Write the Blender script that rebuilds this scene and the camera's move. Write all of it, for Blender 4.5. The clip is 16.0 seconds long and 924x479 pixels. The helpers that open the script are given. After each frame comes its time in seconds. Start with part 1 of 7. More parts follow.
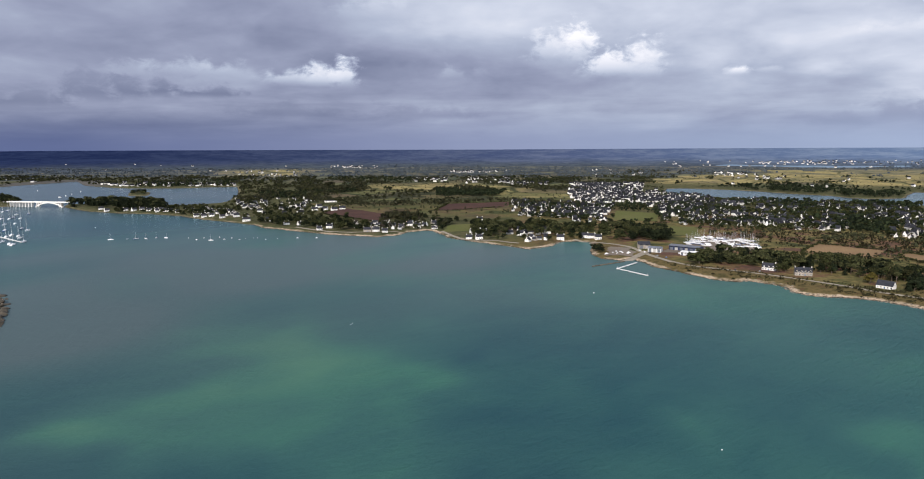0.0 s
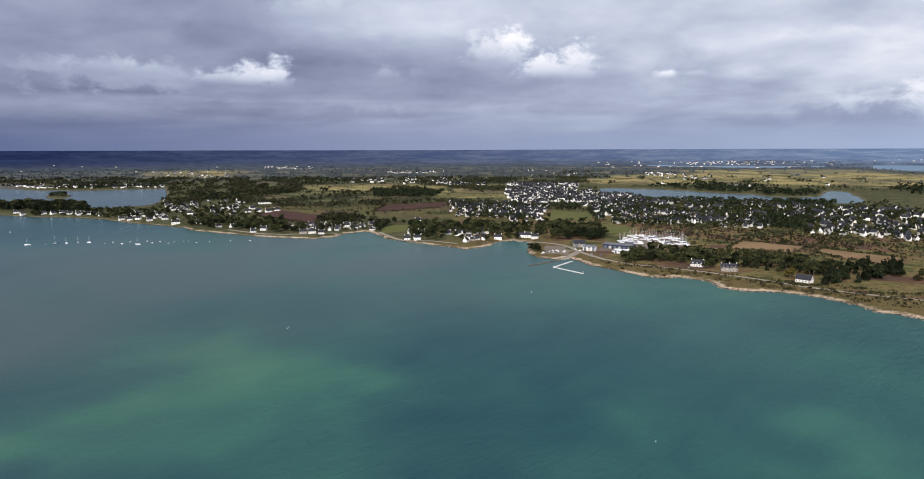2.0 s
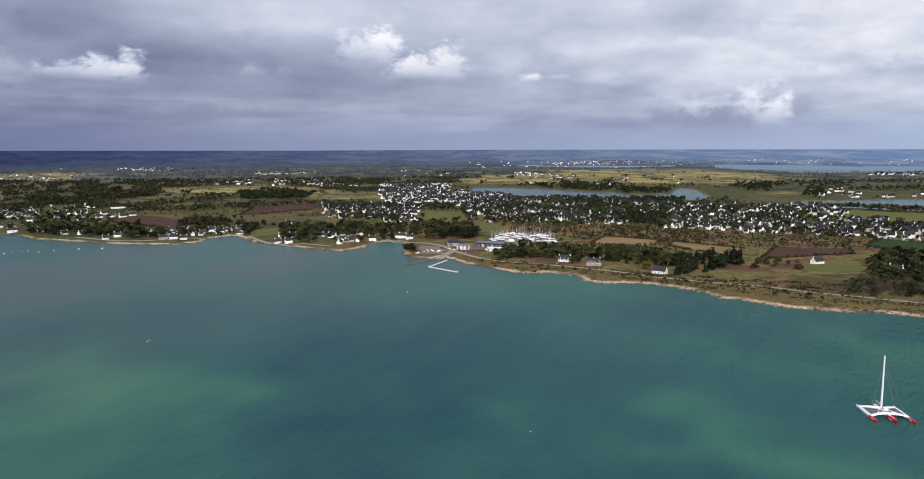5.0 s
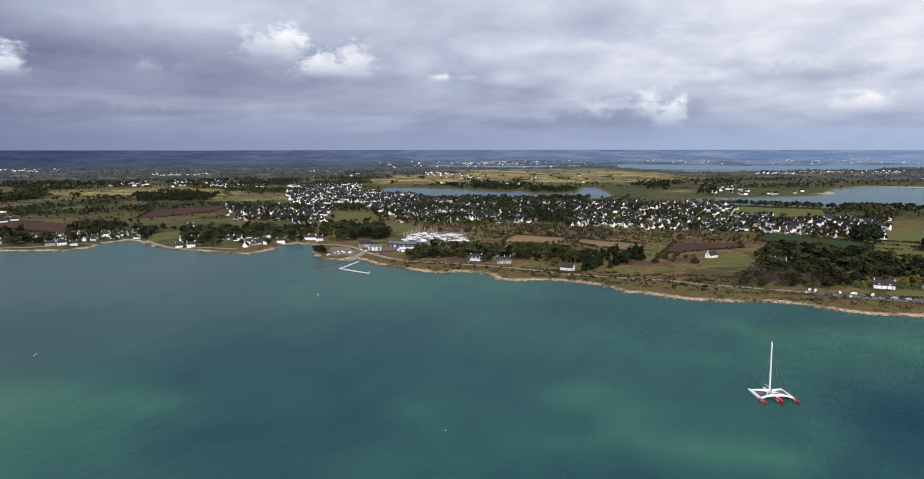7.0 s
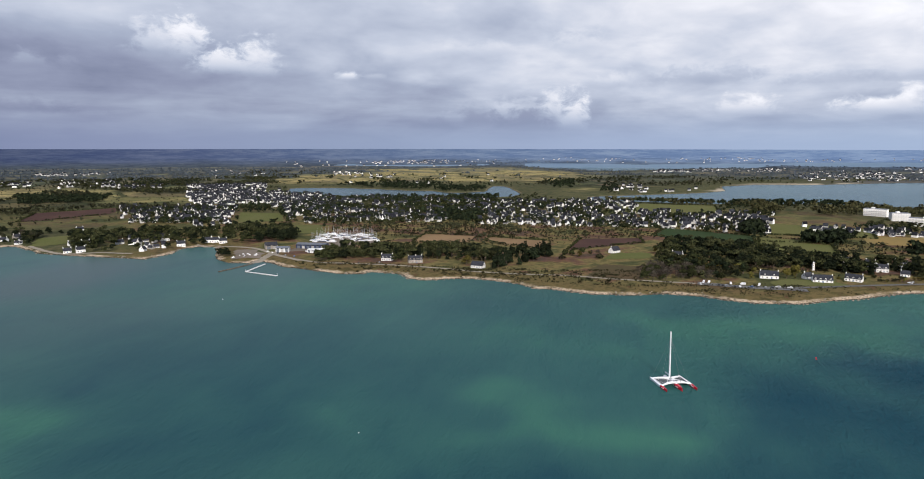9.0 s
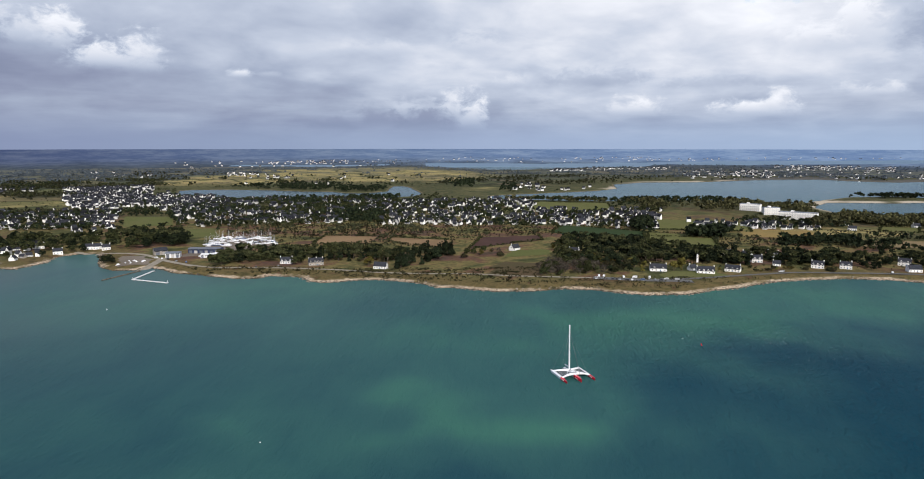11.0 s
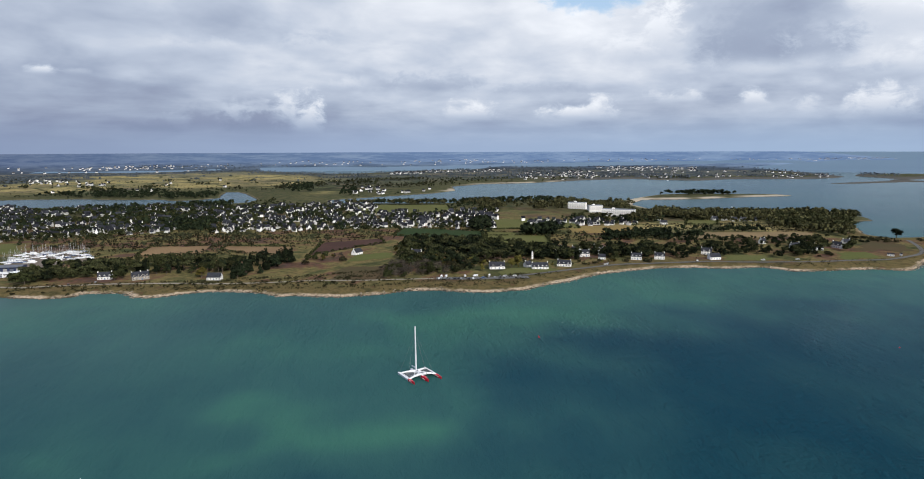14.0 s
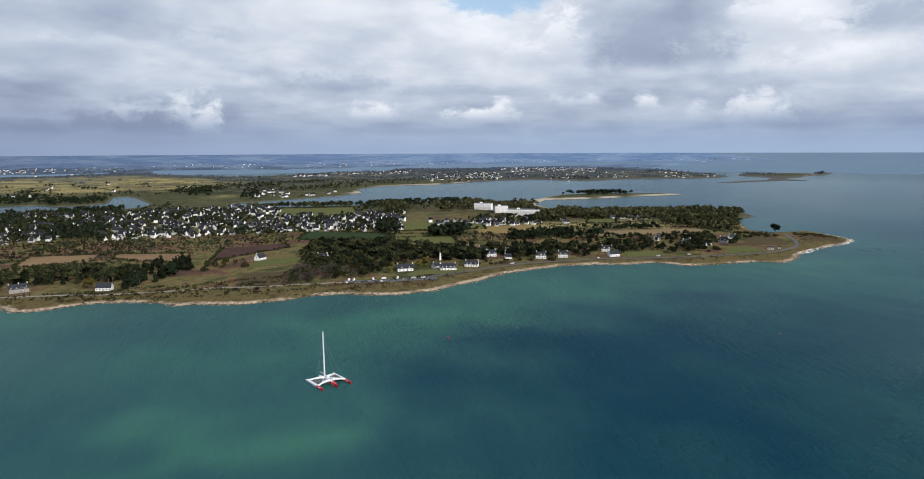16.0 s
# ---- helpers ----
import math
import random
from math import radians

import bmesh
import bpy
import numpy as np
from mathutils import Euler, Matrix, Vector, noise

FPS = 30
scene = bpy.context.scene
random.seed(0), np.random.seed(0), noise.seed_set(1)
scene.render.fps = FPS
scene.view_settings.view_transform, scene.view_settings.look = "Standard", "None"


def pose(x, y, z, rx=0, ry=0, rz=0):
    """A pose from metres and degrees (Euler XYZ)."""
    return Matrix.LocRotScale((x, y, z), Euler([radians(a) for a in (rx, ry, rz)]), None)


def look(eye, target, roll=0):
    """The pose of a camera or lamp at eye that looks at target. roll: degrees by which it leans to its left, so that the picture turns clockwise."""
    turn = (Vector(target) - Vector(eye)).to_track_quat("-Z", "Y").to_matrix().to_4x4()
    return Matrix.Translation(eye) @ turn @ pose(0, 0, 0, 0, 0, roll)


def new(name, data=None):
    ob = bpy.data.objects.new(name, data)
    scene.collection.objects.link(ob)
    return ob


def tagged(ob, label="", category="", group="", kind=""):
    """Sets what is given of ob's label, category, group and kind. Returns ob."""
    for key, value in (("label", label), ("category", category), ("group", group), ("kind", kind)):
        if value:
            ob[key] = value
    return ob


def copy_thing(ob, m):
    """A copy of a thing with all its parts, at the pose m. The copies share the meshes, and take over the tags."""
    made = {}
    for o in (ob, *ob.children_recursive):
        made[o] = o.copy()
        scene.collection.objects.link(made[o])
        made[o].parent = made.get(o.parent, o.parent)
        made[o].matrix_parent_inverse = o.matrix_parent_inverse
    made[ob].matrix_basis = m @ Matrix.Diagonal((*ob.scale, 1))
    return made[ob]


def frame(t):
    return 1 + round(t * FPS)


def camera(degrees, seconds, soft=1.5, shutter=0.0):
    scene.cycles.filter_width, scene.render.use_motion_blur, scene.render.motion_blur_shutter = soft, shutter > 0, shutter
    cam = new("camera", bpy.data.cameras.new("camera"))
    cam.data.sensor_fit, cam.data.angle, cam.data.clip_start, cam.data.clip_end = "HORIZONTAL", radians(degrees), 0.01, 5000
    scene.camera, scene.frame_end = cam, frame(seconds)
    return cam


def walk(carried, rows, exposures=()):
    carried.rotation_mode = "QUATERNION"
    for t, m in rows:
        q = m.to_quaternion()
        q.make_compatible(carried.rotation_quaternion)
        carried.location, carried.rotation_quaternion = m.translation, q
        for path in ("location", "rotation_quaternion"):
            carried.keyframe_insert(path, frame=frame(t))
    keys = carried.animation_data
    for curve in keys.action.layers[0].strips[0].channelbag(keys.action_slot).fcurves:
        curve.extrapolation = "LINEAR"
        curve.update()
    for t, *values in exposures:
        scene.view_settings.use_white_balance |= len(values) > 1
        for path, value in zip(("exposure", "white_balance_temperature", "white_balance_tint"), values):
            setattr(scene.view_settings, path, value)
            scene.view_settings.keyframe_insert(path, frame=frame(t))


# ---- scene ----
# ---------------------------------------------------------------- camera: hovers over the bay and pans to its right
cam = camera(69.5, 16.0, soft=1.0)
PAN = [
    (0.0, 4.76, -8.01, 0.39), (0.5, 3.65, -8.01, 0.36), (1.0, 2.28, -8.0, 0.33), (1.5, 1.01, -8.0, 0.31), (2.0, -0.59, -7.99, 0.3),
    (2.5, -1.96, -7.99, 0.29), (3.0, -3.41, -7.98, 0.27), (3.5, -4.37, -7.98, 0.26), (4.0, -6.84, -7.99, 0.24), (6.5, -16.99, -7.99, 0.11),
    (7.0, -19.05, -8.0, 0.08), (7.5, -21.04, -8.01, 0.04), (8.0, -23.22, -8.04, 0.0), (8.5, -25.09, -8.06, -0.03), (11.0, -35.25, -8.08, -0.02),
    (11.5, -38.45, -8.05, 0.0), (12.0, -41.29, -8.0, 0.03), (12.5, -43.22, -7.95, 0.07), (13.0, -45.18, -7.9, 0.11), (13.5, -46.86, -7.86, 0.15),
    (14.0, -48.9, -7.82, 0.18), (14.5, -50.96, -7.78, 0.2), (15.0, -53.4, -7.75, 0.22), (15.5, -55.16, -7.73, 0.23), (16.0, -56.91, -7.7, 0.25),
]
walk(cam, [(t, pose(0, 0, 128.0, 90 + pitch, lean, yaw)) for t, yaw, pitch, lean in PAN], exposures=[(0.0, 0.34, 6450, 14), (7.0, 0.22, 6420, 14), (11.0, 0.2, 6300, 12), (16.0, 0.1, 6200, 10)])


# ---------------------------------------------------------------- node helpers
def link(tree, value, socket):
    if isinstance(value, bpy.types.NodeSocket):
        tree.links.new(value, socket)
    elif value is not None:
        socket.default_value = value


def sum_of(tree, op, a, b=None, clamp=False):
    n = tree.nodes.new("ShaderNodeMath")
    n.operation, n.use_clamp = op, clamp
    link(tree, a, n.inputs[0])
    link(tree, b, n.inputs[1])
    return n.outputs[0]


def blend(tree, fac, a, b, how="MIX"):
    n = tree.nodes.new("ShaderNodeMix")
    n.data_type, n.blend_type, n.clamp_factor = "RGBA", how, True
    link(tree, fac, n.inputs[0])
    link(tree, a, n.inputs[6])
    link(tree, b, n.inputs[7])
    return n.outputs[2]


def grain(tree, vec, scale, detail=4.0, rough=0.55, distort=0.0):
    n = tree.nodes.new("ShaderNodeTexNoise")
    link(tree, vec, n.inputs["Vector"])
    n.inputs["Scale"].default_value, n.inputs["Detail"].default_value = scale, detail
    n.inputs["Roughness"].default_value, n.inputs["Distortion"].default_value = rough, distort
    return n.outputs["Fac"]


def step(tree, value, lo, hi, a=0.0, b=1.0):
    n = tree.nodes.new("ShaderNodeMapRange")
    n.interpolation_type = "SMOOTHSTEP"
    link(tree, value, n.inputs[0])
    for i, v in enumerate((lo, hi, a, b)):
        link(tree, v, n.inputs[i + 1])
    return n.outputs[0]


def ramp(tree, fac, stops):
    n = tree.nodes.new("ShaderNodeValToRGB")
    link(tree, fac, n.inputs[0])
    els = n.color_ramp.elements
    while len(els) < len(stops):
        els.new(0.5)
    for e, (p, c) in zip(els, stops):
        e.position, e.color = p, (*c, 1)
    return n.outputs[0]


# ---------------------------------------------------------------- sky, clouds and sun
SUN_AZ, SUN_EL = 199.0, 30.0
world = bpy.data.worlds.new("sky")
scene.world = world
world.use_nodes = True
wt = world.node_tree
wt.nodes.clear()
way = wt.nodes.new("ShaderNodeTexCoord").outputs["Generated"]
split = wt.nodes.new("ShaderNodeSeparateXYZ")
wt.links.new(way, split.inputs[0])
dx, dy, dz = split.outputs
sky = wt.nodes.new("ShaderNodeTexSky")
sky.sky_type, sky.sun_disc = "NISHITA", False
sky.sun_elevation, sky.sun_rotation = radians(SUN_EL), radians(SUN_AZ)
az = sum_of(wt, "MULTIPLY", sum_of(wt, "ARCTAN2", dx, dy), 57.2958)   # degrees to the right of +y
el = sum_of(wt, "MULTIPLY", sum_of(wt, "ARCSINE", dz), 57.2958)


def sky_row(stops):
    """Brightness of the cloud cover along one height, from degrees to the right of +y."""
    return ramp(wt, sum_of(wt, "DIVIDE", sum_of(wt, "ADD", az, 44.0), 140.0, True), [((a + 44.0) / 140.0, (v, v, v)) for a, v in stops])


def number(colour):
    n = wt.nodes.new("ShaderNodeSeparateColor")
    wt.links.new(colour, n.inputs[0])
    return n.outputs[0]


def joined(x, y, seed):
    n = wt.nodes.new("ShaderNodeCombineXYZ")
    wt.links.new(x, n.inputs[0])
    wt.links.new(y, n.inputs[1])
    n.inputs[2].default_value = seed
    return n.outputs[0]


def layer(thick, seed):
    """The way to the sky on a flat sheet of cloud: close-set and drawn out towards the horizon."""
    below = sum_of(wt, "ADD", sum_of(wt, "ABSOLUTE", dz), thick)
    return joined(sum_of(wt, "DIVIDE", dx, below), sum_of(wt, "DIVIDE", dy, below), seed)


def plane(across, upward, seed):
    return joined(sum_of(wt, "MULTIPLY", az, across), sum_of(wt, "MULTIPLY", el, upward), seed)


# a broken sheet of stratocumulus, darker inland and brighter towards the open sea
heights = [
    (10.0, [(-40, .57), (-28, .53), (-21, .51), (-15, .57), (-10, .66), (-4, .68), (4, .66), (15, .74), (24, .77), (34, .80), (43, .83), (53, .85), (60, .86), (66, .83), (70, .73), (75, .66), (79, .80), (83, .87), (87, .78), (92, .73)]),
    (6.7, [(-38, .53), (-28, .54), (-21, .49), (-12, .47), (-4, .53), (8, .58), (15, .66), (24, .70), (34, .74), (43, .77), (53, .80), (60, .80), (68, .78), (75, .78), (84, .86), (92, .79)]),
    (3.3, [(-38, .49), (-28, .54), (-21, .52), (-11, .52), (-4, .53), (4, .57), (15, .61), (24, .63), (33, .66), (43, .69), (53, .70), (62, .72), (72, .71), (84, .72), (92, .69)]),
    (1.2, [(-38, .38), (-28, .44), (-11, .51), (4, .55), (15, .58), (24, .59), (43, .62), (57, .64), (75, .61), (92, .60)]),
]
tone = number(sky_row(heights[0][1]))
for (upper, _), (lower, stops) in zip(heights, heights[1:]):
    tone_low = number(sky_row(stops))
    tone = sum_of(wt, "ADD", sum_of(wt, "MULTIPLY", tone, step(wt, el, lower, upper)), sum_of(wt, "MULTIPLY", tone_low, step(wt, el, upper, lower)))
broad = sum_of(wt, "SUBTRACT", grain(wt, layer(0.2, 3.7), 1.5, 5, 0.5, 0.3), 0.5)
billow = sum_of(wt, "SUBTRACT", grain(wt, layer(0.3, 8.1), 5.0, 5, 0.5, 0.3), 0.5)
streak = sum_of(wt, "SUBTRACT", grain(wt, plane(0.07, 0.8, 1.4), 1.2, 6, 0.55, 0.35), 0.5)
tone = sum_of(wt, "ADD", tone, step(wt, az, 40, 0, 0.0, 0.03))
tone = sum_of(wt, "ADD", tone, sum_of(wt, "MULTIPLY", broad, step(wt, az, -40, 60, 0.3, 0.42)))
tone = sum_of(wt, "ADD", tone, sum_of(wt, "MULTIPLY", billow, sum_of(wt, "MULTIPLY", step(wt, el, 1.0, 7.0, 0.1, 0.26), step(wt, az, 0, 50, 0.65, 1.0))))
tone = sum_of(wt, "ADD", tone, sum_of(wt, "MULTIPLY", streak, step(wt, el, 7.0, 2.5, 0.0, 0.16)))
# single cumulus heads with flat feet: degrees right, degrees up at the foot, half width, height, strength, brightness of the top
HEADS = [
    (-17.6, 5.2, 3.6, 1.0, 0.7, 0.86), (-14.4, 5.4, 1.3, 2.3, 0.9, 0.95), (-16.3, 5.3, 1.6, 1.5, 0.75, 0.9), (-23.5, 5.2, 4.5, 1.4, 0.35, 0.8), (-26.5, 5.6, 3.6, 1.2, 0.5, 0.76), (-31.0, 5.6, 2.6, 1.0, 0.35, 0.74),
    (-33.2, 3.8, 2.2, 2.2, 0.85, 0.5), (-31.0, 4.0, 1.4, 1.7, 0.85, 0.49), (-28.6, 4.2, 1.0, 1.3, 0.9, 0.48), (-25.2, 4.1, 2.6, 0.95, 0.85, 0.48), (-37.0, 3.2, 3.0, 1.4, 0.7, 0.48), (-19.5, 2.6, 4.5, 1.0, 0.5, 0.47), (-8.0, 2.4, 6.0, 1.1, 0.4, 0.47),
    (-5.5, 5.6, 1.4, 1.0, 0.4, 0.76), (-3.2, 5.9, 0.8, 0.7, 0.35, 0.76), (-12.0, 10.2, 3.5, 2.0, 0.4, 0.8),
    (3.6, 7.1, 2.9, 2.4, 0.7, 0.9), (5.0, 7.3, 1.5, 2.6, 0.75, 0.95), (8.2, 5.9, 3.3, 1.9, 0.8, 0.95), (10.2, 6.2, 1.9, 2.3, 0.7, 0.93), (17.2, 5.4, 1.1, 0.65, 0.8, 0.92), (19.4, 5.4, 0.9, 0.55, 0.4, 0.82),
    (29.0, 7.4, 4.0, 1.2, 0.3, 0.9), (31.5, 2.4, 5.0, 1.5, 0.5, 0.86), (36.2, 1.8, 1.5, 2.8, 0.8, 0.95), (34.6, 2.4, 1.6, 2.2, 0.6, 0.92), (28.2, 1.8, 1.9, 1.7, 0.85, 0.57), (32.3, 1.6, 2.3, 1.7, 0.9, 0.55), (24.5, 1.5, 2.2, 0.8, 0.6, 0.52),
    (39.8, 4.8, 2.4, 1.1, 0.45, 0.9), (49.5, 2.6, 2.2, 1.4, 0.8, 0.94), (58.6, 2.5, 3.2, 1.2, 0.85, 0.95), (60.4, 2.8, 1.3, 1.5, 0.7, 0.95), (37.0, 7.6, 3.0, 1.6, 0.35, 0.92), (46.0, 5.0, 5.0, 1.2, 0.4, 0.62), (55.0, 4.6, 4.0, 0.9, 0.35, 0.64),
    (66.5, 3.6, 2.2, 1.1, 0.6, 0.93), (72.3, 3.3, 1.2, 1.3, 0.8, 0.95), (80.6, 2.4, 2.8, 2.1, 0.75, 0.95), (76.0, 2.4, 1.2, 1.5, 0.5, 0.93), (84.0, 5.2, 6.0, 2.4, 0.55, 0.95), (89.0, 5.6, 4.0, 2.6, 0.5, 0.93), (74.0, 5.6, 4.5, 1.4, 0.45, 0.92),
    (65.0, 7.6, 2.2, 4.6, 0.8, 0.97), (62.6, 7.0, 2.4, 2.2, 0.6, 0.95), (81.5, 8.6, 3.4, 4.0, 0.7, 0.96), (71.6, 7.0, 3.6, 4.4, 0.75, 0.66), (76.0, 6.8, 3.4, 2.8, 0.6, 0.64), (89.0, 8.6, 3.2, 3.0, 0.6, 0.66),
]
lump = sum_of(wt, "SUBTRACT", grain(wt, plane(0.62, 1.0, 0.3), 1.0, 8, 0.62, 0.3), 0.5)
for right, foot, wide, tall, strength, crest in HEADS:
    u = sum_of(wt, "DIVIDE", sum_of(wt, "SUBTRACT", az, right), wide)
    v = sum_of(wt, "DIVIDE", sum_of(wt, "SUBTRACT", el, foot), tall)
    away = sum_of(wt, "ADD", sum_of(wt, "MULTIPLY", u, u), sum_of(wt, "MULTIPLY", v, v))
    away = sum_of(wt, "ADD", sum_of(wt, "SQRT", away), sum_of(wt, "MULTIPLY", lump, 2.3))
    shape = sum_of(wt, "MULTIPLY", sum_of(wt, "MULTIPLY", step(wt, away, 1.2, 0.4), step(wt, v, -0.4, 0.2)), strength)
    target = step(wt, v, -0.2, 0.75, crest - (0.2 if crest > 0.75 else 0.07), crest)
    tone = sum_of(wt, "ADD", tone, sum_of(wt, "MULTIPLY", shape, sum_of(wt, "SUBTRACT", target, tone)))
clouds = ramp(wt, tone, [(0.28, (0.055, 0.068, 0.125)), (0.38, (0.105, 0.125, 0.205)), (0.46, (0.165, 0.192, 0.282)), (0.55, (0.248, 0.28, 0.382)), (0.65, (0.345, 0.395, 0.495)), (0.75, (0.495, 0.545, 0.63)), (0.85, (0.69, 0.715, 0.758)), (0.97, (0.93, 0.935, 0.94))])
# low haze over the far land and sea
haze = ramp(wt, sum_of(wt, "DIVIDE", sum_of(wt, "ADD", az, 40.0), 120.0, True), [(0.04, (0.095, 0.125, 0.245)), (0.2, (0.165, 0.2, 0.325)), (0.33, (0.225, 0.27, 0.40)), (0.48, (0.25, 0.31, 0.44)), (0.64, (0.31, 0.385, 0.53)), (0.95, (0.34, 0.44, 0.59))])
clouds = blend(wt, step(wt, el, 3.4, -0.2, 0.0, 0.92), clouds, haze)
# overhead and behind, more blue shows between the clouds
above = blend(wt, 1.0, sky.outputs[0], (0.11, 0.11, 0.11, 1), "MULTIPLY")
clouds = blend(wt, sum_of(wt, "MULTIPLY", step(wt, el, 16, 40), step(wt, broad, 0.08, -0.1, 0.1, 0.75)), clouds, above)
# one gap of blue
u = sum_of(wt, "DIVIDE", sum_of(wt, "SUBTRACT", az, 60.0), 4.5)
v = sum_of(wt, "DIVIDE", sum_of(wt, "SUBTRACT", el, 12.4), 1.5)
gap = sum_of(wt, "ADD", sum_of(wt, "SQRT", sum_of(wt, "ADD", sum_of(wt, "MULTIPLY", u, u), sum_of(wt, "MULTIPLY", v, v))), sum_of(wt, "MULTIPLY", lump, 1.6))
blue = blend(wt, 1.0, sky.outputs[0], (0.13, 0.13, 0.13, 1), "MULTIPLY")
clouds = blend(wt, step(wt, gap, 1.25, 0.6, 0.0, 0.85), clouds, blue)
glow = wt.nodes.new("ShaderNodeBackground")
wt.links.new(clouds, glow.inputs[0])
glow.inputs[1].default_value = 1.0
wt.links.new(glow.outputs[0], wt.nodes.new("ShaderNodeOutputWorld").inputs[0])

sun = new("sun", bpy.data.lights.new("sun", "SUN"))
sun.data.energy, sun.data.angle, sun.data.color = 3.8, radians(9.0), (1.0, 0.945, 0.86)
sun.matrix_world = look((0, 0, 0), (-math.sin(radians(SUN_AZ)), -math.cos(radians(SUN_AZ)), -math.tan(radians(SUN_EL))))


# ---------------------------------------------------------------- materials
def shader(name, rough=0.8, metal=0.0, gloss=0.5):
    m = bpy.data.materials.new(name)
    m.use_nodes = True
    b = m.node_tree.nodes["Principled BSDF"]
    b.inputs["Roughness"].default_value, b.inputs["Metallic"].default_value = rough, metal
    b.inputs["Specular IOR Level"].default_value = gloss
    place = m.node_tree.nodes.new("ShaderNodeTexCoord").outputs["Object"]
    return m, m.node_tree, b, place


def relief(tree, b, value, strength, distance):
    n = tree.nodes.new("ShaderNodeBump")
    n.inputs["Strength"].default_value, n.inputs["Distance"].default_value = strength, distance
    tree.links.new(value, n.inputs["Height"])
    tree.links.new(n.outputs[0], b.inputs["Normal"])


def surface(name, a, b2, size=1.0, rough=0.8, metal=0.0, gloss=0.4, bump=0.02, spread=0.12, stain=None, by_island=False):
    """Two close tones in coarse and fine grain, a little different on every piece, with fine relief."""
    m, t, b, place = shader(name, rough, metal, gloss)
    coarse, thin = grain(t, place, 0.35 / size, 4, 0.6), grain(t, place, 6.0 / size, 5, 0.65)
    col = blend(t, step(t, coarse, 0.35, 0.65), (*a, 1), (*b2, 1))
    col = blend(t, step(t, thin, 0.3, 0.75, 0.0, 0.5), col, (*[0.75 * v for v in a], 1))
    if stain:
        col = blend(t, step(t, grain(t, place, 0.9 / size, 6, 0.7), 0.52, 0.72, 0.0, 0.7), col, (*stain, 1))
    each = t.nodes.new("ShaderNodeNewGeometry").outputs["Random Per Island"] if by_island else t.nodes.new("ShaderNodeObjectInfo").outputs["Random"]
    hue = t.nodes.new("ShaderNodeHueSaturation")
    t.links.new(step(t, each, 0, 1, 1 - spread, 1 + spread), hue.inputs["Value"])
    t.links.new(col, hue.inputs["Color"])
    t.links.new(hue.outputs[0], b.inputs["Base Color"])
    relief(t, b, thin, 0.5, bump)
    return m


def foliage(name, dark, light, dry):
    """Leaf clumps: each clump and each tree has its own tone."""
    m, t, b, place = shader(name, 0.9, 0.0, 0.05)
    isle = t.nodes.new("ShaderNodeNewGeometry").outputs["Random Per Island"]
    each = t.nodes.new("ShaderNodeObjectInfo").outputs["Random"]
    col = blend(t, isle, (*dark, 1), (*light, 1))
    col = blend(t, step(t, grain(t, place, 0.25, 3), 0.45, 0.75, 0, 0.6), col, (*dry, 1))
    hue = t.nodes.new("ShaderNodeHueSaturation")
    t.links.new(step(t, each, 0, 1, 0.7, 1.35), hue.inputs["Value"])
    t.links.new(sum_of(t, "ADD", 0.49, sum_of(t, "MULTIPLY", each, 0.02)), hue.inputs["Hue"])
    t.links.new(col, hue.inputs["Color"])
    t.links.new(hue.outputs[0], b.inputs["Base Color"])
    return m


WHITE_WALL = surface("white_render", (0.88, 0.86, 0.82), (0.82, 0.80, 0.76), 2.0, 0.85, stain=(0.55, 0.53, 0.48))
# Greyer than WHITE_WALL: cloud shade over the town is put into the colour.
TOWN_WALL = surface("cloud_shaded_render", (0.76, 0.74, 0.71), (0.64, 0.62, 0.59), 2.0, 0.85, stain=(0.5, 0.47, 0.42), spread=0.35, by_island=True)
STONE_WALL = surface("granite_wall", (0.36, 0.32, 0.27), (0.28, 0.25, 0.21), 0.6, 0.9, stain=(0.22, 0.2, 0.17))
SLATE = surface("slate", (0.02, 0.022, 0.028), (0.034, 0.036, 0.042), 1.0, 0.9, gloss=0.06, stain=(0.05, 0.042, 0.04), spread=0.5, by_island=True)
GLASS_DARK = surface("window_glass", (0.02, 0.025, 0.03), (0.03, 0.035, 0.04), 1.0, 0.08, gloss=0.8, bump=0.0)
DOOR_BLUE = surface("painted_door", (0.08, 0.15, 0.25), (0.1, 0.17, 0.27), 0.5, 0.5)
BRICK_STACK = surface("chimney_render", (0.62, 0.58, 0.53), (0.5, 0.45, 0.4), 0.5, 0.9)
ROAD = surface("asphalt", (0.10, 0.098, 0.094), (0.13, 0.125, 0.115), 2.0, 0.9, stain=(0.22, 0.2, 0.17))
TRACK = surface("sandy_path", (0.30, 0.26, 0.20), (0.24, 0.21, 0.16), 3.0, 0.95, stain=(0.14, 0.13, 0.07))
CONCRETE = surface("concrete", (0.42, 0.40, 0.37), (0.33, 0.32, 0.30), 2.0, 0.9, stain=(0.2, 0.2, 0.18))
PONTOON = surface("pale_decking", (0.68, 0.68, 0.66), (0.58, 0.58, 0.56), 1.0, 0.7)
HULL_WHITE = surface("white_gelcoat", (0.92, 0.92, 0.92), (0.88, 0.88, 0.89), 1.0, 0.25, gloss=0.6, bump=0.0)
HULL_RED = surface("red_gelcoat", (0.72, 0.012, 0.035), (0.62, 0.01, 0.03), 1.0, 0.25, gloss=0.6, bump=0.0)
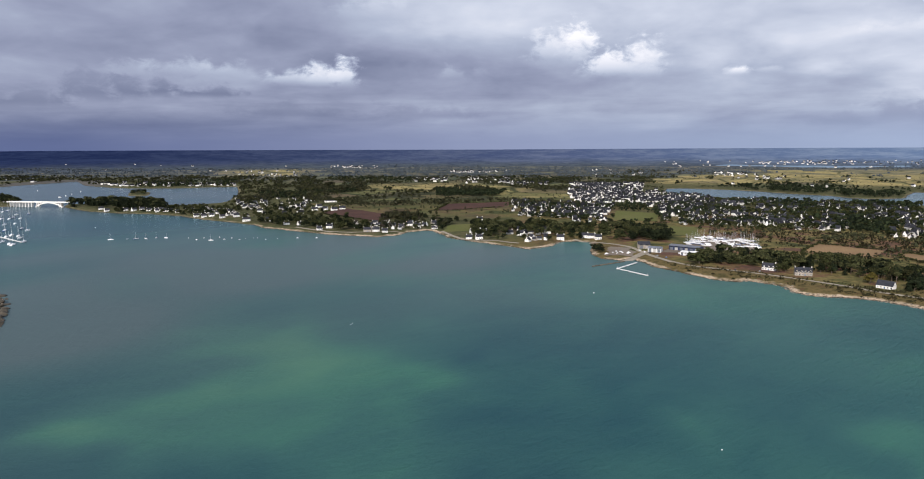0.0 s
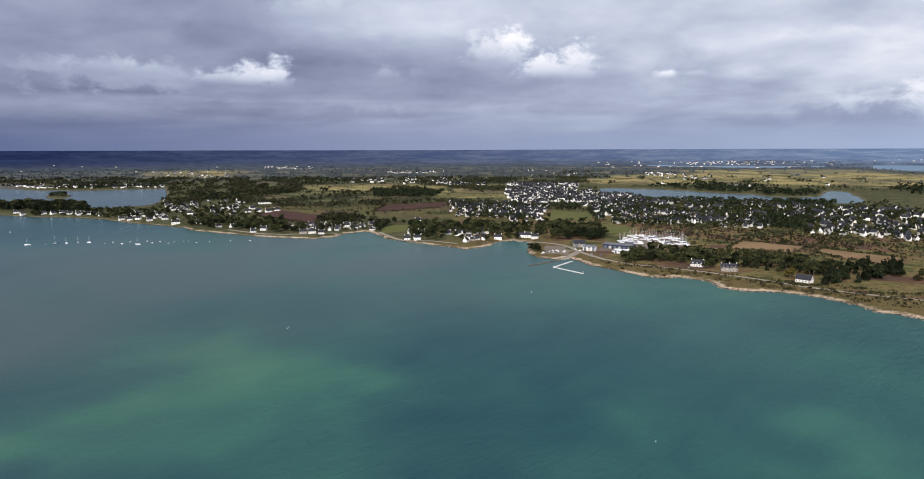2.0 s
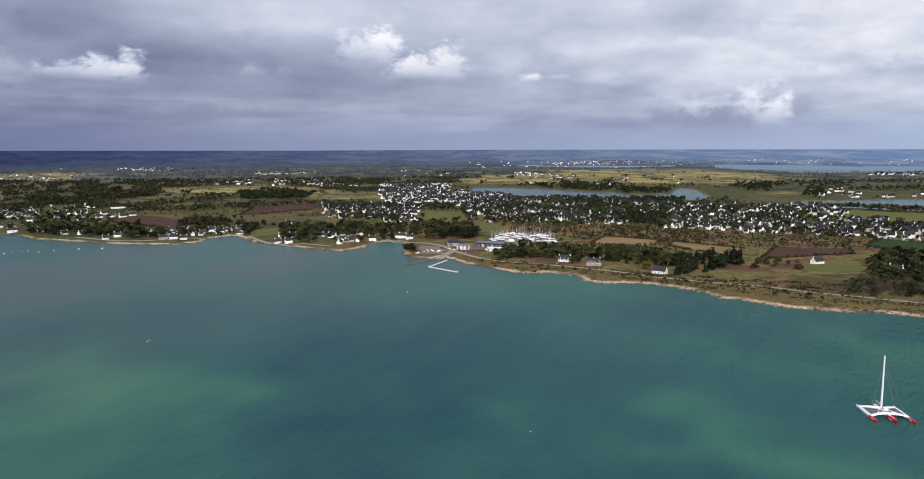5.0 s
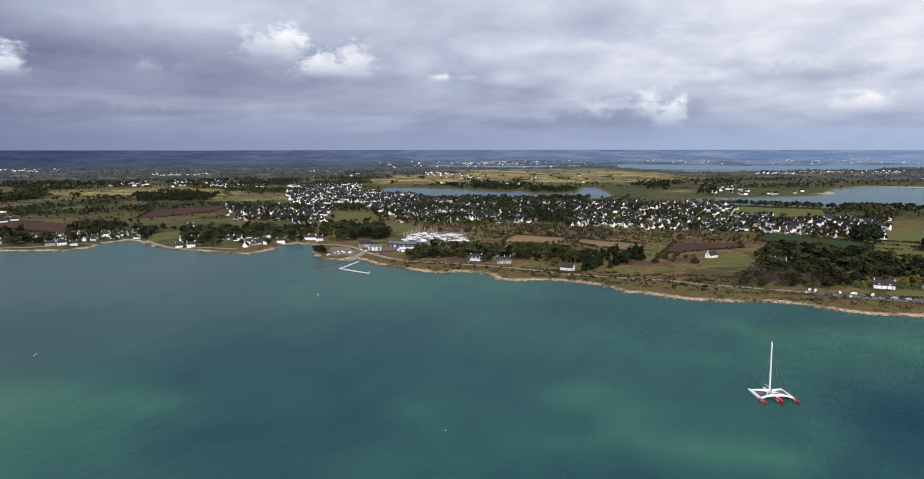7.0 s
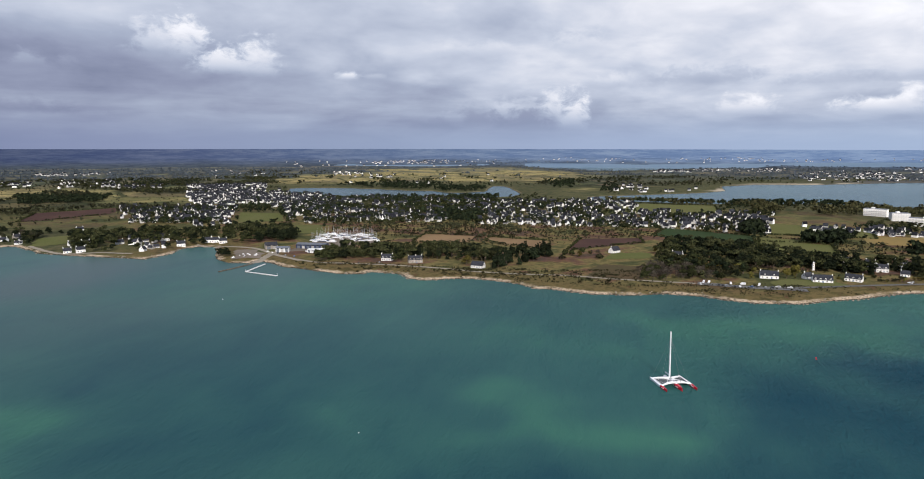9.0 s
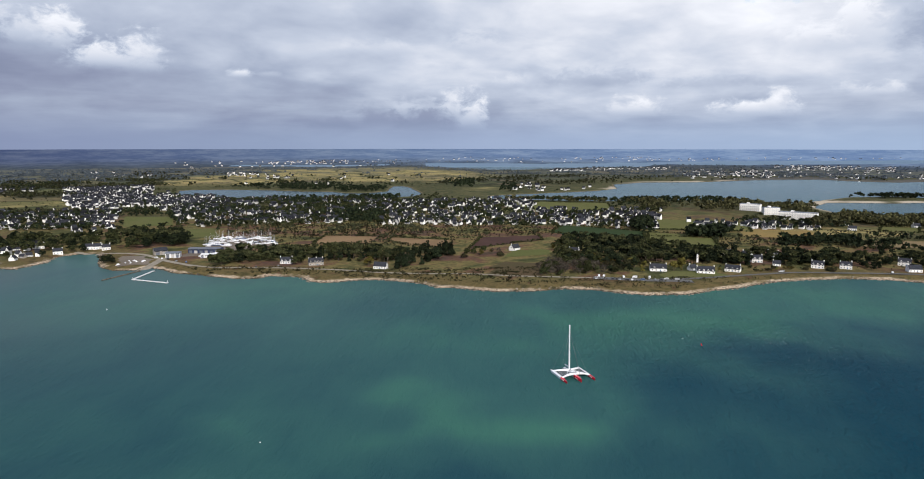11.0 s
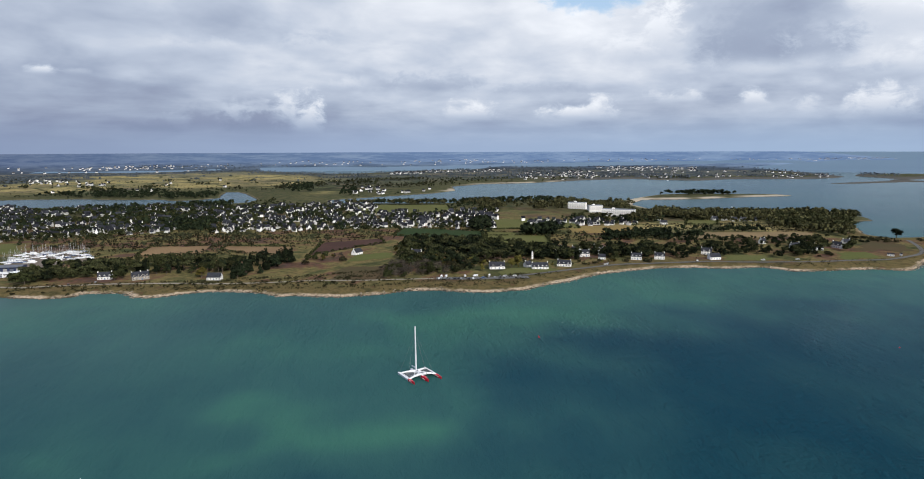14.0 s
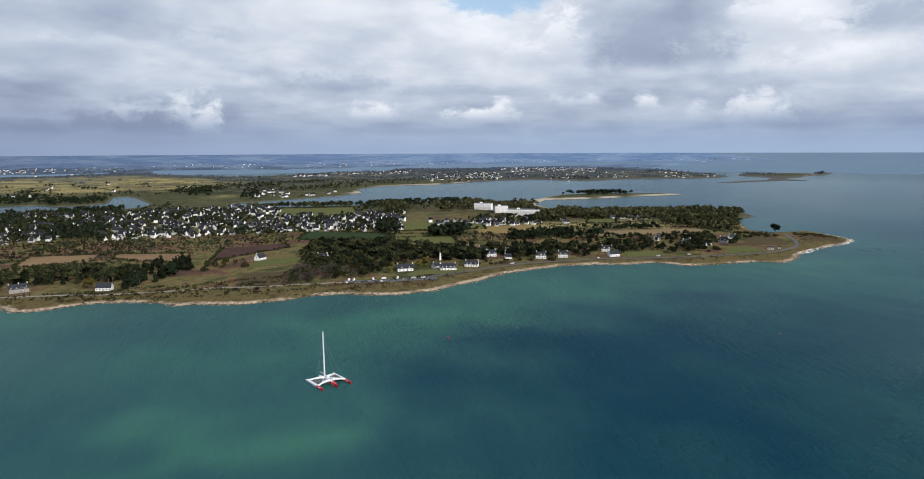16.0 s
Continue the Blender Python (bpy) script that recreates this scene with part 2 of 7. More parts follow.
HULL_BLUE = surface("blue_gelcoat", (0.03, 0.06, 0.16), (0.04, 0.08, 0.2), 1.0, 0.3, gloss=0.6, bump=0.0)
MESH_NET = surface("trampoline_net", (0.07, 0.085, 0.09), (0.1, 0.115, 0.12), 0.3, 0.9)
CARBON = surface("carbon", (0.03, 0.03, 0.033), (0.045, 0.045, 0.05), 0.4, 0.4)
ALLOY = surface("spar_alloy", (0.72, 0.72, 0.72), (0.62, 0.63, 0.64), 1.0, 0.35, 0.3, bump=0.0)
WIRE = surface("rigging_wire", (0.2, 0.21, 0.22), (0.15, 0.16, 0.17), 1.0, 0.4, 0.5, bump=0.0)
SHED_BLUE = surface("blue_cladding", (0.016, 0.028, 0.07), (0.022, 0.036, 0.09), 2.0, 0.5)
SHED_ROOF = surface("grey_metal_roof", (0.15, 0.165, 0.195), (0.11, 0.12, 0.145), 3.0, 0.45, 0.2, stain=(0.2, 0.2, 0.2))
SHED_WHITE = surface("white_cladding", (0.7, 0.7, 0.69), (0.62, 0.63, 0.63), 2.0, 0.6)
ROCK = surface("shore_rock", (0.30, 0.25, 0.19), (0.20, 0.17, 0.13), 1.2, 0.9, bump=0.15, spread=0.3, stain=(0.08, 0.07, 0.05))
ROCK_DARK = surface("weedy_rock", (0.07, 0.06, 0.045), (0.1, 0.085, 0.06), 1.2, 0.8, bump=0.15, spread=0.3)
BARK = surface("bark", (0.09, 0.065, 0.045), (0.13, 0.1, 0.08), 0.4, 0.95, bump=0.05)
TYRE = surface("tyre_rubber", (0.02, 0.02, 0.02), (0.03, 0.03, 0.03), 0.2, 0.9)
FOAM = surface("breaking_foam", (0.85, 0.86, 0.86), (0.7, 0.73, 0.74), 1.0, 0.9)
CAR_PAINTS = [surface("car_paint_" + n, c, tuple(0.9 * v for v in c), 2.0, 0.3, gloss=0.6, bump=0.0) for n, c in
              (("white", (0.75, 0.75, 0.74)), ("black", (0.02, 0.02, 0.025)), ("grey", (0.22, 0.23, 0.24)), ("blue", (0.05, 0.1, 0.22)))]
PINE_LEAF = foliage("pine_needles", (0.005, 0.008, 0.0045), (0.06, 0.062, 0.026), (0.04, 0.036, 0.016))
# The pine needles again in lighter tones, with sunlight put into the colour.
SUNLIT_PINE = foliage("sunlit_pine_needles", (0.012, 0.015, 0.008), (0.1, 0.098, 0.042), (0.085, 0.07, 0.035))
OAK_LEAF = foliage("oak_leaves", (0.006, 0.01, 0.005), (0.054, 0.06, 0.023), (0.035, 0.032, 0.014))
DARK_LEAF = foliage("evergreen_leaves", (0.0036, 0.0065, 0.0046), (0.025, 0.033, 0.015), (0.015, 0.017, 0.01))
GOLD_LEAF = foliage("autumn_leaves", (0.04, 0.038, 0.011), (0.135, 0.112, 0.028), (0.085, 0.066, 0.02))
GREY_LEAF = foliage("bare_twigs", (0.0375, 0.0315, 0.024), (0.0825, 0.07125, 0.05625), (0.06, 0.045, 0.0315))
SCRUB_LEAF = foliage("heath_scrub", (0.012, 0.014, 0.008), (0.045, 0.043, 0.02), (0.055, 0.035, 0.02))


def field(name, a, b2, rows_at, lines=0.35):
    """Tilled or mown ground with drill lines and patches."""
    m, t, b, place = shader(name, 1.0, 0.0, 0.02)
    col = blend(t, step(t, grain(t, place, 0.018, 5, 0.6), 0.35, 0.65), (*a, 1), (*b2, 1))
    wave = t.nodes.new("ShaderNodeTexWave")
    turn = t.nodes.new("ShaderNodeMapping")
    turn.inputs["Rotation"].default_value = (0, 0, radians(rows_at))
    t.links.new(place, turn.inputs[0])
    t.links.new(turn.outputs[0], wave.inputs["Vector"])
    wave.inputs["Scale"].default_value, wave.inputs["Distortion"].default_value = 0.09, 2.5
    col = blend(t, sum_of(t, "MULTIPLY", wave.outputs["Fac"], lines), col, (*[0.6 * v for v in b2], 1))
    col = blend(t, step(t, grain(t, place, 0.3, 6, 0.75), 0.45, 0.8, 0, 0.6), col, (*[0.55 * v for v in a], 1))
    t.links.new(col, b.inputs["Base Color"])
    relief(t, b, grain(t, place, 1.2, 5), 0.4, 0.25)
    return m


BALCONY = surface("shaded_balcony", (0.55, 0.55, 0.56), (0.45, 0.46, 0.48), 1.0, 0.5)
F_TAN = field("stubble_soil", (0.26, 0.175, 0.095), (0.2, 0.132, 0.075), 20, 0.1)
F_BROWN = field("ploughed_soil", (0.088, 0.052, 0.042), (0.07, 0.042, 0.036), 50, 0.12)
F_GREEN = field("meadow", (0.115, 0.125, 0.042), (0.135, 0.132, 0.052), 80)
F_DEEP = field("winter_crop", (0.0364, 0.0585, 0.026), (0.0468, 0.0676, 0.0299), 30)
F_GOLD = field("dry_grass", (0.29, 0.2, 0.075), (0.21, 0.165, 0.07), 10)
F_HEATH = field("brown_heath", (0.098, 0.07, 0.04), (0.08, 0.068, 0.036), 60, 0.1)
F_REED = field("reed_bed", (0.27, 0.195, 0.105), (0.22, 0.165, 0.09), 0)
F_LAWN = field("lawn", (0.105, 0.116, 0.04), (0.125, 0.125, 0.05), 15, 0.1)
F_YARD = field("gravel_yard", (0.15, 0.125, 0.1), (0.2, 0.17, 0.14), 15, 0.1)


def ground_material():
    """Heath and grass by the coast, a patchwork of small fields inland, sand and rock along the water; far haze and
    gold sunlight are put into the colour.
    """
    m, t, b, place = shader("land", 1.0, 0.0, 0.02)

    def read(name):
        n = t.nodes.new("ShaderNodeAttribute")
        n.attribute_name = name
        return n.outputs["Fac"]
    shore, farm, gold, wood, garden, sandy = read("shore"), read("farm"), read("gold"), read("wood"), read("garden"), read("sandy")
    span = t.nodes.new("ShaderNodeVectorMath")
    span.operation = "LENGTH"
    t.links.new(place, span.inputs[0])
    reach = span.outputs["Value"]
    heath = ramp(t, grain(t, place, 0.016, 7, 0.65, 0.4), [(0.3, (0.028, 0.0336, 0.0182)), (0.42, (0.084, 0.0868, 0.0364)), (0.5, (0.189, 0.151, 0.063)), (0.58, (0.147, 0.0784, 0.0532)), (0.66, (0.0924, 0.0588, 0.0532)), (0.74, (0.14, 0.151, 0.0504))])
    heath = blend(t, step(t, grain(t, place, 0.16, 7, 0.75), 0.42, 0.68, 0, 0.75), heath, (0.0392, 0.0448, 0.0196, 1))
    cell = t.nodes.new("ShaderNodeTexVoronoi")
    edge = t.nodes.new("ShaderNodeTexVoronoi")
    edge.feature = "DISTANCE_TO_EDGE"
    for v in (cell, edge):
        t.links.new(place, v.inputs["Vector"])
        v.inputs["Scale"].default_value = 0.0055
    one = t.nodes.new("ShaderNodeSeparateColor")
    t.links.new(cell.outputs["Color"], one.inputs[0])
    plots = ramp(t, one.outputs[0], [(0.0, (0.056, 0.0644, 0.0308)), (0.2, (0.112, 0.115, 0.0504)), (0.4, (0.133, 0.098, 0.0644)), (0.55, (0.07, 0.0868, 0.0392)), (0.7, (0.21, 0.161, 0.077)), (0.85, (0.0812, 0.0728, 0.042)), (1.0, (0.133, 0.134, 0.0588))])
    plots = blend(t, step(t, grain(t, place, 0.05, 6, 0.7), 0.35, 0.75, 0, 0.7), plots, (0.063, 0.07, 0.0308, 1))
    plots = blend(t, step(t, sum_of(t, "ADD", edge.outputs["Distance"], sum_of(t, "MULTIPLY", grain(t, place, 0.08, 4), 0.10)), 0.13, 0.06), plots, (0.0308, 0.042, 0.0196, 1))
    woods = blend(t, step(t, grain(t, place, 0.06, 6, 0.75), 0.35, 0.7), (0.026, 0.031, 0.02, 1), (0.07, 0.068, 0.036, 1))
    # Distant haze is put into the woods' blue and the plots' grey.
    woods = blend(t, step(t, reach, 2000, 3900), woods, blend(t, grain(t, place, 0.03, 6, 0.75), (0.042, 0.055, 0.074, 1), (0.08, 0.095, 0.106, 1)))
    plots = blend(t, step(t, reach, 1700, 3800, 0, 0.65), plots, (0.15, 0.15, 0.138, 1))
    plots = blend(t, wood, plots, woods)
    col = blend(t, farm, heath, plots)
    # Sunlight on the plain is painted into this gold over the dry grass.
    dry = ramp(t, sum_of(t, "ADD", sum_of(t, "MULTIPLY", grain(t, place, 0.011, 8, 0.72, 0.6), 0.6), sum_of(t, "MULTIPLY", grain(t, place, 0.05, 6, 0.75), 0.4)), [(0.38, (0.045, 0.05, 0.028)), (0.43, (0.19, 0.18, 0.078)), (0.49, (0.42, 0.325, 0.14)), (0.54, (0.25, 0.215, 0.09)), (0.6, (0.075, 0.072, 0.04)), (0.66, (0.2, 0.15, 0.08))])
    dry = blend(t, step(t, grain(t, place, 0.0045, 5, 0.6, 0.5), 0.44, 0.58, 0.0, 0.75), dry, plots)
    dry = blend(t, step(t, edge.outputs["Distance"], 0.05, 0.015, 0.0, 0.8), dry, (0.045, 0.05, 0.025, 1))
    col = blend(t, sum_of(t, "MULTIPLY", gold, 0.95), col, dry)
    # water's edge: dark wet rock, pale sand and granite, then turf
    rag = sum_of(t, "ADD", shore, sum_of(t, "MULTIPLY", sum_of(t, "SUBTRACT", grain(t, place, 0.12, 6, 0.7), 0.5), 9.0))
    sand = ramp(t, grain(t, place, 0.28, 7, 0.75), [(0.36, (0.08, 0.06, 0.04)), (0.44, (0.3, 0.225, 0.15)), (0.52, (0.56, 0.45, 0.33)), (0.58, (0.42, 0.32, 0.22)), (0.66, (0.12, 0.09, 0.06))])
    turf = ramp(t, grain(t, place, 0.05, 7, 0.75), [(0.33, (0.04, 0.04, 0.02)), (0.43, (0.095, 0.078, 0.034)), (0.5, (0.15, 0.112, 0.05)), (0.57, (0.075, 0.07, 0.028)), (0.66, (0.13, 0.066, 0.042)), (0.75, (0.06, 0.04, 0.03))])
    lawns = ramp(t, grain(t, place, 0.07, 6, 0.7), [(0.35, (0.0319, 0.0377, 0.0203)), (0.5, (0.0667, 0.0725, 0.0348)), (0.62, (0.102, 0.0928, 0.0522)), (0.75, (0.0493, 0.0551, 0.029))])
    col = blend(t, sum_of(t, "MULTIPLY", garden, 0.9), col, lawns)
    col = blend(t, sum_of(t, "MULTIPLY", step(t, rag, 45, 14), sum_of(t, "SUBTRACT", 1.0, garden)), col, turf)
    beach = step(t, grain(t, place, 0.028, 4, 0.6), 0.36, 0.56)
    col = blend(t, sum_of(t, "MULTIPLY", step(t, rag, 7.0, 3.8), sum_of(t, "MULTIPLY", beach, step(t, reach, 1300, 1000, 0.25, 1.0))), col, sand)
    col = blend(t, sum_of(t, "MULTIPLY", step(t, rag, 26, 14), sandy), col, (0.42, 0.36, 0.275, 1))
    col = blend(t, sum_of(t, "MULTIPLY", step(t, rag, 110, 50, 0.0, 0.85), sum_of(t, "MULTIPLY", step(t, reach, 2450, 2650), sum_of(t, "SUBTRACT", 1.0, sandy))), col, (0.105, 0.1, 0.095, 1))
    col = blend(t, step(t, rag, 1.6, 0.2), col, (0.055, 0.048, 0.035, 1))
    t.links.new(col, b.inputs["Base Color"])
    relief(t, b, grain(t, place, 0.5, 7, 0.75), 0.8, 0.9)
    return m


def sea_material():
    """Green shallows over sand and sunlit patches put into the colour, deeper blue-green water, wind ripples at three
    sizes; the sky's gloss grows at a low angle.
    """
    m, t, b, place = shader("sea_water", 0.2, 0.0, 0.0)
    n = t.nodes.new("ShaderNodeAttribute")
    n.attribute_name = "shoal"
    shoal = sum_of(t, "ADD", n.outputs["Fac"], sum_of(t, "MULTIPLY", sum_of(t, "SUBTRACT", grain(t, place, 0.008, 5, 0.6, 0.8), 0.5), 0.28))
    lie = t.nodes.new("ShaderNodeMapping")
    lie.inputs["Rotation"].default_value = (0, 0, radians(-50))
    t.links.new(place, lie.inputs[0])

    def drawn_out(k):
        n = t.nodes.new("ShaderNodeMapping")
        n.inputs["Scale"].default_value = (k, 1.0, 1.0)
        t.links.new(lie.outputs[0], n.inputs[0])
        return n.outputs[0]
    # Drawn-out mottling in the colour imitates cloud shadows on the water.
    shoal = sum_of(t, "ADD", shoal, sum_of(t, "MULTIPLY", sum_of(t, "SUBTRACT", grain(t, drawn_out(0.3), 0.035, 6, 0.65, 0.6), 0.5), 0.3))
    col = ramp(t, shoal, [(0.0, (0.004, 0.04, 0.062)), (0.28, (0.014, 0.06, 0.074)), (0.55, (0.028, 0.096, 0.09)), (0.78, (0.04, 0.136, 0.1)), (1.0, (0.062, 0.172, 0.108))])
    # Grey of silt, and of the reflected sky painted onto far water.
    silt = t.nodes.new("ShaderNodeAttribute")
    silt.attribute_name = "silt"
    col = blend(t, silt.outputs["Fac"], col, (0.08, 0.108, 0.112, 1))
    wind = step(t, grain(t, place, 0.006, 4, 0.6, 0.6), 0.35, 0.65, 0.4, 1.0)
    w = sum_of(t, "ADD", sum_of(t, "MULTIPLY", grain(t, drawn_out(0.5), 0.22, 3, 0.6, 0.5), 1.4), sum_of(t, "MULTIPLY", grain(t, drawn_out(0.6), 0.8, 4, 0.65), 0.6))
    across = t.nodes.new("ShaderNodeSeparateXYZ")
    t.links.new(place, across.inputs[0])
    w = sum_of(t, "MULTIPLY", w, sum_of(t, "MULTIPLY", wind, step(t, across.outputs[0], 180, 480, 0.7, 4.6)))
    span = t.nodes.new("ShaderNodeVectorMath")
    span.operation = "LENGTH"
    t.links.new(place, span.inputs[0])
    w = sum_of(t, "MULTIPLY", w, step(t, span.outputs["Value"], 1300, 450, 0.15, 1.0))
    bump = t.nodes.new("ShaderNodeBump")
    bump.inputs["Strength"].default_value, bump.inputs["Distance"].default_value = 0.9, 1.9
    t.links.new(w, bump.inputs["Height"])
    body = t.nodes.new("ShaderNodeBsdfDiffuse")
    t.links.new(col, body.inputs["Color"])
    ripple = t.nodes.new("ShaderNodeBump")
    ripple.inputs["Strength"].default_value, ripple.inputs["Distance"].default_value = 0.48, 2.0
    t.links.new(w, ripple.inputs["Height"])
    t.links.new(ripple.outputs[0], body.inputs["Normal"])
    skin = t.nodes.new("ShaderNodeBsdfGlossy")
    skin.inputs["Color"].default_value = (0.76, 0.87, 0.96, 1)
    skin.inputs["Roughness"].default_value = 0.2
    t.links.new(bump.outputs[0], skin.inputs["Normal"])
    edge = t.nodes.new("ShaderNodeFresnel")
    edge.inputs["IOR"].default_value = 1.33
    mixed = t.nodes.new("ShaderNodeMixShader")
    t.links.new(sum_of(t, "MULTIPLY", edge.outputs[0], sum_of(t, "ADD", sum_of(t, "MULTIPLY", edge.outputs[0], 0.45), 0.18)), mixed.inputs[0])
    t.links.new(body.outputs[0], mixed.inputs[1])
    t.links.new(skin.outputs[0], mixed.inputs[2])
    t.links.new(mixed.outputs[0], t.nodes["Material Output"].inputs["Surface"])
    t.nodes.remove(b)
    return m


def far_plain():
    """The last plain below the horizon: woods and paler clearings with haze put into the colour, dim blue inland and
    lighter over towards the open sea.
    """
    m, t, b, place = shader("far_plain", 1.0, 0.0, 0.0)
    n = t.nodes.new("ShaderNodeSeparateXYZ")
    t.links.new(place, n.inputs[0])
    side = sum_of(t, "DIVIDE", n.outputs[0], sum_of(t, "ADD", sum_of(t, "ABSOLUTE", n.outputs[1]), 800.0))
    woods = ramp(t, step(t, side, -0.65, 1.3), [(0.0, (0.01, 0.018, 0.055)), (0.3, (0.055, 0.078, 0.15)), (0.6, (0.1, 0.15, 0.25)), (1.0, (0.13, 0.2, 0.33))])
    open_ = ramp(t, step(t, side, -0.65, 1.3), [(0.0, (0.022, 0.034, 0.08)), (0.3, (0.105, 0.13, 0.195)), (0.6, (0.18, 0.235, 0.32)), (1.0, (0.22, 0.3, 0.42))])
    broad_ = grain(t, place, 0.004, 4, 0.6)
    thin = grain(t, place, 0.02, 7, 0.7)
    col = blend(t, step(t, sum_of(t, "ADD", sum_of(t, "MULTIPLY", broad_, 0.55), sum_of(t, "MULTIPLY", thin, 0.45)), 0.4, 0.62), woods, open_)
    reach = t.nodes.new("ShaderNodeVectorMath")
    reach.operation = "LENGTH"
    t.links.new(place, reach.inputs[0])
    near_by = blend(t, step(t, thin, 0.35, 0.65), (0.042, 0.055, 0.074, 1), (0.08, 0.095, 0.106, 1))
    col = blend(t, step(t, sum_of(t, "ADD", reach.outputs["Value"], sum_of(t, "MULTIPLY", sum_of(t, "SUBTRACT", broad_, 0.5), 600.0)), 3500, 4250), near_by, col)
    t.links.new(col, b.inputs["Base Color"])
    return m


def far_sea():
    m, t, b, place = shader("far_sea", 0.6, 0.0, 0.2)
    # Far haze and reflected sky are put into this pale blue.
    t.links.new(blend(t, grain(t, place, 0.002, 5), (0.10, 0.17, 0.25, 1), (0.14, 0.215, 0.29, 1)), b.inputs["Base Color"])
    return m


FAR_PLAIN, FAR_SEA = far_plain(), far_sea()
# Leaf tones of distant trees, with the haze mixed into the colour.
HAZED_LEAF = foliage("hazed_far_woods", (0.05, 0.064, 0.08), (0.092, 0.11, 0.122), (0.09, 0.098, 0.098))
PLAIN_LEAF = foliage("hedgerow_leaves", (0.015, 0.019, 0.013), (0.062, 0.066, 0.032), (0.06, 0.052, 0.028))
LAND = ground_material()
SEA = sea_material()

# ---------------------------------------------------------------- the plan of land and water
EYE_Z = 128.0
# coast of the mainland, walked from the bridge eastwards to the point, then round the back bay
COAST_WEST = [(-985, 1376), (-891, 1297), (-786, 1251), (-719, 1240), (-643, 1209), (-568, 1149), (-493, 1104), (-433, 1063), (-410, 1031), (-340, 989), (-273, 950), (-235, 938), (-198, 927), (-172, 947), (-165, 980), (-141, 1002), (-127, 995), (-97, 924), (-59, 885), (-15, 849), (12, 821), (45, 851), (53, 883), (77, 895), (98, 885)]
COAST_MID = [(87, 793), (95, 755), (115, 744), (129, 756), (136, 737), (145, 701), (162, 681), (176, 654), (188, 639), (207, 630), (215, 637), (236, 619), (241, 604), (238, 590), (248, 574), (282, 565), (298, 556), (310, 538), (320, 520), (324, 495), (336, 483), (355, 453), (385, 434), (413, 426), (435, 403), (440, 385), (454, 365), (489, 345), (515, 345), (543, 337), (569, 336), (597, 333), (627, 322), (666, 303), (692, 278), (708, 249), (743, 220)]
COAST_EAST = [(738, 188), (754, 171), (780, 150), (806, 127), (814, 102), (831, 94), (892, 92), (948, 80), (995, 63), (1024, 51), (1069, 46), (1088, 57), (1119, 82), (1152, 113), (1123, 132), (1097, 154), (1104, 177), (1122, 192), (1231, 228), (1291, 243), (1342, 221), (1405, 245), (1420, 270), (1400, 340), (1320, 420), (1250, 515), (1290, 600), (1363, 677), (1386, 765), (1380, 900), (1270, 985), (1130, 1050), (1040, 1150), (973, 1247), (1019, 1329)]
COAST_BAY = [(1065, 1339), (1197, 1329), (1386, 1313), (1507, 1343), (1661, 1494), (1845, 1519), (2002, 1423), (2214, 1395), (2372, 1371), (2539, 1278), (2520, 1166), (2550, 1014), (2731, 963), (2935, 728), (3110, 657), (3260, 651), (3700, 950), (4500, 1450), (7600, 1600), (8200, 1100), (60000, 16000), (30000, 60000), (-50000, 60000), (-60000, 3000), (-3000, 1700), (-1400, 1330), (-1145, 1392), (-1101, 1393)]
MAINLAND = np.array(COAST_WEST + COAST_MID + COAST_EAST + COAST_BAY, float)
ESTUARY = np.array([(-1900, 2000), (-1749, 2135), (-1740, 2313), (-1716, 2476), (-1498, 2200), (-1314, 2067), (-1229, 2036), (-1092, 2035), (-919, 2125), (-765, 1776), (-691, 1542), (-687, 1476), (-731, 1415), (-791, 1443), (-920, 1472), (-1030, 1440), (-985, 1365), (-1101, 1370), (-1170, 1485), (-1258, 1570), (-1419, 1729)], float)
LAGOON = np.array([(387, 1818), (470, 1643), (580, 1533), (699, 1462), (791, 1422), (847, 1418), (926, 1491), (1035, 1731), (1054, 1801), (1031, 1827), (963, 1733), (895, 1625), (821, 1607), (777, 1626), (762, 1708), (704, 1760), (643, 1870), (575, 1944), (480, 2000), (434, 1989)], float)
INLET = np.array([(2145, 3422), (2095, 2982), (2122, 2615), (2277, 2623), (2532, 2640), (2931, 2667), (3192, 2615), (3617, 2900), (3784, 2885), (3732, 2644), (3893, 2460), (4365, 2347), (4841, 2135), (5621, 1881), (6027, 1496), (7176, 1783), (6785, 2397), (6002, 2710), (5301, 3033), (4722, 3222), (3868, 3282), (3421, 3333), (3126, 3482), (2972, 3659), (2729, 3881), (2526, 4028)], float)
INLET_FAR = np.array([(1057, 4230), (1297, 3993), (1524, 3770), (1787, 3657), (2118, 3775), (2198, 3957), (1850, 3960), (1567, 4081), (1324, 4332)], float)
ISLAND = np.array([(1372, 690), (1420, 715), (1530, 742), (1625, 653), (1792, 569), (1900, 492), (1905, 560), (1850, 640), (1824, 719), (1706, 787), (1530, 775), (1410, 745)], float)
ISLET_REEF = np.array([(2604, 571), (2664, 505), (2811, 426), (2929, 358), (2915, 279), (3011, 368), (3095, 447), (2914, 442), (2730, 518)], float)
ISLET_SAND = np.array([(3361, 631), (3209, 487), (3087, 400), (3277, 354), (3553, 327), (3715, 340), (3720, 457), (3653, 556), (3558, 658)], float)
ISLET_KNOLL = np.array([(3584, 348), (3612, 291), (3748, 274), (3973, 288), (3985, 365)], float)
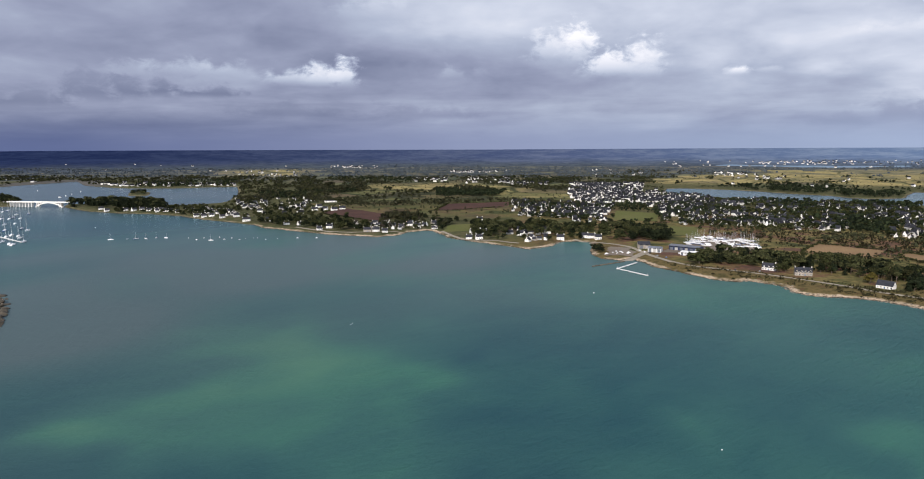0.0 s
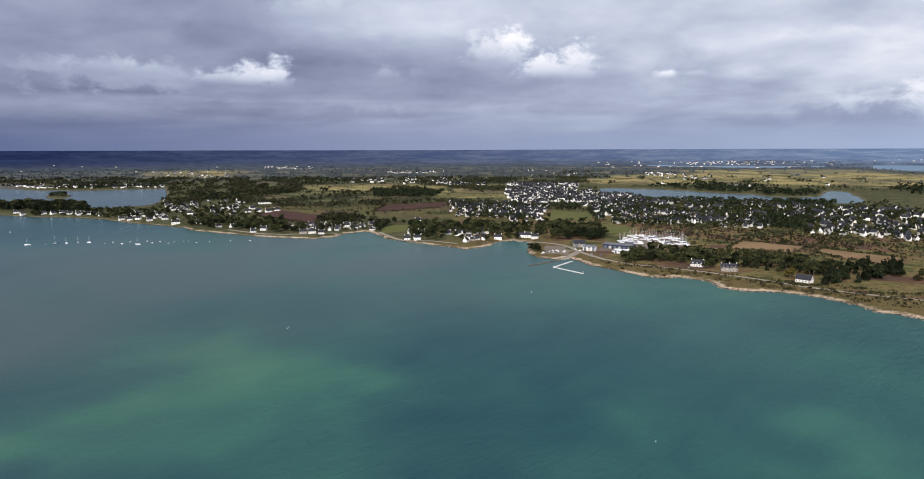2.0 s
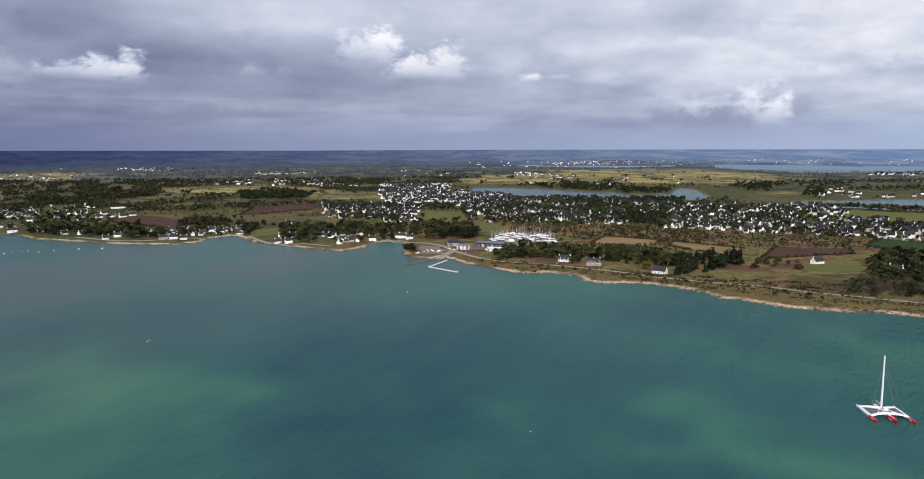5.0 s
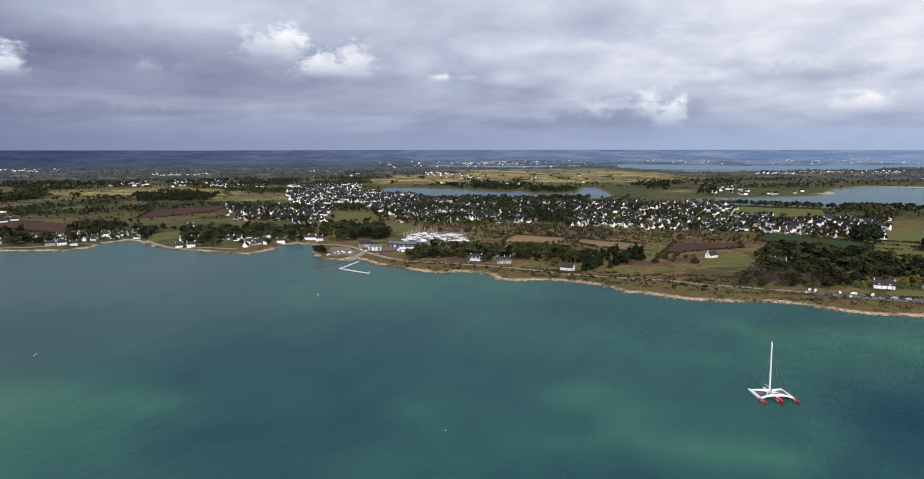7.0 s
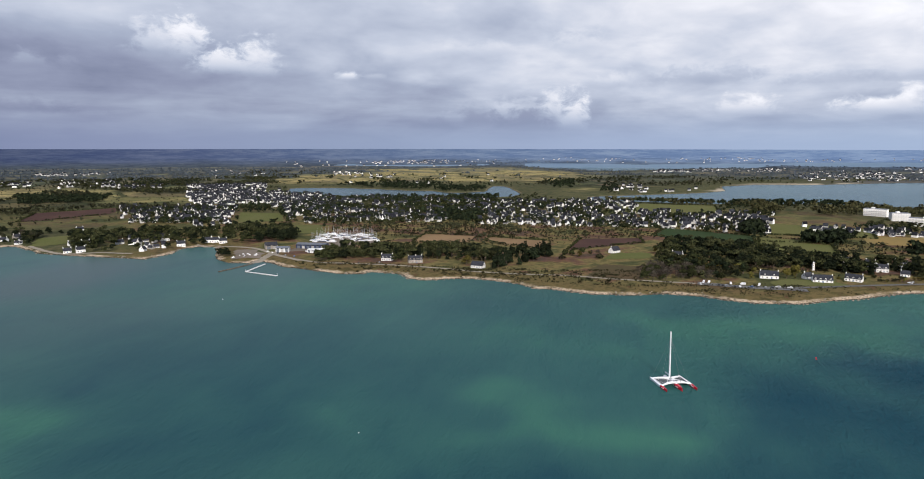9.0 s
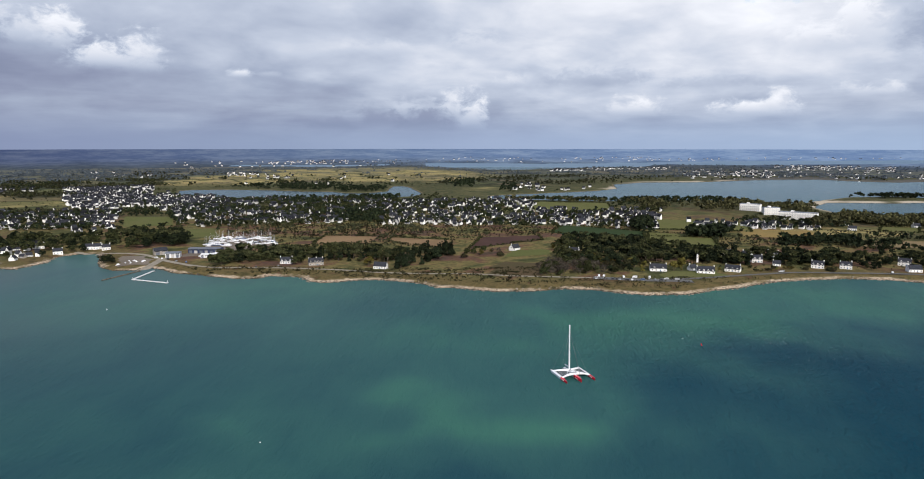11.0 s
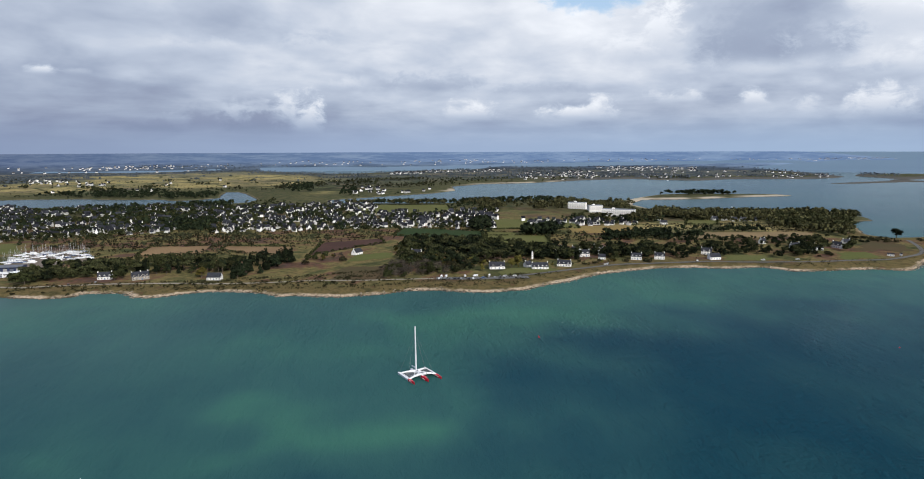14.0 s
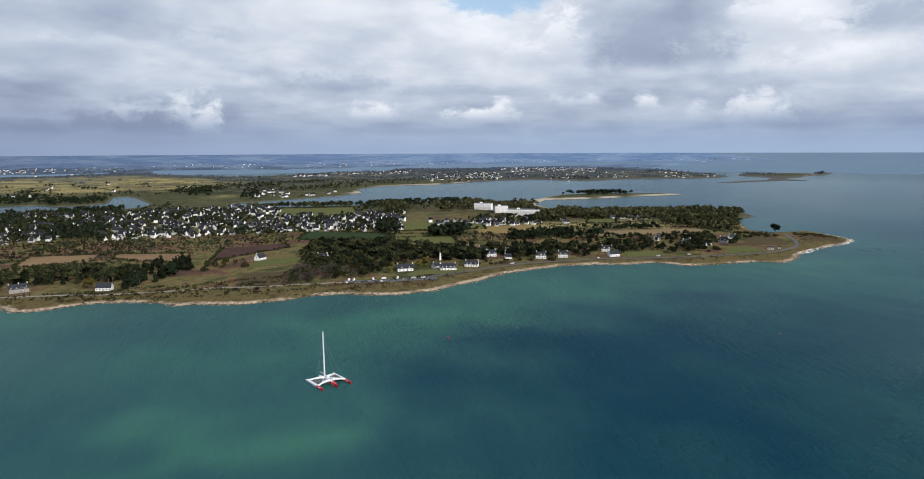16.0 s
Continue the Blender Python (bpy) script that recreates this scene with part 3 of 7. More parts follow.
ISLET_RIVER = np.array([(-1054, 1726), (-1010, 1704), (-1006, 1747), (-1059, 1840), (-1113, 1891), (-1120, 1841)], float)
ROCK_POINT = np.array([(-480, 560), (-435, 520), (-403, 475), (-377, 440), (-373, 415), (-395, 400), (-450, 430), (-520, 520)], float)


def shore_distance(poly, x, y):
    """Metres to the edge of a polygon, positive inside it."""
    if x.size < 400:
        a, e = poly, np.roll(poly, -1, 0) - poly
        px, py = x.reshape(-1, 1) - a[:, 0], y.reshape(-1, 1) - a[:, 1]
        k = np.clip((px * e[:, 0] + py * e[:, 1]) / (e * e).sum(1), 0, 1)
        gap_ = ((px - k * e[:, 0]) ** 2 + (py - k * e[:, 1]) ** 2).min(1)
        slope = e[:, 0] / np.where(e[:, 1] == 0, 1e-9, e[:, 1])
        odd = ((((py < 0) != (py < e[:, 1])) & (px < slope * py)).sum(1) % 2).astype(bool)
        return (np.where(odd, 1, -1) * np.sqrt(gap_)).reshape(x.shape)
    best, inside = np.full(x.shape, 1e12), np.zeros(x.shape, bool)
    for (ax, ay), (bx, by) in zip(poly, np.roll(poly, -1, 0)):
        ex, ey = bx - ax, by - ay
        s = np.clip(((x - ax) * ex + (y - ay) * ey) / (ex * ex + ey * ey), 0, 1)
        best = np.minimum(best, (x - ax - s * ex) ** 2 + (y - ay - s * ey) ** 2)
        if ay != by:
            inside ^= ((ay > y) != (by > y)) & (x < ex * (y - ay) / ey + ax)
    return np.where(inside, 1, -1) * np.sqrt(best)


def wobble(x, y, size, seed):
    """A smooth random field between about -1 and 1."""
    rng, total = np.random.RandomState(seed), 0
    for _ in range(7):
        a, p, k = rng.uniform(0, 6.283), rng.uniform(0, 6.283), rng.uniform(0.6, 1.7)
        total = total + np.sin((x * np.cos(a) + y * np.sin(a)) * k * 6.283 / size + p + 1.3 * np.sin((x * np.sin(a) - y * np.cos(a)) * 4.1 / size + 2 * p))
    return total / 4.2


def land(x, y):
    """Signed metres from the water's edge, positive on land."""
    d = shore_distance(MAINLAND, x, y)
    for hole in (ESTUARY, LAGOON, INLET, INLET_FAR):
        d = np.minimum(d, -shore_distance(hole, x, y))
    for isle in (ISLAND, ISLET_REEF, ISLET_SAND, ISLET_KNOLL, ISLET_RIVER, ROCK_POINT):
        d = np.maximum(d, shore_distance(isle, x, y))
    far = np.clip(np.hypot(x, y) / 900, 0.6, 6)
    return d + 1.6 * far * wobble(x, y, 34, 3) + 0.7 * wobble(x, y, 9, 4)


def height(x, y, d=None):
    """The ground's height: a low rocky edge, then a gentle rise inland."""
    x, y = np.asarray(x, float), np.asarray(y, float)
    d = land(x, y) if d is None else d
    e = np.maximum(d, 0)
    up = 3.6 * (1 - np.exp(-e / 11)) + 5.5 * (1 - np.exp(-e / 420))
    up = up + np.clip(e / 60, 0, 1) * (0.5 * wobble(x, y, 130, 7) + 1.2 * wobble(x, y, 700, 8))
    return np.where(d > 0, up, np.maximum(d * 0.12, -5))


def near(x, y):
    """Beyond 3 km the distance is drawn in towards a rim at 4.9 km that rises to the horizon."""
    D = np.maximum(np.hypot(x, y), 1e-6)
    r = np.where(D < 3000, D, 3000 + 1900 * (1 - 2300 / (2300 + np.maximum(D, 3000) - 3000)))
    sink = np.where(D < 3000, 0, EYE_Z * (1 - r / D) - r * (np.maximum(D, 3000) - 3000) / 12742000)
    return r / D, sink


def spot(x, y, z=0.0):
    """A place of the plan as a point of the scene, and the scale there."""
    s, lift = near(np.float64(x), np.float64(y))
    return Vector((float(x * s), float(y * s), float(z * s + lift))), float(s)


def ground_spot(x, y, up=0.0):
    return spot(x, y, float(height(np.array([x]), np.array([y]))[0]) + up)


# ---------------------------------------------------------------- mesh helpers
def mesh_of(name, verts, faces, material):
    me = bpy.data.meshes.new(name)
    me.from_pydata([tuple(v) for v in verts], [], [tuple(f) for f in faces])
    me.materials.append(material)
    me.update()
    return me


def part(name, bm, material, parent=None, label=""):
    """Links a bmesh as one mesh object, under a thing or under a part."""
    me = bpy.data.meshes.new(name)
    bm.normal_update()
    bm.to_mesh(me)
    bm.free()
    me.materials.append(material)
    ob = new(name, me)
    ob.parent = parent
    return tagged(ob, label)


def thing(name, label, category, group="", kind=""):
    return tagged(new(name), label, category, group, kind)


def box(bm, x0, x1, y0, y1, z0, z1, bevel=0.0):
    made = bmesh.ops.create_cube(bm, size=1.0, matrix=Matrix.Translation(((x0 + x1) / 2, (y0 + y1) / 2, (z0 + z1) / 2)) @ Matrix.Diagonal((x1 - x0, y1 - y0, z1 - z0, 1)))
    if bevel:
        edges = list({e for v in made["verts"] for e in v.link_edges})
        bmesh.ops.bevel(bm, geom=edges, offset=bevel, segments=2, affect="EDGES")
    return bm


def solid(bm, verts, faces):
    vs = [bm.verts.new(v) for v in verts]
    for f in faces:
        bm.faces.new([vs[i] for i in f])
    return bm


def rod(bm, a, b, r0, r1=None, n=6):
    a, b = Vector(a), Vector(b)
    m = Matrix.Translation((a + b) / 2) @ (b - a).to_track_quat("Z", "Y").to_matrix().to_4x4()
    bmesh.ops.create_cone(bm, cap_ends=True, segments=n, radius1=r0, radius2=r0 if r1 is None else r1, depth=(b - a).length, matrix=m)
    return bm


# ---------------------------------------------------------------- land and sea, each one sheet to the horizon
def polar(azimuths, rings):
    a, r = np.meshgrid(np.radians(azimuths), rings)
    return (r * np.sin(a)).ravel(), (r * np.cos(a)).ravel()


def polar_faces(na, nr, first):
    i, j = np.meshgrid(np.arange(nr - 1), np.arange(na), indexing="ij")
    k = (j + 1) % na
    quads = np.stack([i * na + j, i * na + k, (i + 1) * na + k, (i + 1) * na + j], -1).reshape(-1, 4) + first
    return quads


def sheet(name, azimuths, rings, shape, material, attributes, middle=True):
    x, y = polar(azimuths, rings)
    s, lift = near(x, y)
    values = attributes(x, y)
    z = shape(x, y, values)
    na, nr = len(azimuths), len(rings)
    co = np.stack([x * s, y * s, z * s + lift], -1)
    co = np.vstack([co, [[0, 0, z[:na].mean()]]])
    quads = polar_faces(na, nr, 0)
    fan = np.stack([np.arange(na), np.full(na, na * nr), (np.arange(na) + 1) % na], -1)
    if not middle:
        co, fan = co[:-1], fan[:0]
    me = bpy.data.meshes.new(name)
    me.vertices.add(len(co))
    me.vertices.foreach_set("co", co.ravel())
    me.loops.add(quads.size + fan.size)
    me.loops.foreach_set("vertex_index", np.concatenate([quads.ravel(), fan.ravel()]))
    me.polygons.add(len(quads) + len(fan))
    starts = np.concatenate([np.arange(len(quads)) * 4, quads.size + np.arange(len(fan)) * 3])
    me.polygons.foreach_set("loop_start", starts)
    me.polygons.foreach_set("use_smooth", np.ones(len(starts), bool))
    me.update(calc_edges=True)
    for key, v in values.items():
        me.attributes.new(key, "FLOAT", "POINT").data.foreach_set("value", np.append(v, v[:1])[:len(co)].astype(np.float32))
    me.materials.append(material)
    return new(name, me)


def gauss(x, y, cx, cy, rx, ry, turn_by=0.0):
    c, s = math.cos(radians(turn_by)), math.sin(radians(turn_by))
    u, v = ((x - cx) * c + (y - cy) * s) / rx, (-(x - cx) * s + (y - cy) * c) / ry
    return np.exp(-(u * u + v * v))


def golden(x, y):
    """Where sunlight is painted on as gold over the dry grass, one inside the edges of its fields and fading out beyond
    them.
    """
    soft = np.clip(np.hypot(x, y) / 22, 20, 160)
    inside_by = np.max([shore_distance(np.array(f, float), x, y) for f in SUNLIT_GRASS], 0)
    return np.clip(0.55 + inside_by / soft + 0.25 * wobble(x, y, 120, 22), 0, 1)


def moor(x, y):
    """The open moor inland, with few trees."""
    return gauss(x, y, -50, 1600, 360, 260)


def belts(x, y):
    """Above zero in the belts of wood and hedge of the plain."""
    return wobble(x, y, 210, 35) + 0.55 * wobble(x, y, 70, 36) + 0.35


def land_values(x, y):
    d, D = land(x, y), np.hypot(x, y)
    inland = np.clip((D - 1050) / 500, 0, 1) * np.clip((d - 60) / 120, 0, 1)
    gold = golden(x, y)
    gold = np.clip(gold + 0.2 * wobble(x, y, 60, 21) * (gold > 0.05), 0, 1)
    wood = np.clip((belts(x, y) - 0.3) * 2.5 + 0.5, 0, 1) * np.clip((D - 1300) / 300, 0, 1) * (1 - np.clip(gold * 1.6, 0, 1))
    garden = np.maximum(np.clip((60 - x) / 120, 0, 1), np.clip((D - 1050) / 250, 0, 1)) * np.clip(1 - (d - 120) / 120, 0, 1)
    return {"shore": np.clip(d, -20, 300), "farm": inland, "gold": gold, "wood": wood, "garden": garden,
            "sandy": np.clip(gauss(x, y, 1640, 640, 420, 190, -27) * 1.5 + gauss(x, y, 3480, 420, 160, 110, -40) * 1.5 + gauss(x, y, 1480, 1390, 150, 60, -30) * 1.2 + gauss(x, y, 2150, 1350, 380, 90, -30), 0, 1) * np.clip(wobble(x, y, 160, 47) + 0.8, 0, 1)}


def land_shape(x, y, values):
    D = np.hypot(x, y)
    d = land(x, y)
    hills = np.clip((D - 9000) / 20000, 0, 1) * D * 0.003 * np.clip((np.degrees(np.arctan2(-x, y)) - 2) / 34, 0, 1)
    return height(x, y, d) + np.where(d > 0, hills, 0)


def sea_values(x, y):
    D = np.hypot(x, y)
    shoal = 0.32 + 0.07 * wobble(x, y, 420, 31)
    bx, by = x + 45 * wobble(x, y, 170, 51) + 16 * wobble(x, y, 60, 53), y + 30 * wobble(x, y, 150, 52) + 9 * wobble(x, y, 50, 54)     # bends the outlines of the painted sunlit patches
    for cx, cy, rx, ry, a, w in SUN_PATCHES:
        shoal = shoal + 1.15 * w * gauss(bx, by, cx, cy, rx, ry, a)
    shoal = shoal + 0.2 * np.exp(-np.clip(-land(x, y), 0, 1e6) / 60) * np.clip(1.6 - D / 900, 0, 1)
    # Silt off the west shore; beyond 1300 m the sky's grey is painted in.
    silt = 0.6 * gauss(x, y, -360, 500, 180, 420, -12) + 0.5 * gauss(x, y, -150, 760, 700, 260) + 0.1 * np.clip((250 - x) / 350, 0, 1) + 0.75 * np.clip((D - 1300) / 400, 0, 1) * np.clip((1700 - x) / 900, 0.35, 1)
    return {"shoal": np.clip(shoal, 0, 1), "silt": np.clip(silt * (1 + 0.4 * wobble(x, y, 260, 33)), 0, 0.85)}


# Plots of the plain where sunlight is painted on.
SUNLIT_GRASS = [
    ((8, 1880), (163, 1600), (118, 1530), (19, 1625)),
    ((472, 2413), (877, 2549), (804, 2182), (428, 2007)),
    ((1092, 3172), (1908, 3110), (1552, 2259), (929, 1859)),
    ((1039, 1539), (1231, 1569), (1054, 1297), (898, 1304)),
    ((-485, 2097), (-234, 2225), (11, 1906), (-377, 1765)),
    ((-80, 1856), (138, 1734), (148, 1592), (-39, 1557)),
    ((-1482, 3344), (-1186, 3481), (-961, 2819), (-1183, 2722)),
    ((617, 2652), (1812, 3158), (1191, 2068), (537, 2302)),
    ((1810, 3102), (1797, 2559), (1620, 2028), (1102, 1848)),
    ((1116, 1619), (1150, 1465), (1010, 1309), (957, 1401)),
    ((1414, 1457), (1591, 1450), (1404, 1255), (1296, 1298)),
    ((927, 498), (1226, 396), (1136, 230), (850, 437))]
# Sunlight on the water painted as green patches; negative strengths darken the tone.
SUN_PATCHES = [(235, 310, 150, 110, -45, 0.15), (610, 230, 230, 90, -35, 0.2), (840, 40, 160, 90, -20, 0.16), (366, 334, 70, 45, -43, 0.16), (290, 300, 60, 40, -43, 0.10), (-141, 380, 61, 85, 3, 0.5), (-51, 336, 46, 53, 3, 0.36), (-168, 267, 60, 33, 3, 0.4), (70, 260, 40, 45, -30, 0.25), (-60, 250, 50, 30, 0, 0.2), (-260, 780, 360, 270, 2, 0.34), (169, 233, 56, 36, -19, 0.18), (130, 580, 150, 110, -19, 0.22), (423, 271, 84, 50, -43, 0.24),
          (204, 207, 32, 60, -43, 0.22), (387, 155, 76, 71, -43, -0.34), (300, 78, 70, 70, -43, -0.30), (156, 253, 57, 30, -57, 0.16), (555, 254, 119, 64, -58, 0.14), (480, 50, 150, 90, -57, -0.16), (728, 27, 83, 82, -58, 0.10)]
view = np.concatenate([np.linspace(-44, 96, 1000), np.linspace(97, 315, 60)])
FAR = 3900.0
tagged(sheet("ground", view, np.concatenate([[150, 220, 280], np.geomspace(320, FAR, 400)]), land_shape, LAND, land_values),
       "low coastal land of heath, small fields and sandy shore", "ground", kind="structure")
wide = np.concatenate([np.linspace(-44, 96, 300), np.linspace(97, 315, 60)])
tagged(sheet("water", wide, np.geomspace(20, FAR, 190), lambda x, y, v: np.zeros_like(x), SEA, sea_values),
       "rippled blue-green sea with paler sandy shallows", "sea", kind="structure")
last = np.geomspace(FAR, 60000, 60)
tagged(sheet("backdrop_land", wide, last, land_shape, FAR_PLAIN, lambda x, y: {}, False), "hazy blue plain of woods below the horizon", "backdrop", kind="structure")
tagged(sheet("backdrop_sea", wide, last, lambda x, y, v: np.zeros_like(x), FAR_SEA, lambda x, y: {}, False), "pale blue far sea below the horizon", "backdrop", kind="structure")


FIELDS, HEDGED = [], []


def drape(name, corners, material, label, category, lift=0.25, n=14, kind="structure", ragged=0.0):
    """A patch of ground between four corners, laid on the land."""
    (ax, ay), (bx, by), (cx, cy), (dx_, dy_) = corners
    if category == "field":
        FIELDS.append(np.array(corners, float))
        if material in (F_TAN, F_BROWN, F_DEEP, F_GREEN):
            HEDGED.append(FIELDS[-1])
    u, v = np.meshgrid(np.linspace(0, 1, n), np.linspace(0, 1, n))
    x = (1 - v) * ((1 - u) * ax + u * bx) + v * ((1 - u) * dx_ + u * cx)
    y = (1 - v) * ((1 - u) * ay + u * by) + v * ((1 - u) * dy_ + u * cy)
    if ragged:
        x, y = x + ragged * wobble(x, y, 30, 41), y + ragged * wobble(x, y, 30, 42)
    x, y = x.ravel(), y.ravel()
    s, up_ = near(x, y)
    z = np.maximum(height(x, y), 0.1) + lift
    verts = np.stack([x * s, y * s, z * s + up_], -1)
    faces = [(j * n + i, j * n + i + 1, (j + 1) * n + i + 1, (j + 1) * n + i) for j in range(n - 1) for i in range(n - 1)]
    return tagged(new(name, mesh_of(name, verts, faces, material)), label, category, kind=kind)


def ribbon(name, line, wide_, material, label, category, lift=0.35, kind="structure"):
    """A road or path along a line of the plan, laid on the land."""
    pts = [Vector(p) for p in line]
    fine_ = []
    for i in range(len(pts) - 1):
        p0, p1, p2, p3 = pts[max(i - 1, 0)], pts[i], pts[i + 1], pts[min(i + 2, len(pts) - 1)]
        for k in range(6):
            t = k / 6
            fine_.append(0.5 * (2 * p1 + (p2 - p0) * t + (2 * p0 - 5 * p1 + 4 * p2 - p3) * t * t + (3 * p1 - p0 - 3 * p2 + p3) * t ** 3))
    fine_.append(pts[-1])
    verts, faces = [], []
    for i, p in enumerate(fine_):
        d = (fine_[min(i + 1, len(fine_) - 1)] - fine_[max(i - 1, 0)]).normalized()
        side = Vector((d.y, -d.x)) * wide_ / 2
        mid_z = ground_spot(p.x, p.y)[0].z
        for q in (p - side, p + side):
            place, s = ground_spot(q.x, q.y, lift)
            verts.append((place.x, place.y, max(place.z, mid_z + lift * 0.8)))
        if i:
            a = 2 * i
            faces.append((a - 2, a - 1, a + 1, a))
    return tagged(new(name, mesh_of(name, verts, faces, material)), label, category, kind=kind)


# ---------------------------------------------------------------- trees
def clumps(rng, lobes, count, size, flat=0.0):
    """Leaf clumps as small bent quads on the shells of several lobes (x, y, z, rx, rz)."""
    verts, faces = [], []
    weights = np.array([l[3] ** 2 for l in lobes])
    for k in rng.choice(len(lobes), count, p=weights / weights.sum()):
        lx, ly, lz, rx, rz = lobes[k]
        n = rng.normal(size=3)
        n /= np.linalg.norm(n)
        if n[2] < -0.35:
            n[2] *= -0.6
        p = np.array([lx, ly, lz]) + n * np.array([rx, rx, rz]) * rng.uniform(0.72, 1.08)
        n = n + rng.normal(size=3) * 0.45
        n /= np.linalg.norm(n)
        a = np.cross(n, rng.normal(size=3))
        a /= np.linalg.norm(a)
        b = np.cross(n, a)
        w = size * rng.uniform(0.6, 1.3)
        i = len(verts)
        verts += [p - a * w - b * w * 0.5, p + a * w * 0.3 - b * w, p + a * w + b * w * 0.4 - n * w * 0.4, p - a * w * 0.2 + b * w]
        faces.append((i, i + 1, i + 2, i + 3))
    return verts, faces


def crown_lobes(rng, kind):
    """Lobes for a tree about ten metres high."""
    if kind == "pine":
        return [(rng.uniform(-2.4, 2.4), rng.uniform(-2.4, 2.4), rng.uniform(6.2, 9.2), rng.uniform(1.3, 2.3), rng.uniform(0.8, 1.3)) for _ in range(9)]
    if kind == "cypress":
        return [(rng.uniform(-0.8, 0.8), rng.uniform(-0.8, 0.8), z, 2.5 * (1.08 - z / 11), 1.5) for z in (1.4, 2.8, 4.2, 5.6, 7.0, 8.4, 9.4)]
    if kind == "bush":
        return [(rng.uniform(-2, 2), rng.uniform(-2, 2), rng.uniform(0.8, 1.8), rng.uniform(1.0, 1.8), rng.uniform(0.8, 1.3)) for _ in range(5)]
    spread = 2.6 if kind != "bare" else 2.9
    return [(rng.uniform(-spread, spread), rng.uniform(-spread, spread), rng.uniform(3.2, 8.2), rng.uniform(1.4, 2.5), rng.uniform(1.2, 2.0)) for _ in range(10)]


LEAVES = {"pine": PINE_LEAF, "oak": OAK_LEAF, "cypress": DARK_LEAF, "gold": GOLD_LEAF, "bare": GREY_LEAF, "bush": SCRUB_LEAF, "holm": DARK_LEAF}
TREE_LABEL = {"pine": "dark maritime pine with an open clumped crown", "oak": "olive-green broadleaf tree with a rounded crown", "cypress": "dense dark conifer with foliage to the ground",
              "gold": "broadleaf tree in yellow autumn leaf", "bare": "grey-brown half-bare tree losing its leaves", "bush": "low rounded bush on the coastal heath", "holm": "very dark evergreen oak with a dense crown"}


def tree(kind, seed):
    rng = np.random.RandomState(seed)
    root = thing("tree" if kind != "bush" else "bush", TREE_LABEL[kind], "tree" if kind != "bush" else "bush", "trees along the coast")
    lobes = crown_lobes(rng, kind)
    count = {"bare": 420, "bush": 160, "cypress": 620, "holm": 640}.get(kind, 560)
    size = {"bare": 0.27, "bush": 0.36, "pine": 0.43, "cypress": 0.46}.get(kind, 0.49)
    v, f = clumps(rng, lobes, count, size)
    crown = new("crown", mesh_of("crown", v, f, LEAVES[kind]))
    crown.parent = root
    bm = bmesh.new()
    top = {"pine": 7.6, "cypress": 8.5, "bush": 1.0}.get(kind, 5.5)
    lean = rng.uniform(-0.4, 0.4, 2)
    thick = 0.12 if kind == "bush" else 0.34
    rod(bm, (0, 0, -0.6), (lean[0], lean[1], top), thick, thick * 0.35, 6)
    for lx, ly, lz, rx, rz in lobes[:6]:
        h = min(lz, top) * 0.75
        rod(bm, (lean[0] * h / top, lean[1] * h / top, h * 0.8), (lx, ly, lz), thick * 0.4, thick * 0.12, 4)
    part("trunk", bm, BARK, root)
    return root


TREES = {k: [tree(k, 100 * i + j) for j in range(n)] for i, (k, n) in enumerate((("pine", 4), ("oak", 4), ("cypress", 3), ("gold", 2), ("bare", 3), ("bush", 3), ("holm", 3)))}
SPENT = set()
PLANTED = []
SINGLE = 290


def put_tree(rng, kind, x, y, high, wide_=1.0):
    base, s = ground_spot(x, y, -0.1)
    k = high / 10 * s if kind != "bush" else high / 3 * s
    m = Matrix.Translation(base) @ pose(0, 0, 0, 0, 0, rng.uniform(0, 360)) @ Matrix.Diagonal((k * wide_ * rng.uniform(0.85, 1.2), k * wide_ * rng.uniform(0.85, 1.2), k, 1))
    PLANTED.append((math.hypot(x, y), kind, TREES[kind][rng.randint(len(TREES[kind]))], m))


def single_tree(src, m):
    if src.name not in SPENT:
        SPENT.add(src.name)
        src.matrix_basis = m
        return src
    copy = copy_thing(src, Matrix())
    copy.matrix_basis = m
    return copy


def plant_all():
    """The nearest trees stand as single things, those behind them as one mesh a kind."""
    PLANTED.sort(key=lambda e: e[0])
    for _, kind, src, m in PLANTED[:SINGLE]:
        single_tree(src, m)
    for kind in TREES:
        rest = [e for e in PLANTED[SINGLE:] if e[1] == kind]
        if not rest:
            continue
        verts, faces, k = [], [], 0
        for _, _, src, m in rest:
            me = src.children[0].data
            co = np.empty(len(me.vertices) * 3)
            me.vertices.foreach_get("co", co)
            a = np.array(m)
            quads = co.reshape(-1, 4, 3)[:240]
            heart = quads.mean(1, keepdims=True)
            co = (heart + (quads - heart) * 1.45).ravel()
            verts.append(co.reshape(-1, 3) @ a[:3, :3].T + a[:3, 3])
            faces.append(np.arange(len(co) // 3).reshape(-1, 4) + k)
            k += len(co) // 3
        tagged(new("woodland", mesh_of("woodland", np.vstack(verts).tolist(), np.vstack(faces).tolist(), LEAVES[kind])), "wood of trees, each a " + TREE_LABEL[kind], "woodland", kind="stuff")


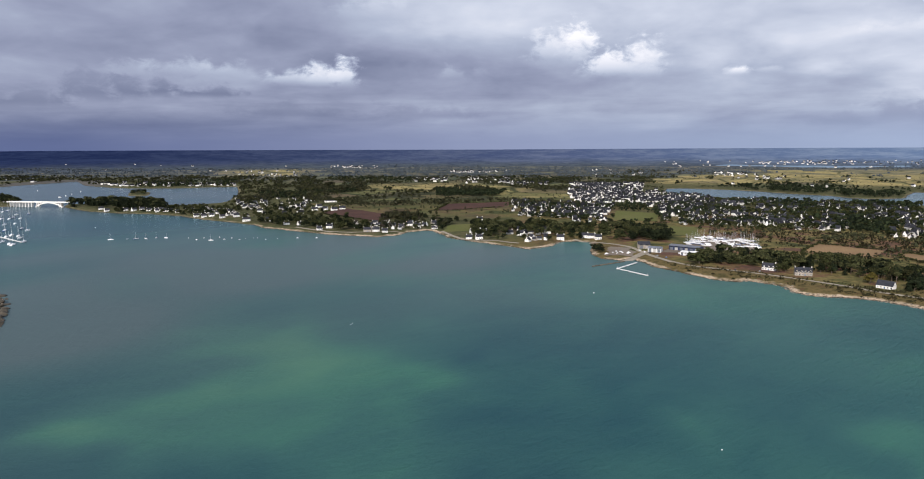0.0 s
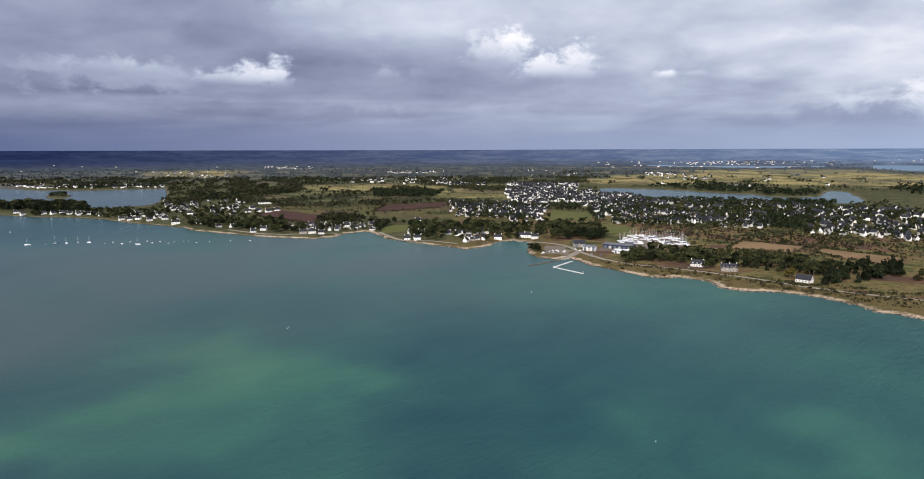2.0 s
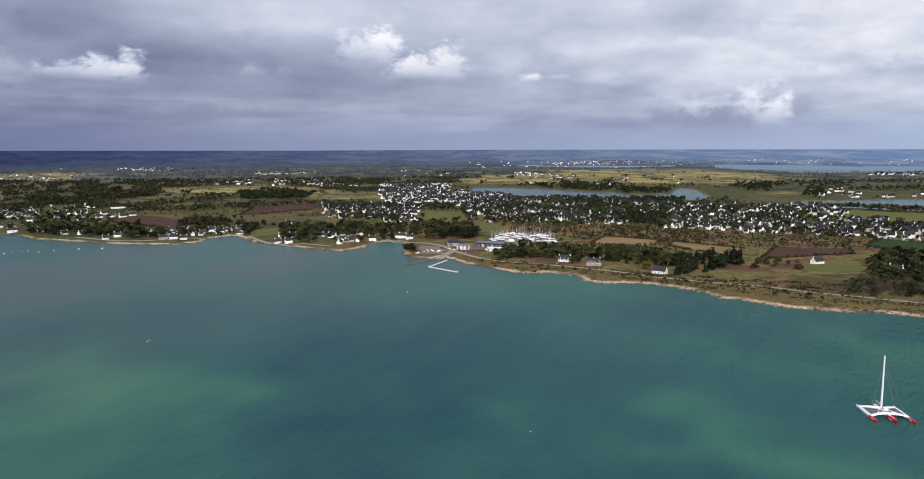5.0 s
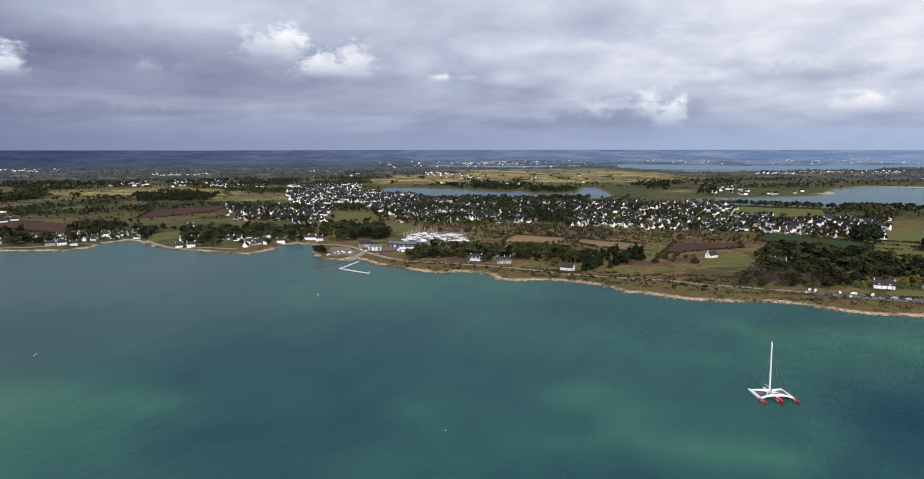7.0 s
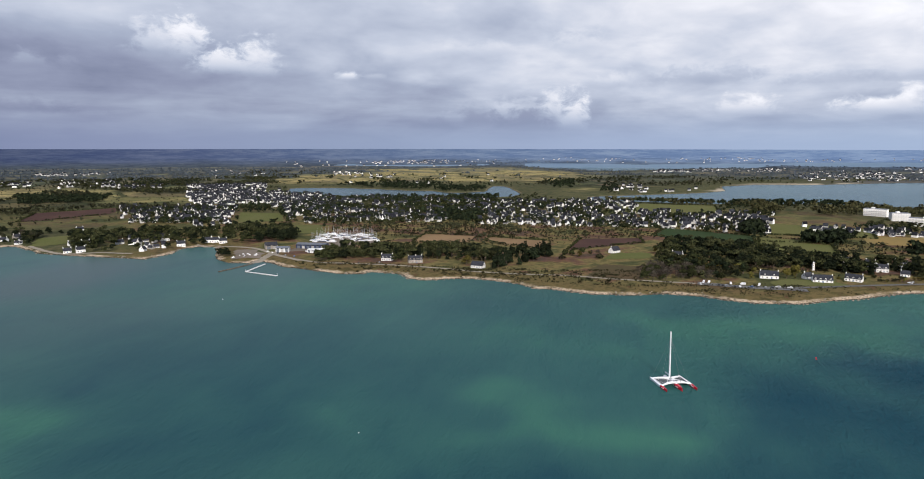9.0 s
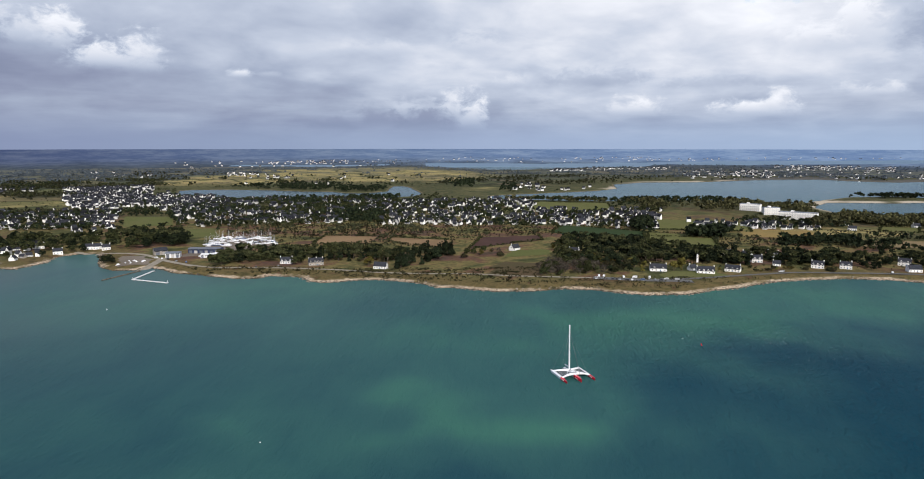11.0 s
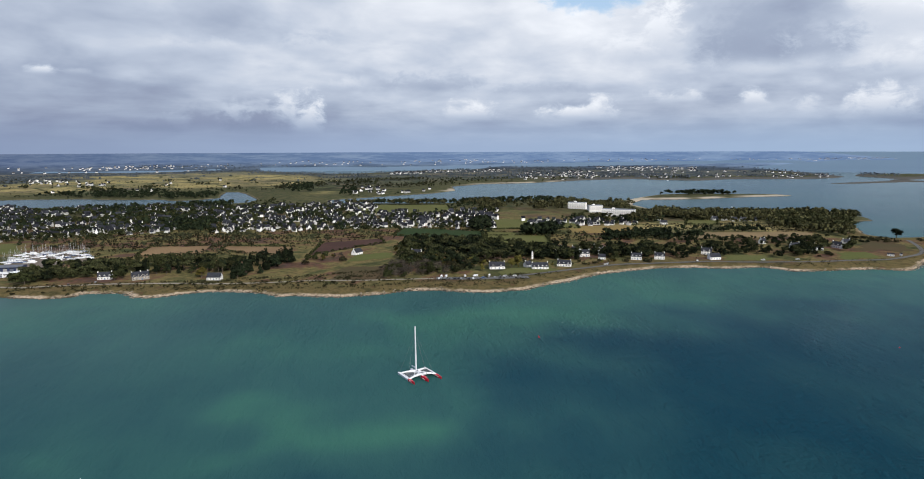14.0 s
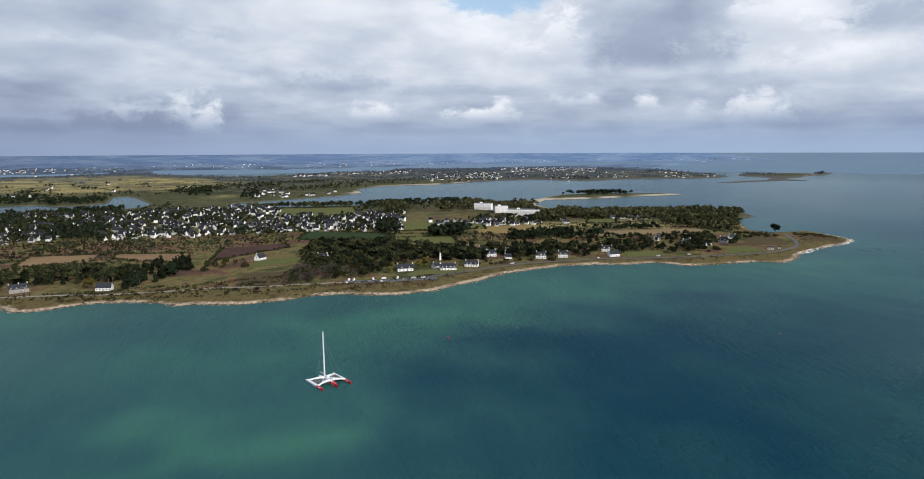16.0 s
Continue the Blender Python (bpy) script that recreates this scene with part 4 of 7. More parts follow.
def inside(rng, corners):
    (ax, ay), (bx, by), (cx, cy), (ex, ey) = corners
    u, v = rng.uniform(0, 1, 2)
    return (1 - v) * ((1 - u) * ax + u * bx) + v * ((1 - u) * ex + u * cx), (1 - v) * ((1 - u) * ay + u * by) + v * ((1 - u) * ey + u * cy)


def grove(corners, count, kinds, high, seed):
    """Single trees between four corners of the plan."""
    rng = np.random.RandomState(seed)
    for _ in range(count):
        x, y = inside(rng, corners)
        if float(land(np.array([x]), np.array([y]))[0]) > 3 and not built(x, y):
            put_tree(rng, kinds[rng.randint(len(kinds))], x, y, high * rng.uniform(0.7, 1.25))


FOOTPRINTS = []


def built(x, y, room=3.0):
    px, py = np.array([x]), np.array([y])
    return any((x - a) ** 2 + (y - b) ** 2 < (r + room) ** 2 for a, b, r in FOOTPRINTS) or any(shore_distance(f, px, py)[0] > 1 for f in FIELDS)


def woodland(name, label, patches, material, seed, size=1.0, clear=True, leaves=20, close=False):
    """Woods too far off to tell the trees apart: clumped crowns in one mesh. A patch: corners, count, height."""
    rng = np.random.RandomState(seed)
    spots = []
    for corners, count, high in patches:
        (ax, ay), (bx, by), (cx, cy), (ex, ey) = corners
        u, v = rng.uniform(0, 1, count), rng.uniform(0, 1, count)
        x = (1 - v) * ((1 - u) * ax + u * bx) + v * ((1 - u) * ex + u * cx)
        y = (1 - v) * ((1 - u) * ay + u * by) + v * ((1 - u) * ey + u * cy)
        h = high * rng.uniform(0.55, 1.25, count)
        thick = wobble(x, y, 150, seed) + 0.5 * wobble(x, y, 45, seed + 1) + 0.25 * rng.uniform(-1, 1, count) > 0.0     # trees gather in belts
        far_off = np.hypot(x, y) > 1500
        thick = np.where(far_off, (belts(x, y) + 0.25 * rng.uniform(-1, 1, count) > 0.5) & ((golden(x, y) < 0.3 + 0.25 * rng.uniform(size=count)) | (wobble(x, y, 150, 91) + 0.4 * wobble(x, y, 50, 92) > 0.7)) & (moor(x, y) < 0.35 + 0.45 * rng.uniform(size=count)), thick)
        thick |= close
        d = land(x, y)
        tufts = wobble(x, y, 24, seed + 2) + 0.5 * rng.uniform(-1, 1, count) > 0.12
        ok = (d > np.minimum(8, h)) & (tufts if high < 4 and clear else thick | (high < 4))
        if clear:
            for poly in FIELDS:
                ok &= shore_distance(poly, x, y) < 1
        for a, b, r in FOOTPRINTS:
            ok &= (x - a) ** 2 + (y - b) ** 2 > (r + 1.0) ** 2
        spots.append(np.stack([x, y, height(x, y, d), h], -1)[ok])
    spots = np.vstack(spots)
    x, y, z, h = spots.T
    s, lift = near(x, y)
    base = np.stack([x * s, y * s, z * s + lift], -1)
    n_t, n_c, n_l = len(x), leaves, 4
    lobe = np.stack([rng.uniform(-0.22, 0.22, (n_t, n_l)), rng.uniform(-0.22, 0.22, (n_t, n_l)), rng.uniform(0.33, 0.72, (n_t, n_l))], -1)
    wide_ = rng.uniform(0.2, 0.33, (n_t, n_l))
    pick = rng.randint(n_l, size=(n_t, n_c))
    rows = np.arange(n_t)[:, None]
    nrm = rng.normal(size=(n_t, n_c, 3))
    nrm /= np.linalg.norm(nrm, axis=-1, keepdims=True)
    nrm[..., 2] = np.where(nrm[..., 2] < -0.35, -0.6 * nrm[..., 2], nrm[..., 2])
    p = lobe[rows, pick] + nrm * (wide_[rows, pick] * rng.uniform(0.7, 1.05, (n_t, n_c)))[..., None] * np.array([1, 1, 0.85])
    nrm = nrm + rng.normal(size=nrm.shape) * 0.45
    nrm /= np.linalg.norm(nrm, axis=-1, keepdims=True)
    a = np.cross(nrm, rng.normal(size=nrm.shape))
    a /= np.linalg.norm(a, axis=-1, keepdims=True)
    b = np.cross(nrm, a)
    w = (0.15 * size * rng.uniform(0.6, 1.3, (n_t, n_c)))[..., None]
    quad = np.stack([p - a * w - b * w * 0.5, p + a * w * 0.3 - b * w, p + a * w + b * w * 0.4 - nrm * w * 0.4, p - a * w * 0.2 + b * w], 2)
    co = base[:, None, None, :] + quad * (h * s)[:, None, None, None]
    faces = np.arange(n_t * n_c * 4).reshape(-1, 4)
    return tagged(new(name, mesh_of(name, co.reshape(-1, 3).tolist(), faces.tolist(), material)), label, "woodland", kind="stuff")


def hedges(seed):
    """Hedge banks along the edges of the fields."""
    rng = np.random.RandomState(seed)
    patches = []
    for poly in HEDGED:
        for (ax, ay), (bx, by) in zip(poly, np.roll(poly, -1, 0)):
            if rng.uniform() < 0.2:
                continue
            l = math.hypot(bx - ax, by - ay)
            nx, ny = -(by - ay) / l * 1.6, (bx - ax) / l * 1.6
            patches.append((((ax - nx, ay - ny), (bx - nx, by - ny), (bx + nx, by + ny), (ax + nx, ay + ny)), int(l / 1.3), 2.8))
    return woodland("hedge", "dark hedge banks between the fields", patches, OAK_LEAF, seed, 1.2, clear=False)


# ---------------------------------------------------------------- houses
def gable_roof(bm, l, w, eave, rise, over=0.35, thick=0.22):
    a, b = l / 2 + over * 0.6, w / 2 + over
    drop = rise * over / (w / 2)
    prof = [(-b, eave - drop), (0, eave + rise), (b, eave - drop), (b, eave - drop + thick), (0, eave + rise + thick), (-b, eave - drop + thick)]
    n = len(prof)
    verts = [(x, y, z) for x in (-a, a) for y, z in prof]
    faces = [(5, 4, 1, 0), (4, 3, 2, 1)]
    faces += [tuple(i + n for i in reversed(f)) for f in faces]
    faces += [(i, (i + 1) % n, (i + 1) % n + n, i + n) for i in range(n)]
    return solid(bm, verts, faces)


def gable_walls(bm, l, w, eave, rise):
    a, b = l / 2, w / 2
    verts = [(x, y, z) for x in (-a, a) for y, z in ((-b, -1.5), (b, -1.5), (b, eave), (0, eave + rise), (-b, eave))]
    return solid(bm, verts, [(4, 3, 2, 1, 0), (5, 6, 7, 8, 9), (0, 1, 6, 5), (1, 2, 7, 6), (2, 3, 8, 7), (3, 4, 9, 8), (4, 0, 5, 9)])


def house(label, l=12.0, w=7.5, eave=3.4, rise=4.0, stacks=2, bays=4, dormers=0, wall=None, roof=None, wing=0.0, group="white houses near the shore", detail=True):
    """A Breton house, ridge along x, front to -y."""
    wall, roof = wall or WHITE_WALL, roof or SLATE
    root = thing("house", label, "house", group)
    part("wall", gable_walls(bmesh.new(), l, w, eave, rise), wall, root)
    part("roof", gable_roof(bmesh.new(), l, w, eave, rise), roof, root)
    for i in range(stacks):
        x = (-l / 2 + 0.45, l / 2 - 0.45, 0.6)[i]
        bm = box(bmesh.new(), x - 0.4, x + 0.4, -0.55, 0.55, eave + rise - 0.9, eave + rise + 1.3, 0.04)
        box(bm, x - 0.46, x + 0.46, -0.62, 0.62, eave + rise + 1.05, eave + rise + 1.18)
        part("chimney", bm, BRICK_STACK if wall is not WHITE_WALL or not detail else WHITE_WALL, root)
    two = eave > 4.5
    door_at = bays // 2
    for k in range(bays):
        x = -l / 2 + l * (k + 0.5) / bays
        for storey in range(2 if two else 1):
            z = 0.9 + storey * 2.7
            if k == door_at and storey == 0:
                part("door", box(bmesh.new(), x - 0.55, x + 0.55, -w / 2 - 0.05, -w / 2 + 0.1, 0, 2.15, 0.02), DOOR_BLUE, root)
                continue
            bm = box(bmesh.new(), x - 0.6, x + 0.6, -w / 2 - 0.04, -w / 2 + 0.1, z, z + 1.35)
            win = part("window", bm, GLASS_DARK, root)
            if detail:
                bm = bmesh.new()
                for a, b, c, e in ((-0.7, -0.6, -0.02, 1.4), (0.6, 0.7, -0.02, 1.4), (-0.04, 0.04, 0, 1.35), (-0.7, 0.7, 1.35, 1.45)):
                    box(bm, x + a, x + b, -w / 2 - 0.09, -w / 2 + 0.05, z + c, z + e)
                part("window_frame", bm, WHITE_WALL, win)
                part("window_sill", box(bmesh.new(), x - 0.75, x + 0.75, -w / 2 - 0.16, -w / 2 + 0.05, z - 0.12, z - 0.03), CONCRETE, win)
    for side in (-1, 1):
        x = side * l / 2
        part("window", box(bmesh.new(), min(x, x + side * 0.04) - 0.02, max(x, x + side * 0.04) + 0.02, -0.55, 0.55, eave + 0.2, eave + 1.5), GLASS_DARK, root)
    for k in range(dormers):
        x = -l / 2 + l * (k + 0.5) / dormers
        y0, z0 = -w / 2 - 0.02, eave - 0.3
        d = part("dormer", solid(bmesh.new(), [(x - 0.8, y0, z0), (x + 0.8, y0, z0), (x + 0.8, y0, z0 + 1.7), (x, y0, z0 + 2.5), (x - 0.8, y0, z0 + 1.7),
                                               (x - 0.8, -0.4, z0), (x + 0.8, -0.4, z0), (x + 0.8, -0.4, z0 + 1.7), (x, -0.4, z0 + 2.5), (x - 0.8, -0.4, z0 + 1.7)],
                                 [(0, 1, 2, 3, 4), (1, 6, 7, 2), (2, 7, 8, 3), (3, 8, 9, 4), (4, 9, 5, 0)]), wall, root)
        bm = bmesh.new()
        for sg in (-1, 1):
            solid(bm, [(x, y0 - 0.2, z0 + 2.62), (x + sg * 1.0, y0 - 0.2, z0 + 1.62), (x + sg * 1.0, -0.3, z0 + 1.62), (x, -0.3, z0 + 2.62),
                       (x, y0 - 0.2, z0 + 2.5), (x + sg * 1.0, y0 - 0.2, z0 + 1.5), (x + sg * 1.0, -0.3, z0 + 1.5), (x, -0.3, z0 + 2.5)],
                  [(0, 1, 2, 3), (7, 6, 5, 4), (0, 4, 5, 1), (1, 5, 6, 2), (2, 6, 7, 3)])
        part("dormer_roof", bm, roof, d)
        part("window", box(bmesh.new(), x - 0.45, x + 0.45, y0 - 0.05, y0 + 0.05, z0 + 0.4, z0 + 1.6), GLASS_DARK, d)
    if wing:
        bm = gable_walls(bmesh.new(), wing, w * 0.7, eave * 0.85, rise * 0.7)
        bmesh.ops.translate(bm, verts=bm.verts, vec=(l / 2 + wing / 2, 0.5, 0))
        part("wing_wall", bm, wall, root)
        bm = gable_roof(bmesh.new(), wing, w * 0.7, eave * 0.85, rise * 0.7)
        bmesh.ops.translate(bm, verts=bm.verts, vec=(l / 2 + wing / 2, 0.5, 0))
        part("wing_roof", bm, roof, root)
        part("window", box(bmesh.new(), l / 2 + wing / 2 - 0.6, l / 2 + wing / 2 + 0.6, 0.5 - w * 0.35 - 0.05, 0.5 - w * 0.35 + 0.05, 0.9, 2.1), GLASS_DARK, root)
    return root


def facing(x, y, turn_by=0.0):
    """The turn that faces a front towards the bay, plus some degrees."""
    return math.degrees(math.atan2(-x, y)) + turn_by


def settle(root, x, y, turn_by=0.0, up_by=0.0, radius=8.0, scale=1.0):
    base, s = ground_spot(x, y, up_by)
    root.matrix_basis = Matrix.Translation(base) @ pose(0, 0, 0, 0, 0, facing(x, y, turn_by)) @ Matrix.Diagonal((s * scale, s * scale, s * scale, 1))
    FOOTPRINTS.append((x, y, radius))
    return root


TOWN = []


def town_models():
    g = "houses of the town"
    return [
        house("white rendered house with slate roof and end chimneys", 11, 7.5, 3.2, 4.2, 2, 3, wall=TOWN_WALL, group=g, detail=False),
        house("white rendered house with slate roof, two storeys", 10, 8, 5.2, 4.0, 2, 3, wall=TOWN_WALL, group=g, detail=False),
        house("white bungalow with a steep slate roof", 13, 8, 2.9, 4.6, 1, 4, wall=TOWN_WALL, group=g, detail=False),
        house("white house with slate roof and a lower wing", 10, 7.5, 3.3, 4.2, 2, 3, wall=TOWN_WALL, group=g, wing=5.0, detail=False),
        house("grey stone house with slate roof", 11, 7, 3.4, 4.0, 2, 3, wall=STONE_WALL, group=g, detail=False),
        house("cream rendered house with a weathered slate roof", 9, 7, 4.6, 3.6, 1, 3, wall=TOWN_WALL, group=g, detail=False),
    ]


def town(corners, count, seed, turn_by=0.0):
    """Houses as single things, scattered in short rows between four corners of the plan."""
    rng = np.random.RandomState(seed)
    if not TOWN:
        TOWN.extend([m, False] for m in town_models())
    made = tries = 0
    while made < count and tries < count * 12:
        tries += 1
        x, y = inside(rng, corners)
        if built(x, y, 4.5) or float(land(np.array([x]), np.array([y]))[0]) < 9:
            continue
        entry = TOWN[rng.randint(len(TOWN))]
        ob = entry[0] if not entry[1] else copy_thing(entry[0], Matrix())
        entry[1] = True
        settle(ob, x, y, turn_by + rng.choice([-62, -35, -20, 0, 15, 55, 90]) + rng.uniform(-8, 8), radius=5.5, scale=rng.uniform(0.52, 0.68))
        made += 1


def far_village(name, label, patches, seed, big=1.0):
    """Distant houses in one mesh of walls and one of roofs."""
    rng = np.random.RandomState(seed)
    walls, roofs = ([], []), ([], [])
    for corners, count in patches:
        for _ in range(count):
            x, y = inside(rng, corners)
            if float(land(np.array([x]), np.array([y]))[0]) < 12:
                continue
            base, s = ground_spot(x, y, -0.3)
            l, w, h, rise = rng.uniform(8, 15) * big, rng.uniform(6.5, 9) * big, rng.uniform(3, 5.5), rng.uniform(3, 4.2)
            m = Matrix.Translation(base) @ pose(0, 0, 0, 0, 0, facing(x, y) + rng.choice([-50, -25, 0, 20, 70]) + rng.uniform(-10, 10)) @ Matrix.Diagonal((s, s, s, 1))
            a, b = l / 2, w / 2
            v = [(-a, -b, 0), (a, -b, 0), (a, b, 0), (-a, b, 0), (-a, -b, h), (a, -b, h), (a, b, h), (-a, b, h), (-a, 0, h + rise), (a, 0, h + rise)]
            k = len(walls[0])
            walls[0].extend(m @ Vector(p) for p in v)
            walls[1].extend(tuple(i + k for i in q) for q in ((0, 1, 5, 4), (1, 2, 6, 9, 5), (2, 3, 7, 6), (3, 0, 4, 8, 7)))
            o = 0.4
            v = [(-a - o, -b - o, h - 0.3), (a + o, -b - o, h - 0.3), (a + o, 0, h + rise + 0.25), (-a - o, 0, h + rise + 0.25), (a + o, b + o, h - 0.3), (-a - o, b + o, h - 0.3)]
            k = len(roofs[0])
            roofs[0].extend(m @ Vector(p) for p in v)
            roofs[1].extend(tuple(i + k for i in q) for q in ((0, 1, 2, 3), (3, 2, 4, 5)))
    root = thing(name, label, "village", kind="stuff")
    for n, (v, f), mat_ in (("walls", walls, TOWN_WALL), ("roofs", roofs, SLATE)):
        ob = new(n, mesh_of(n, v, f, mat_))
        ob.parent = root
    return root


# ---------------------------------------------------------------- boats
def loft(bm, stations, deck=True):
    """A hull along y from sections (y, half width, keel, deck height, centre x)."""
    rings = []
    for y, w, k, d, cx in stations:
        h = d - k
        prof = [(0, k), (w * 0.55, k + 0.12 * h), (w * 0.9, k + 0.4 * h), (w, k + 0.75 * h), (w * 0.94, d), (0, d + 0.06 * w)]
        full = prof + [(-a, b) for a, b in prof[-2:0:-1]]
        rings.append([bm.verts.new((cx + a, y, b)) for a, b in full])
    n = len(rings[0])
    for r, q in zip(rings, rings[1:]):
        for i in range(n):
            bm.faces.new((r[i], r[(i + 1) % n], q[(i + 1) % n], q[i]))
    bm.faces.new(rings[0][::-1])
    bm.faces.new(rings[-1])
    return bm


def hull_sections(length, half, keel, deck, cx=0.0, bow_up=0.3, y0=None, y1=None, n=14):
    out = []
    y0, y1 = -length / 2 if y0 is None else y0, length / 2 if y1 is None else y1
    for i in range(n):
        y = y0 + (y1 - y0) * i / (n - 1)
        u = (y + length / 2) / length
        w = half * max(0.05, min(1.0, 0.62 + 0.9 * u) * (1 - max(0.0, (u - 0.45) / 0.55) ** 2.4))
        out.append((y, w, keel * (1 - max(0.0, (u - 0.75) / 0.25) ** 2 * 0.85) + 0.05, deck + bow_up * max(0.0, u - 0.4) ** 1.5, cx))
    return out


def trimaran():
    root = thing("trimaran", "large white racing trimaran with red bows at anchor on the bay", "boat")
    for cx, length, half, deck in ((0.0, 21.2, 1.05, 1.75), (-8.4, 20.4, 0.66, 1.3), (8.4, 20.4, 0.66, 1.3)):
        split_y = 3.0
        body = part("main_hull" if cx == 0 else "float", loft(bmesh.new(), hull_sections(length, half, -0.45, deck, cx, y1=split_y)), HULL_WHITE, root)
        bow = part("bow", loft(bmesh.new(), hull_sections(length, half * 1.06, -0.45, deck + 0.05, cx, y0=split_y)), HULL_RED, body, "glossy red bow")
        bm = bmesh.new()
        for side in (-1, 1):
            for k in range(5):
                y = 4.6 + k * 0.62
                w = half * 0.985
                box(bm, cx + side * w - 0.06, cx + side * w + 0.06, y, y + 0.36, 0.75, 1.08)
        part("lettering", bm, HULL_WHITE, bow, "white bars of lettering")
        part("rudder", box(bmesh.new(), cx - 0.05, cx + 0.05, -length / 2 - 0.25, -length / 2 + 0.2, -1.2, deck * 0.7, 0.02), CARBON, body)
    # cross beams, swept and arched
    for name, inner, outer, thick in (("fore_beam", 2.6, 3.6, 0.72), ("aft_beam", -4.2, -8.0, 0.62)):
        for side in (-1, 1):
            bm = bmesh.new()
            rings = []
            for i in range(9):
                u = i / 8
                x, y = side * (0.7 + 7.7 * u), inner + (outer - inner) * u ** 1.4
                z = 1.85 + 0.75 * math.sin(math.pi * min(1.0, 0.25 + 0.75 * u)) - 0.6 * u
                t = thick * (1.25 - 0.35 * u)
                rings.append([bm.verts.new((x, y + a * t, z + b * t * 0.55)) for a, b in ((-1, -0.6), (1, -0.6), (1.05, 0.3), (0.5, 1), (-0.5, 1), (-1.05, 0.3))])
            for r, q in zip(rings, rings[1:]):
                for i in range(6):
                    bm.faces.new((r[i], r[(i + 1) % 6], q[(i + 1) % 6], q[i]))
            bm.faces.new(rings[0][::-1])
            bm.faces.new(rings[-1])
            bmesh.ops.recalc_face_normals(bm, faces=bm.faces)
            part(name, bm, HULL_WHITE, root)
    for side in (-1, 1):
        net = [(side * 1.1, 2.4, 1.75), (side * 7.8, 3.2, 1.5), (side * 7.8, -7.4, 1.5), (side * 1.1, -4.0, 1.75)]
        bm = bmesh.new()
        solid(bm, net + [(x, y, z - 0.05) for x, y, z in net], [(0, 1, 2, 3), (7, 6, 5, 4), (0, 4, 5, 1), (1, 5, 6, 2), (2, 6, 7, 3), (3, 7, 4, 0)])
        bmesh.ops.recalc_face_normals(bm, faces=bm.faces)
        p = part("trampoline", bm, MESH_NET, root, "grey netting between the hulls")
        bm = bmesh.new()
        for k in range(1, 6):
            u = k / 6
            rod(bm, (side * (1.1 + 6.2 * u), 2.4 + 0.8 * u, 1.78 - 0.2 * u), (side * (1.1 + 6.2 * u), -4.0 - 3.4 * u, 1.78 - 0.2 * u), 0.03, n=4)
        part("lashing", bm, HULL_WHITE, p)
        bm = bmesh.new()
        for a, b in zip(net, net[1:] + net[:1]):
            rod(bm, a, b, 0.2, n=6)
        rod(bm, (side * 0.8, -4.4, 2.1), (side * 5.2, 3.0, 2.25), 0.24, n=6)
        part("net_frame", bm, HULL_WHITE, p, "white frame tubes of the netting")
    # cabin, cockpit and helm
    bm = loft(bmesh.new(), [(-5.6, 0.95, 1.6, 2.2, 0), (-3.4, 1.1, 1.6, 2.35, 0), (-1.0, 1.15, 1.6, 2.75, 0), (1.0, 1.05, 1.6, 2.7, 0), (2.8, 0.75, 1.6, 2.3, 0), (4.2, 0.3, 1.6, 1.95, 0)])
    cabin = part("cabin", bm, HULL_WHITE, root)
    part("window", box(bmesh.new(), -0.85, 0.85, 0.9, 1.6, 2.55, 2.74, 0.05), CARBON, cabin)
    part("cockpit", box(bmesh.new(), -0.8, 0.8, -5.0, -2.2, 2.2, 2.45, 0.05), CARBON, root)
    for side in (-1, 1):
        bm = bmesh.new()
        for i in range(12):
            a, b = math.tau * i / 12, math.tau * (i + 1) / 12
            rod(bm, (side * 1.5 + 0.45 * math.cos(a), -5.6, 2.75 + 0.45 * math.sin(a)), (side * 1.5 + 0.45 * math.cos(b), -5.6, 2.75 + 0.45 * math.sin(b)), 0.03, n=4)
        rod(bm, (side * 1.5, -5.6, 1.9), (side * 1.5, -5.6, 2.75), 0.06)
        part("helm_wheel", bm, CARBON, root)
        bm = rod(bmesh.new(), (side * 1.7, -3.6, 1.9), (side * 1.7, -3.6, 3.3), 0.05)
        part("stanchion", bm, HULL_WHITE, root)
    # wing mast with its rake, boom and standing rigging
    foot, top = Vector((0, -4.6, 2.4)), Vector((0, -5.2, 28.0))
    bm = bmesh.new()
    rings = []
    for i in range(10):
        u = i / 9
        c = foot.lerp(top, u)
        a, b = 0.42 * (1.1 - 0.35 * u), 0.62 * (1.1 - 0.4 * u)
        rings.append([bm.verts.new((c.x + a * math.cos(q), c.y + b * math.sin(q), c.z)) for q in (math.tau * k / 10 for k in range(10))])
    for r, q in zip(rings, rings[1:]):
        for i in range(10):
            bm.faces.new((r[i], r[(i + 1) % 10], q[(i + 1) % 10], q[i]))
    bm.faces.new(rings[0][::-1])
    bm.faces.new(rings[-1])
    mast = part("mast", bm, HULL_WHITE, root, "tall white wing mast")
    for u in (0.35, 0.62):
        c = foot.lerp(top, u)
        part("spreader", rod(bmesh.new(), (-0.9, c.y, c.z), (0.9, c.y, c.z), 0.04), HULL_WHITE, mast)
    boom = part("boom", box(bmesh.new(), -0.16, 0.16, -10.2, -4.8, 3.3, 3.7, 0.08), HULL_WHITE, root)
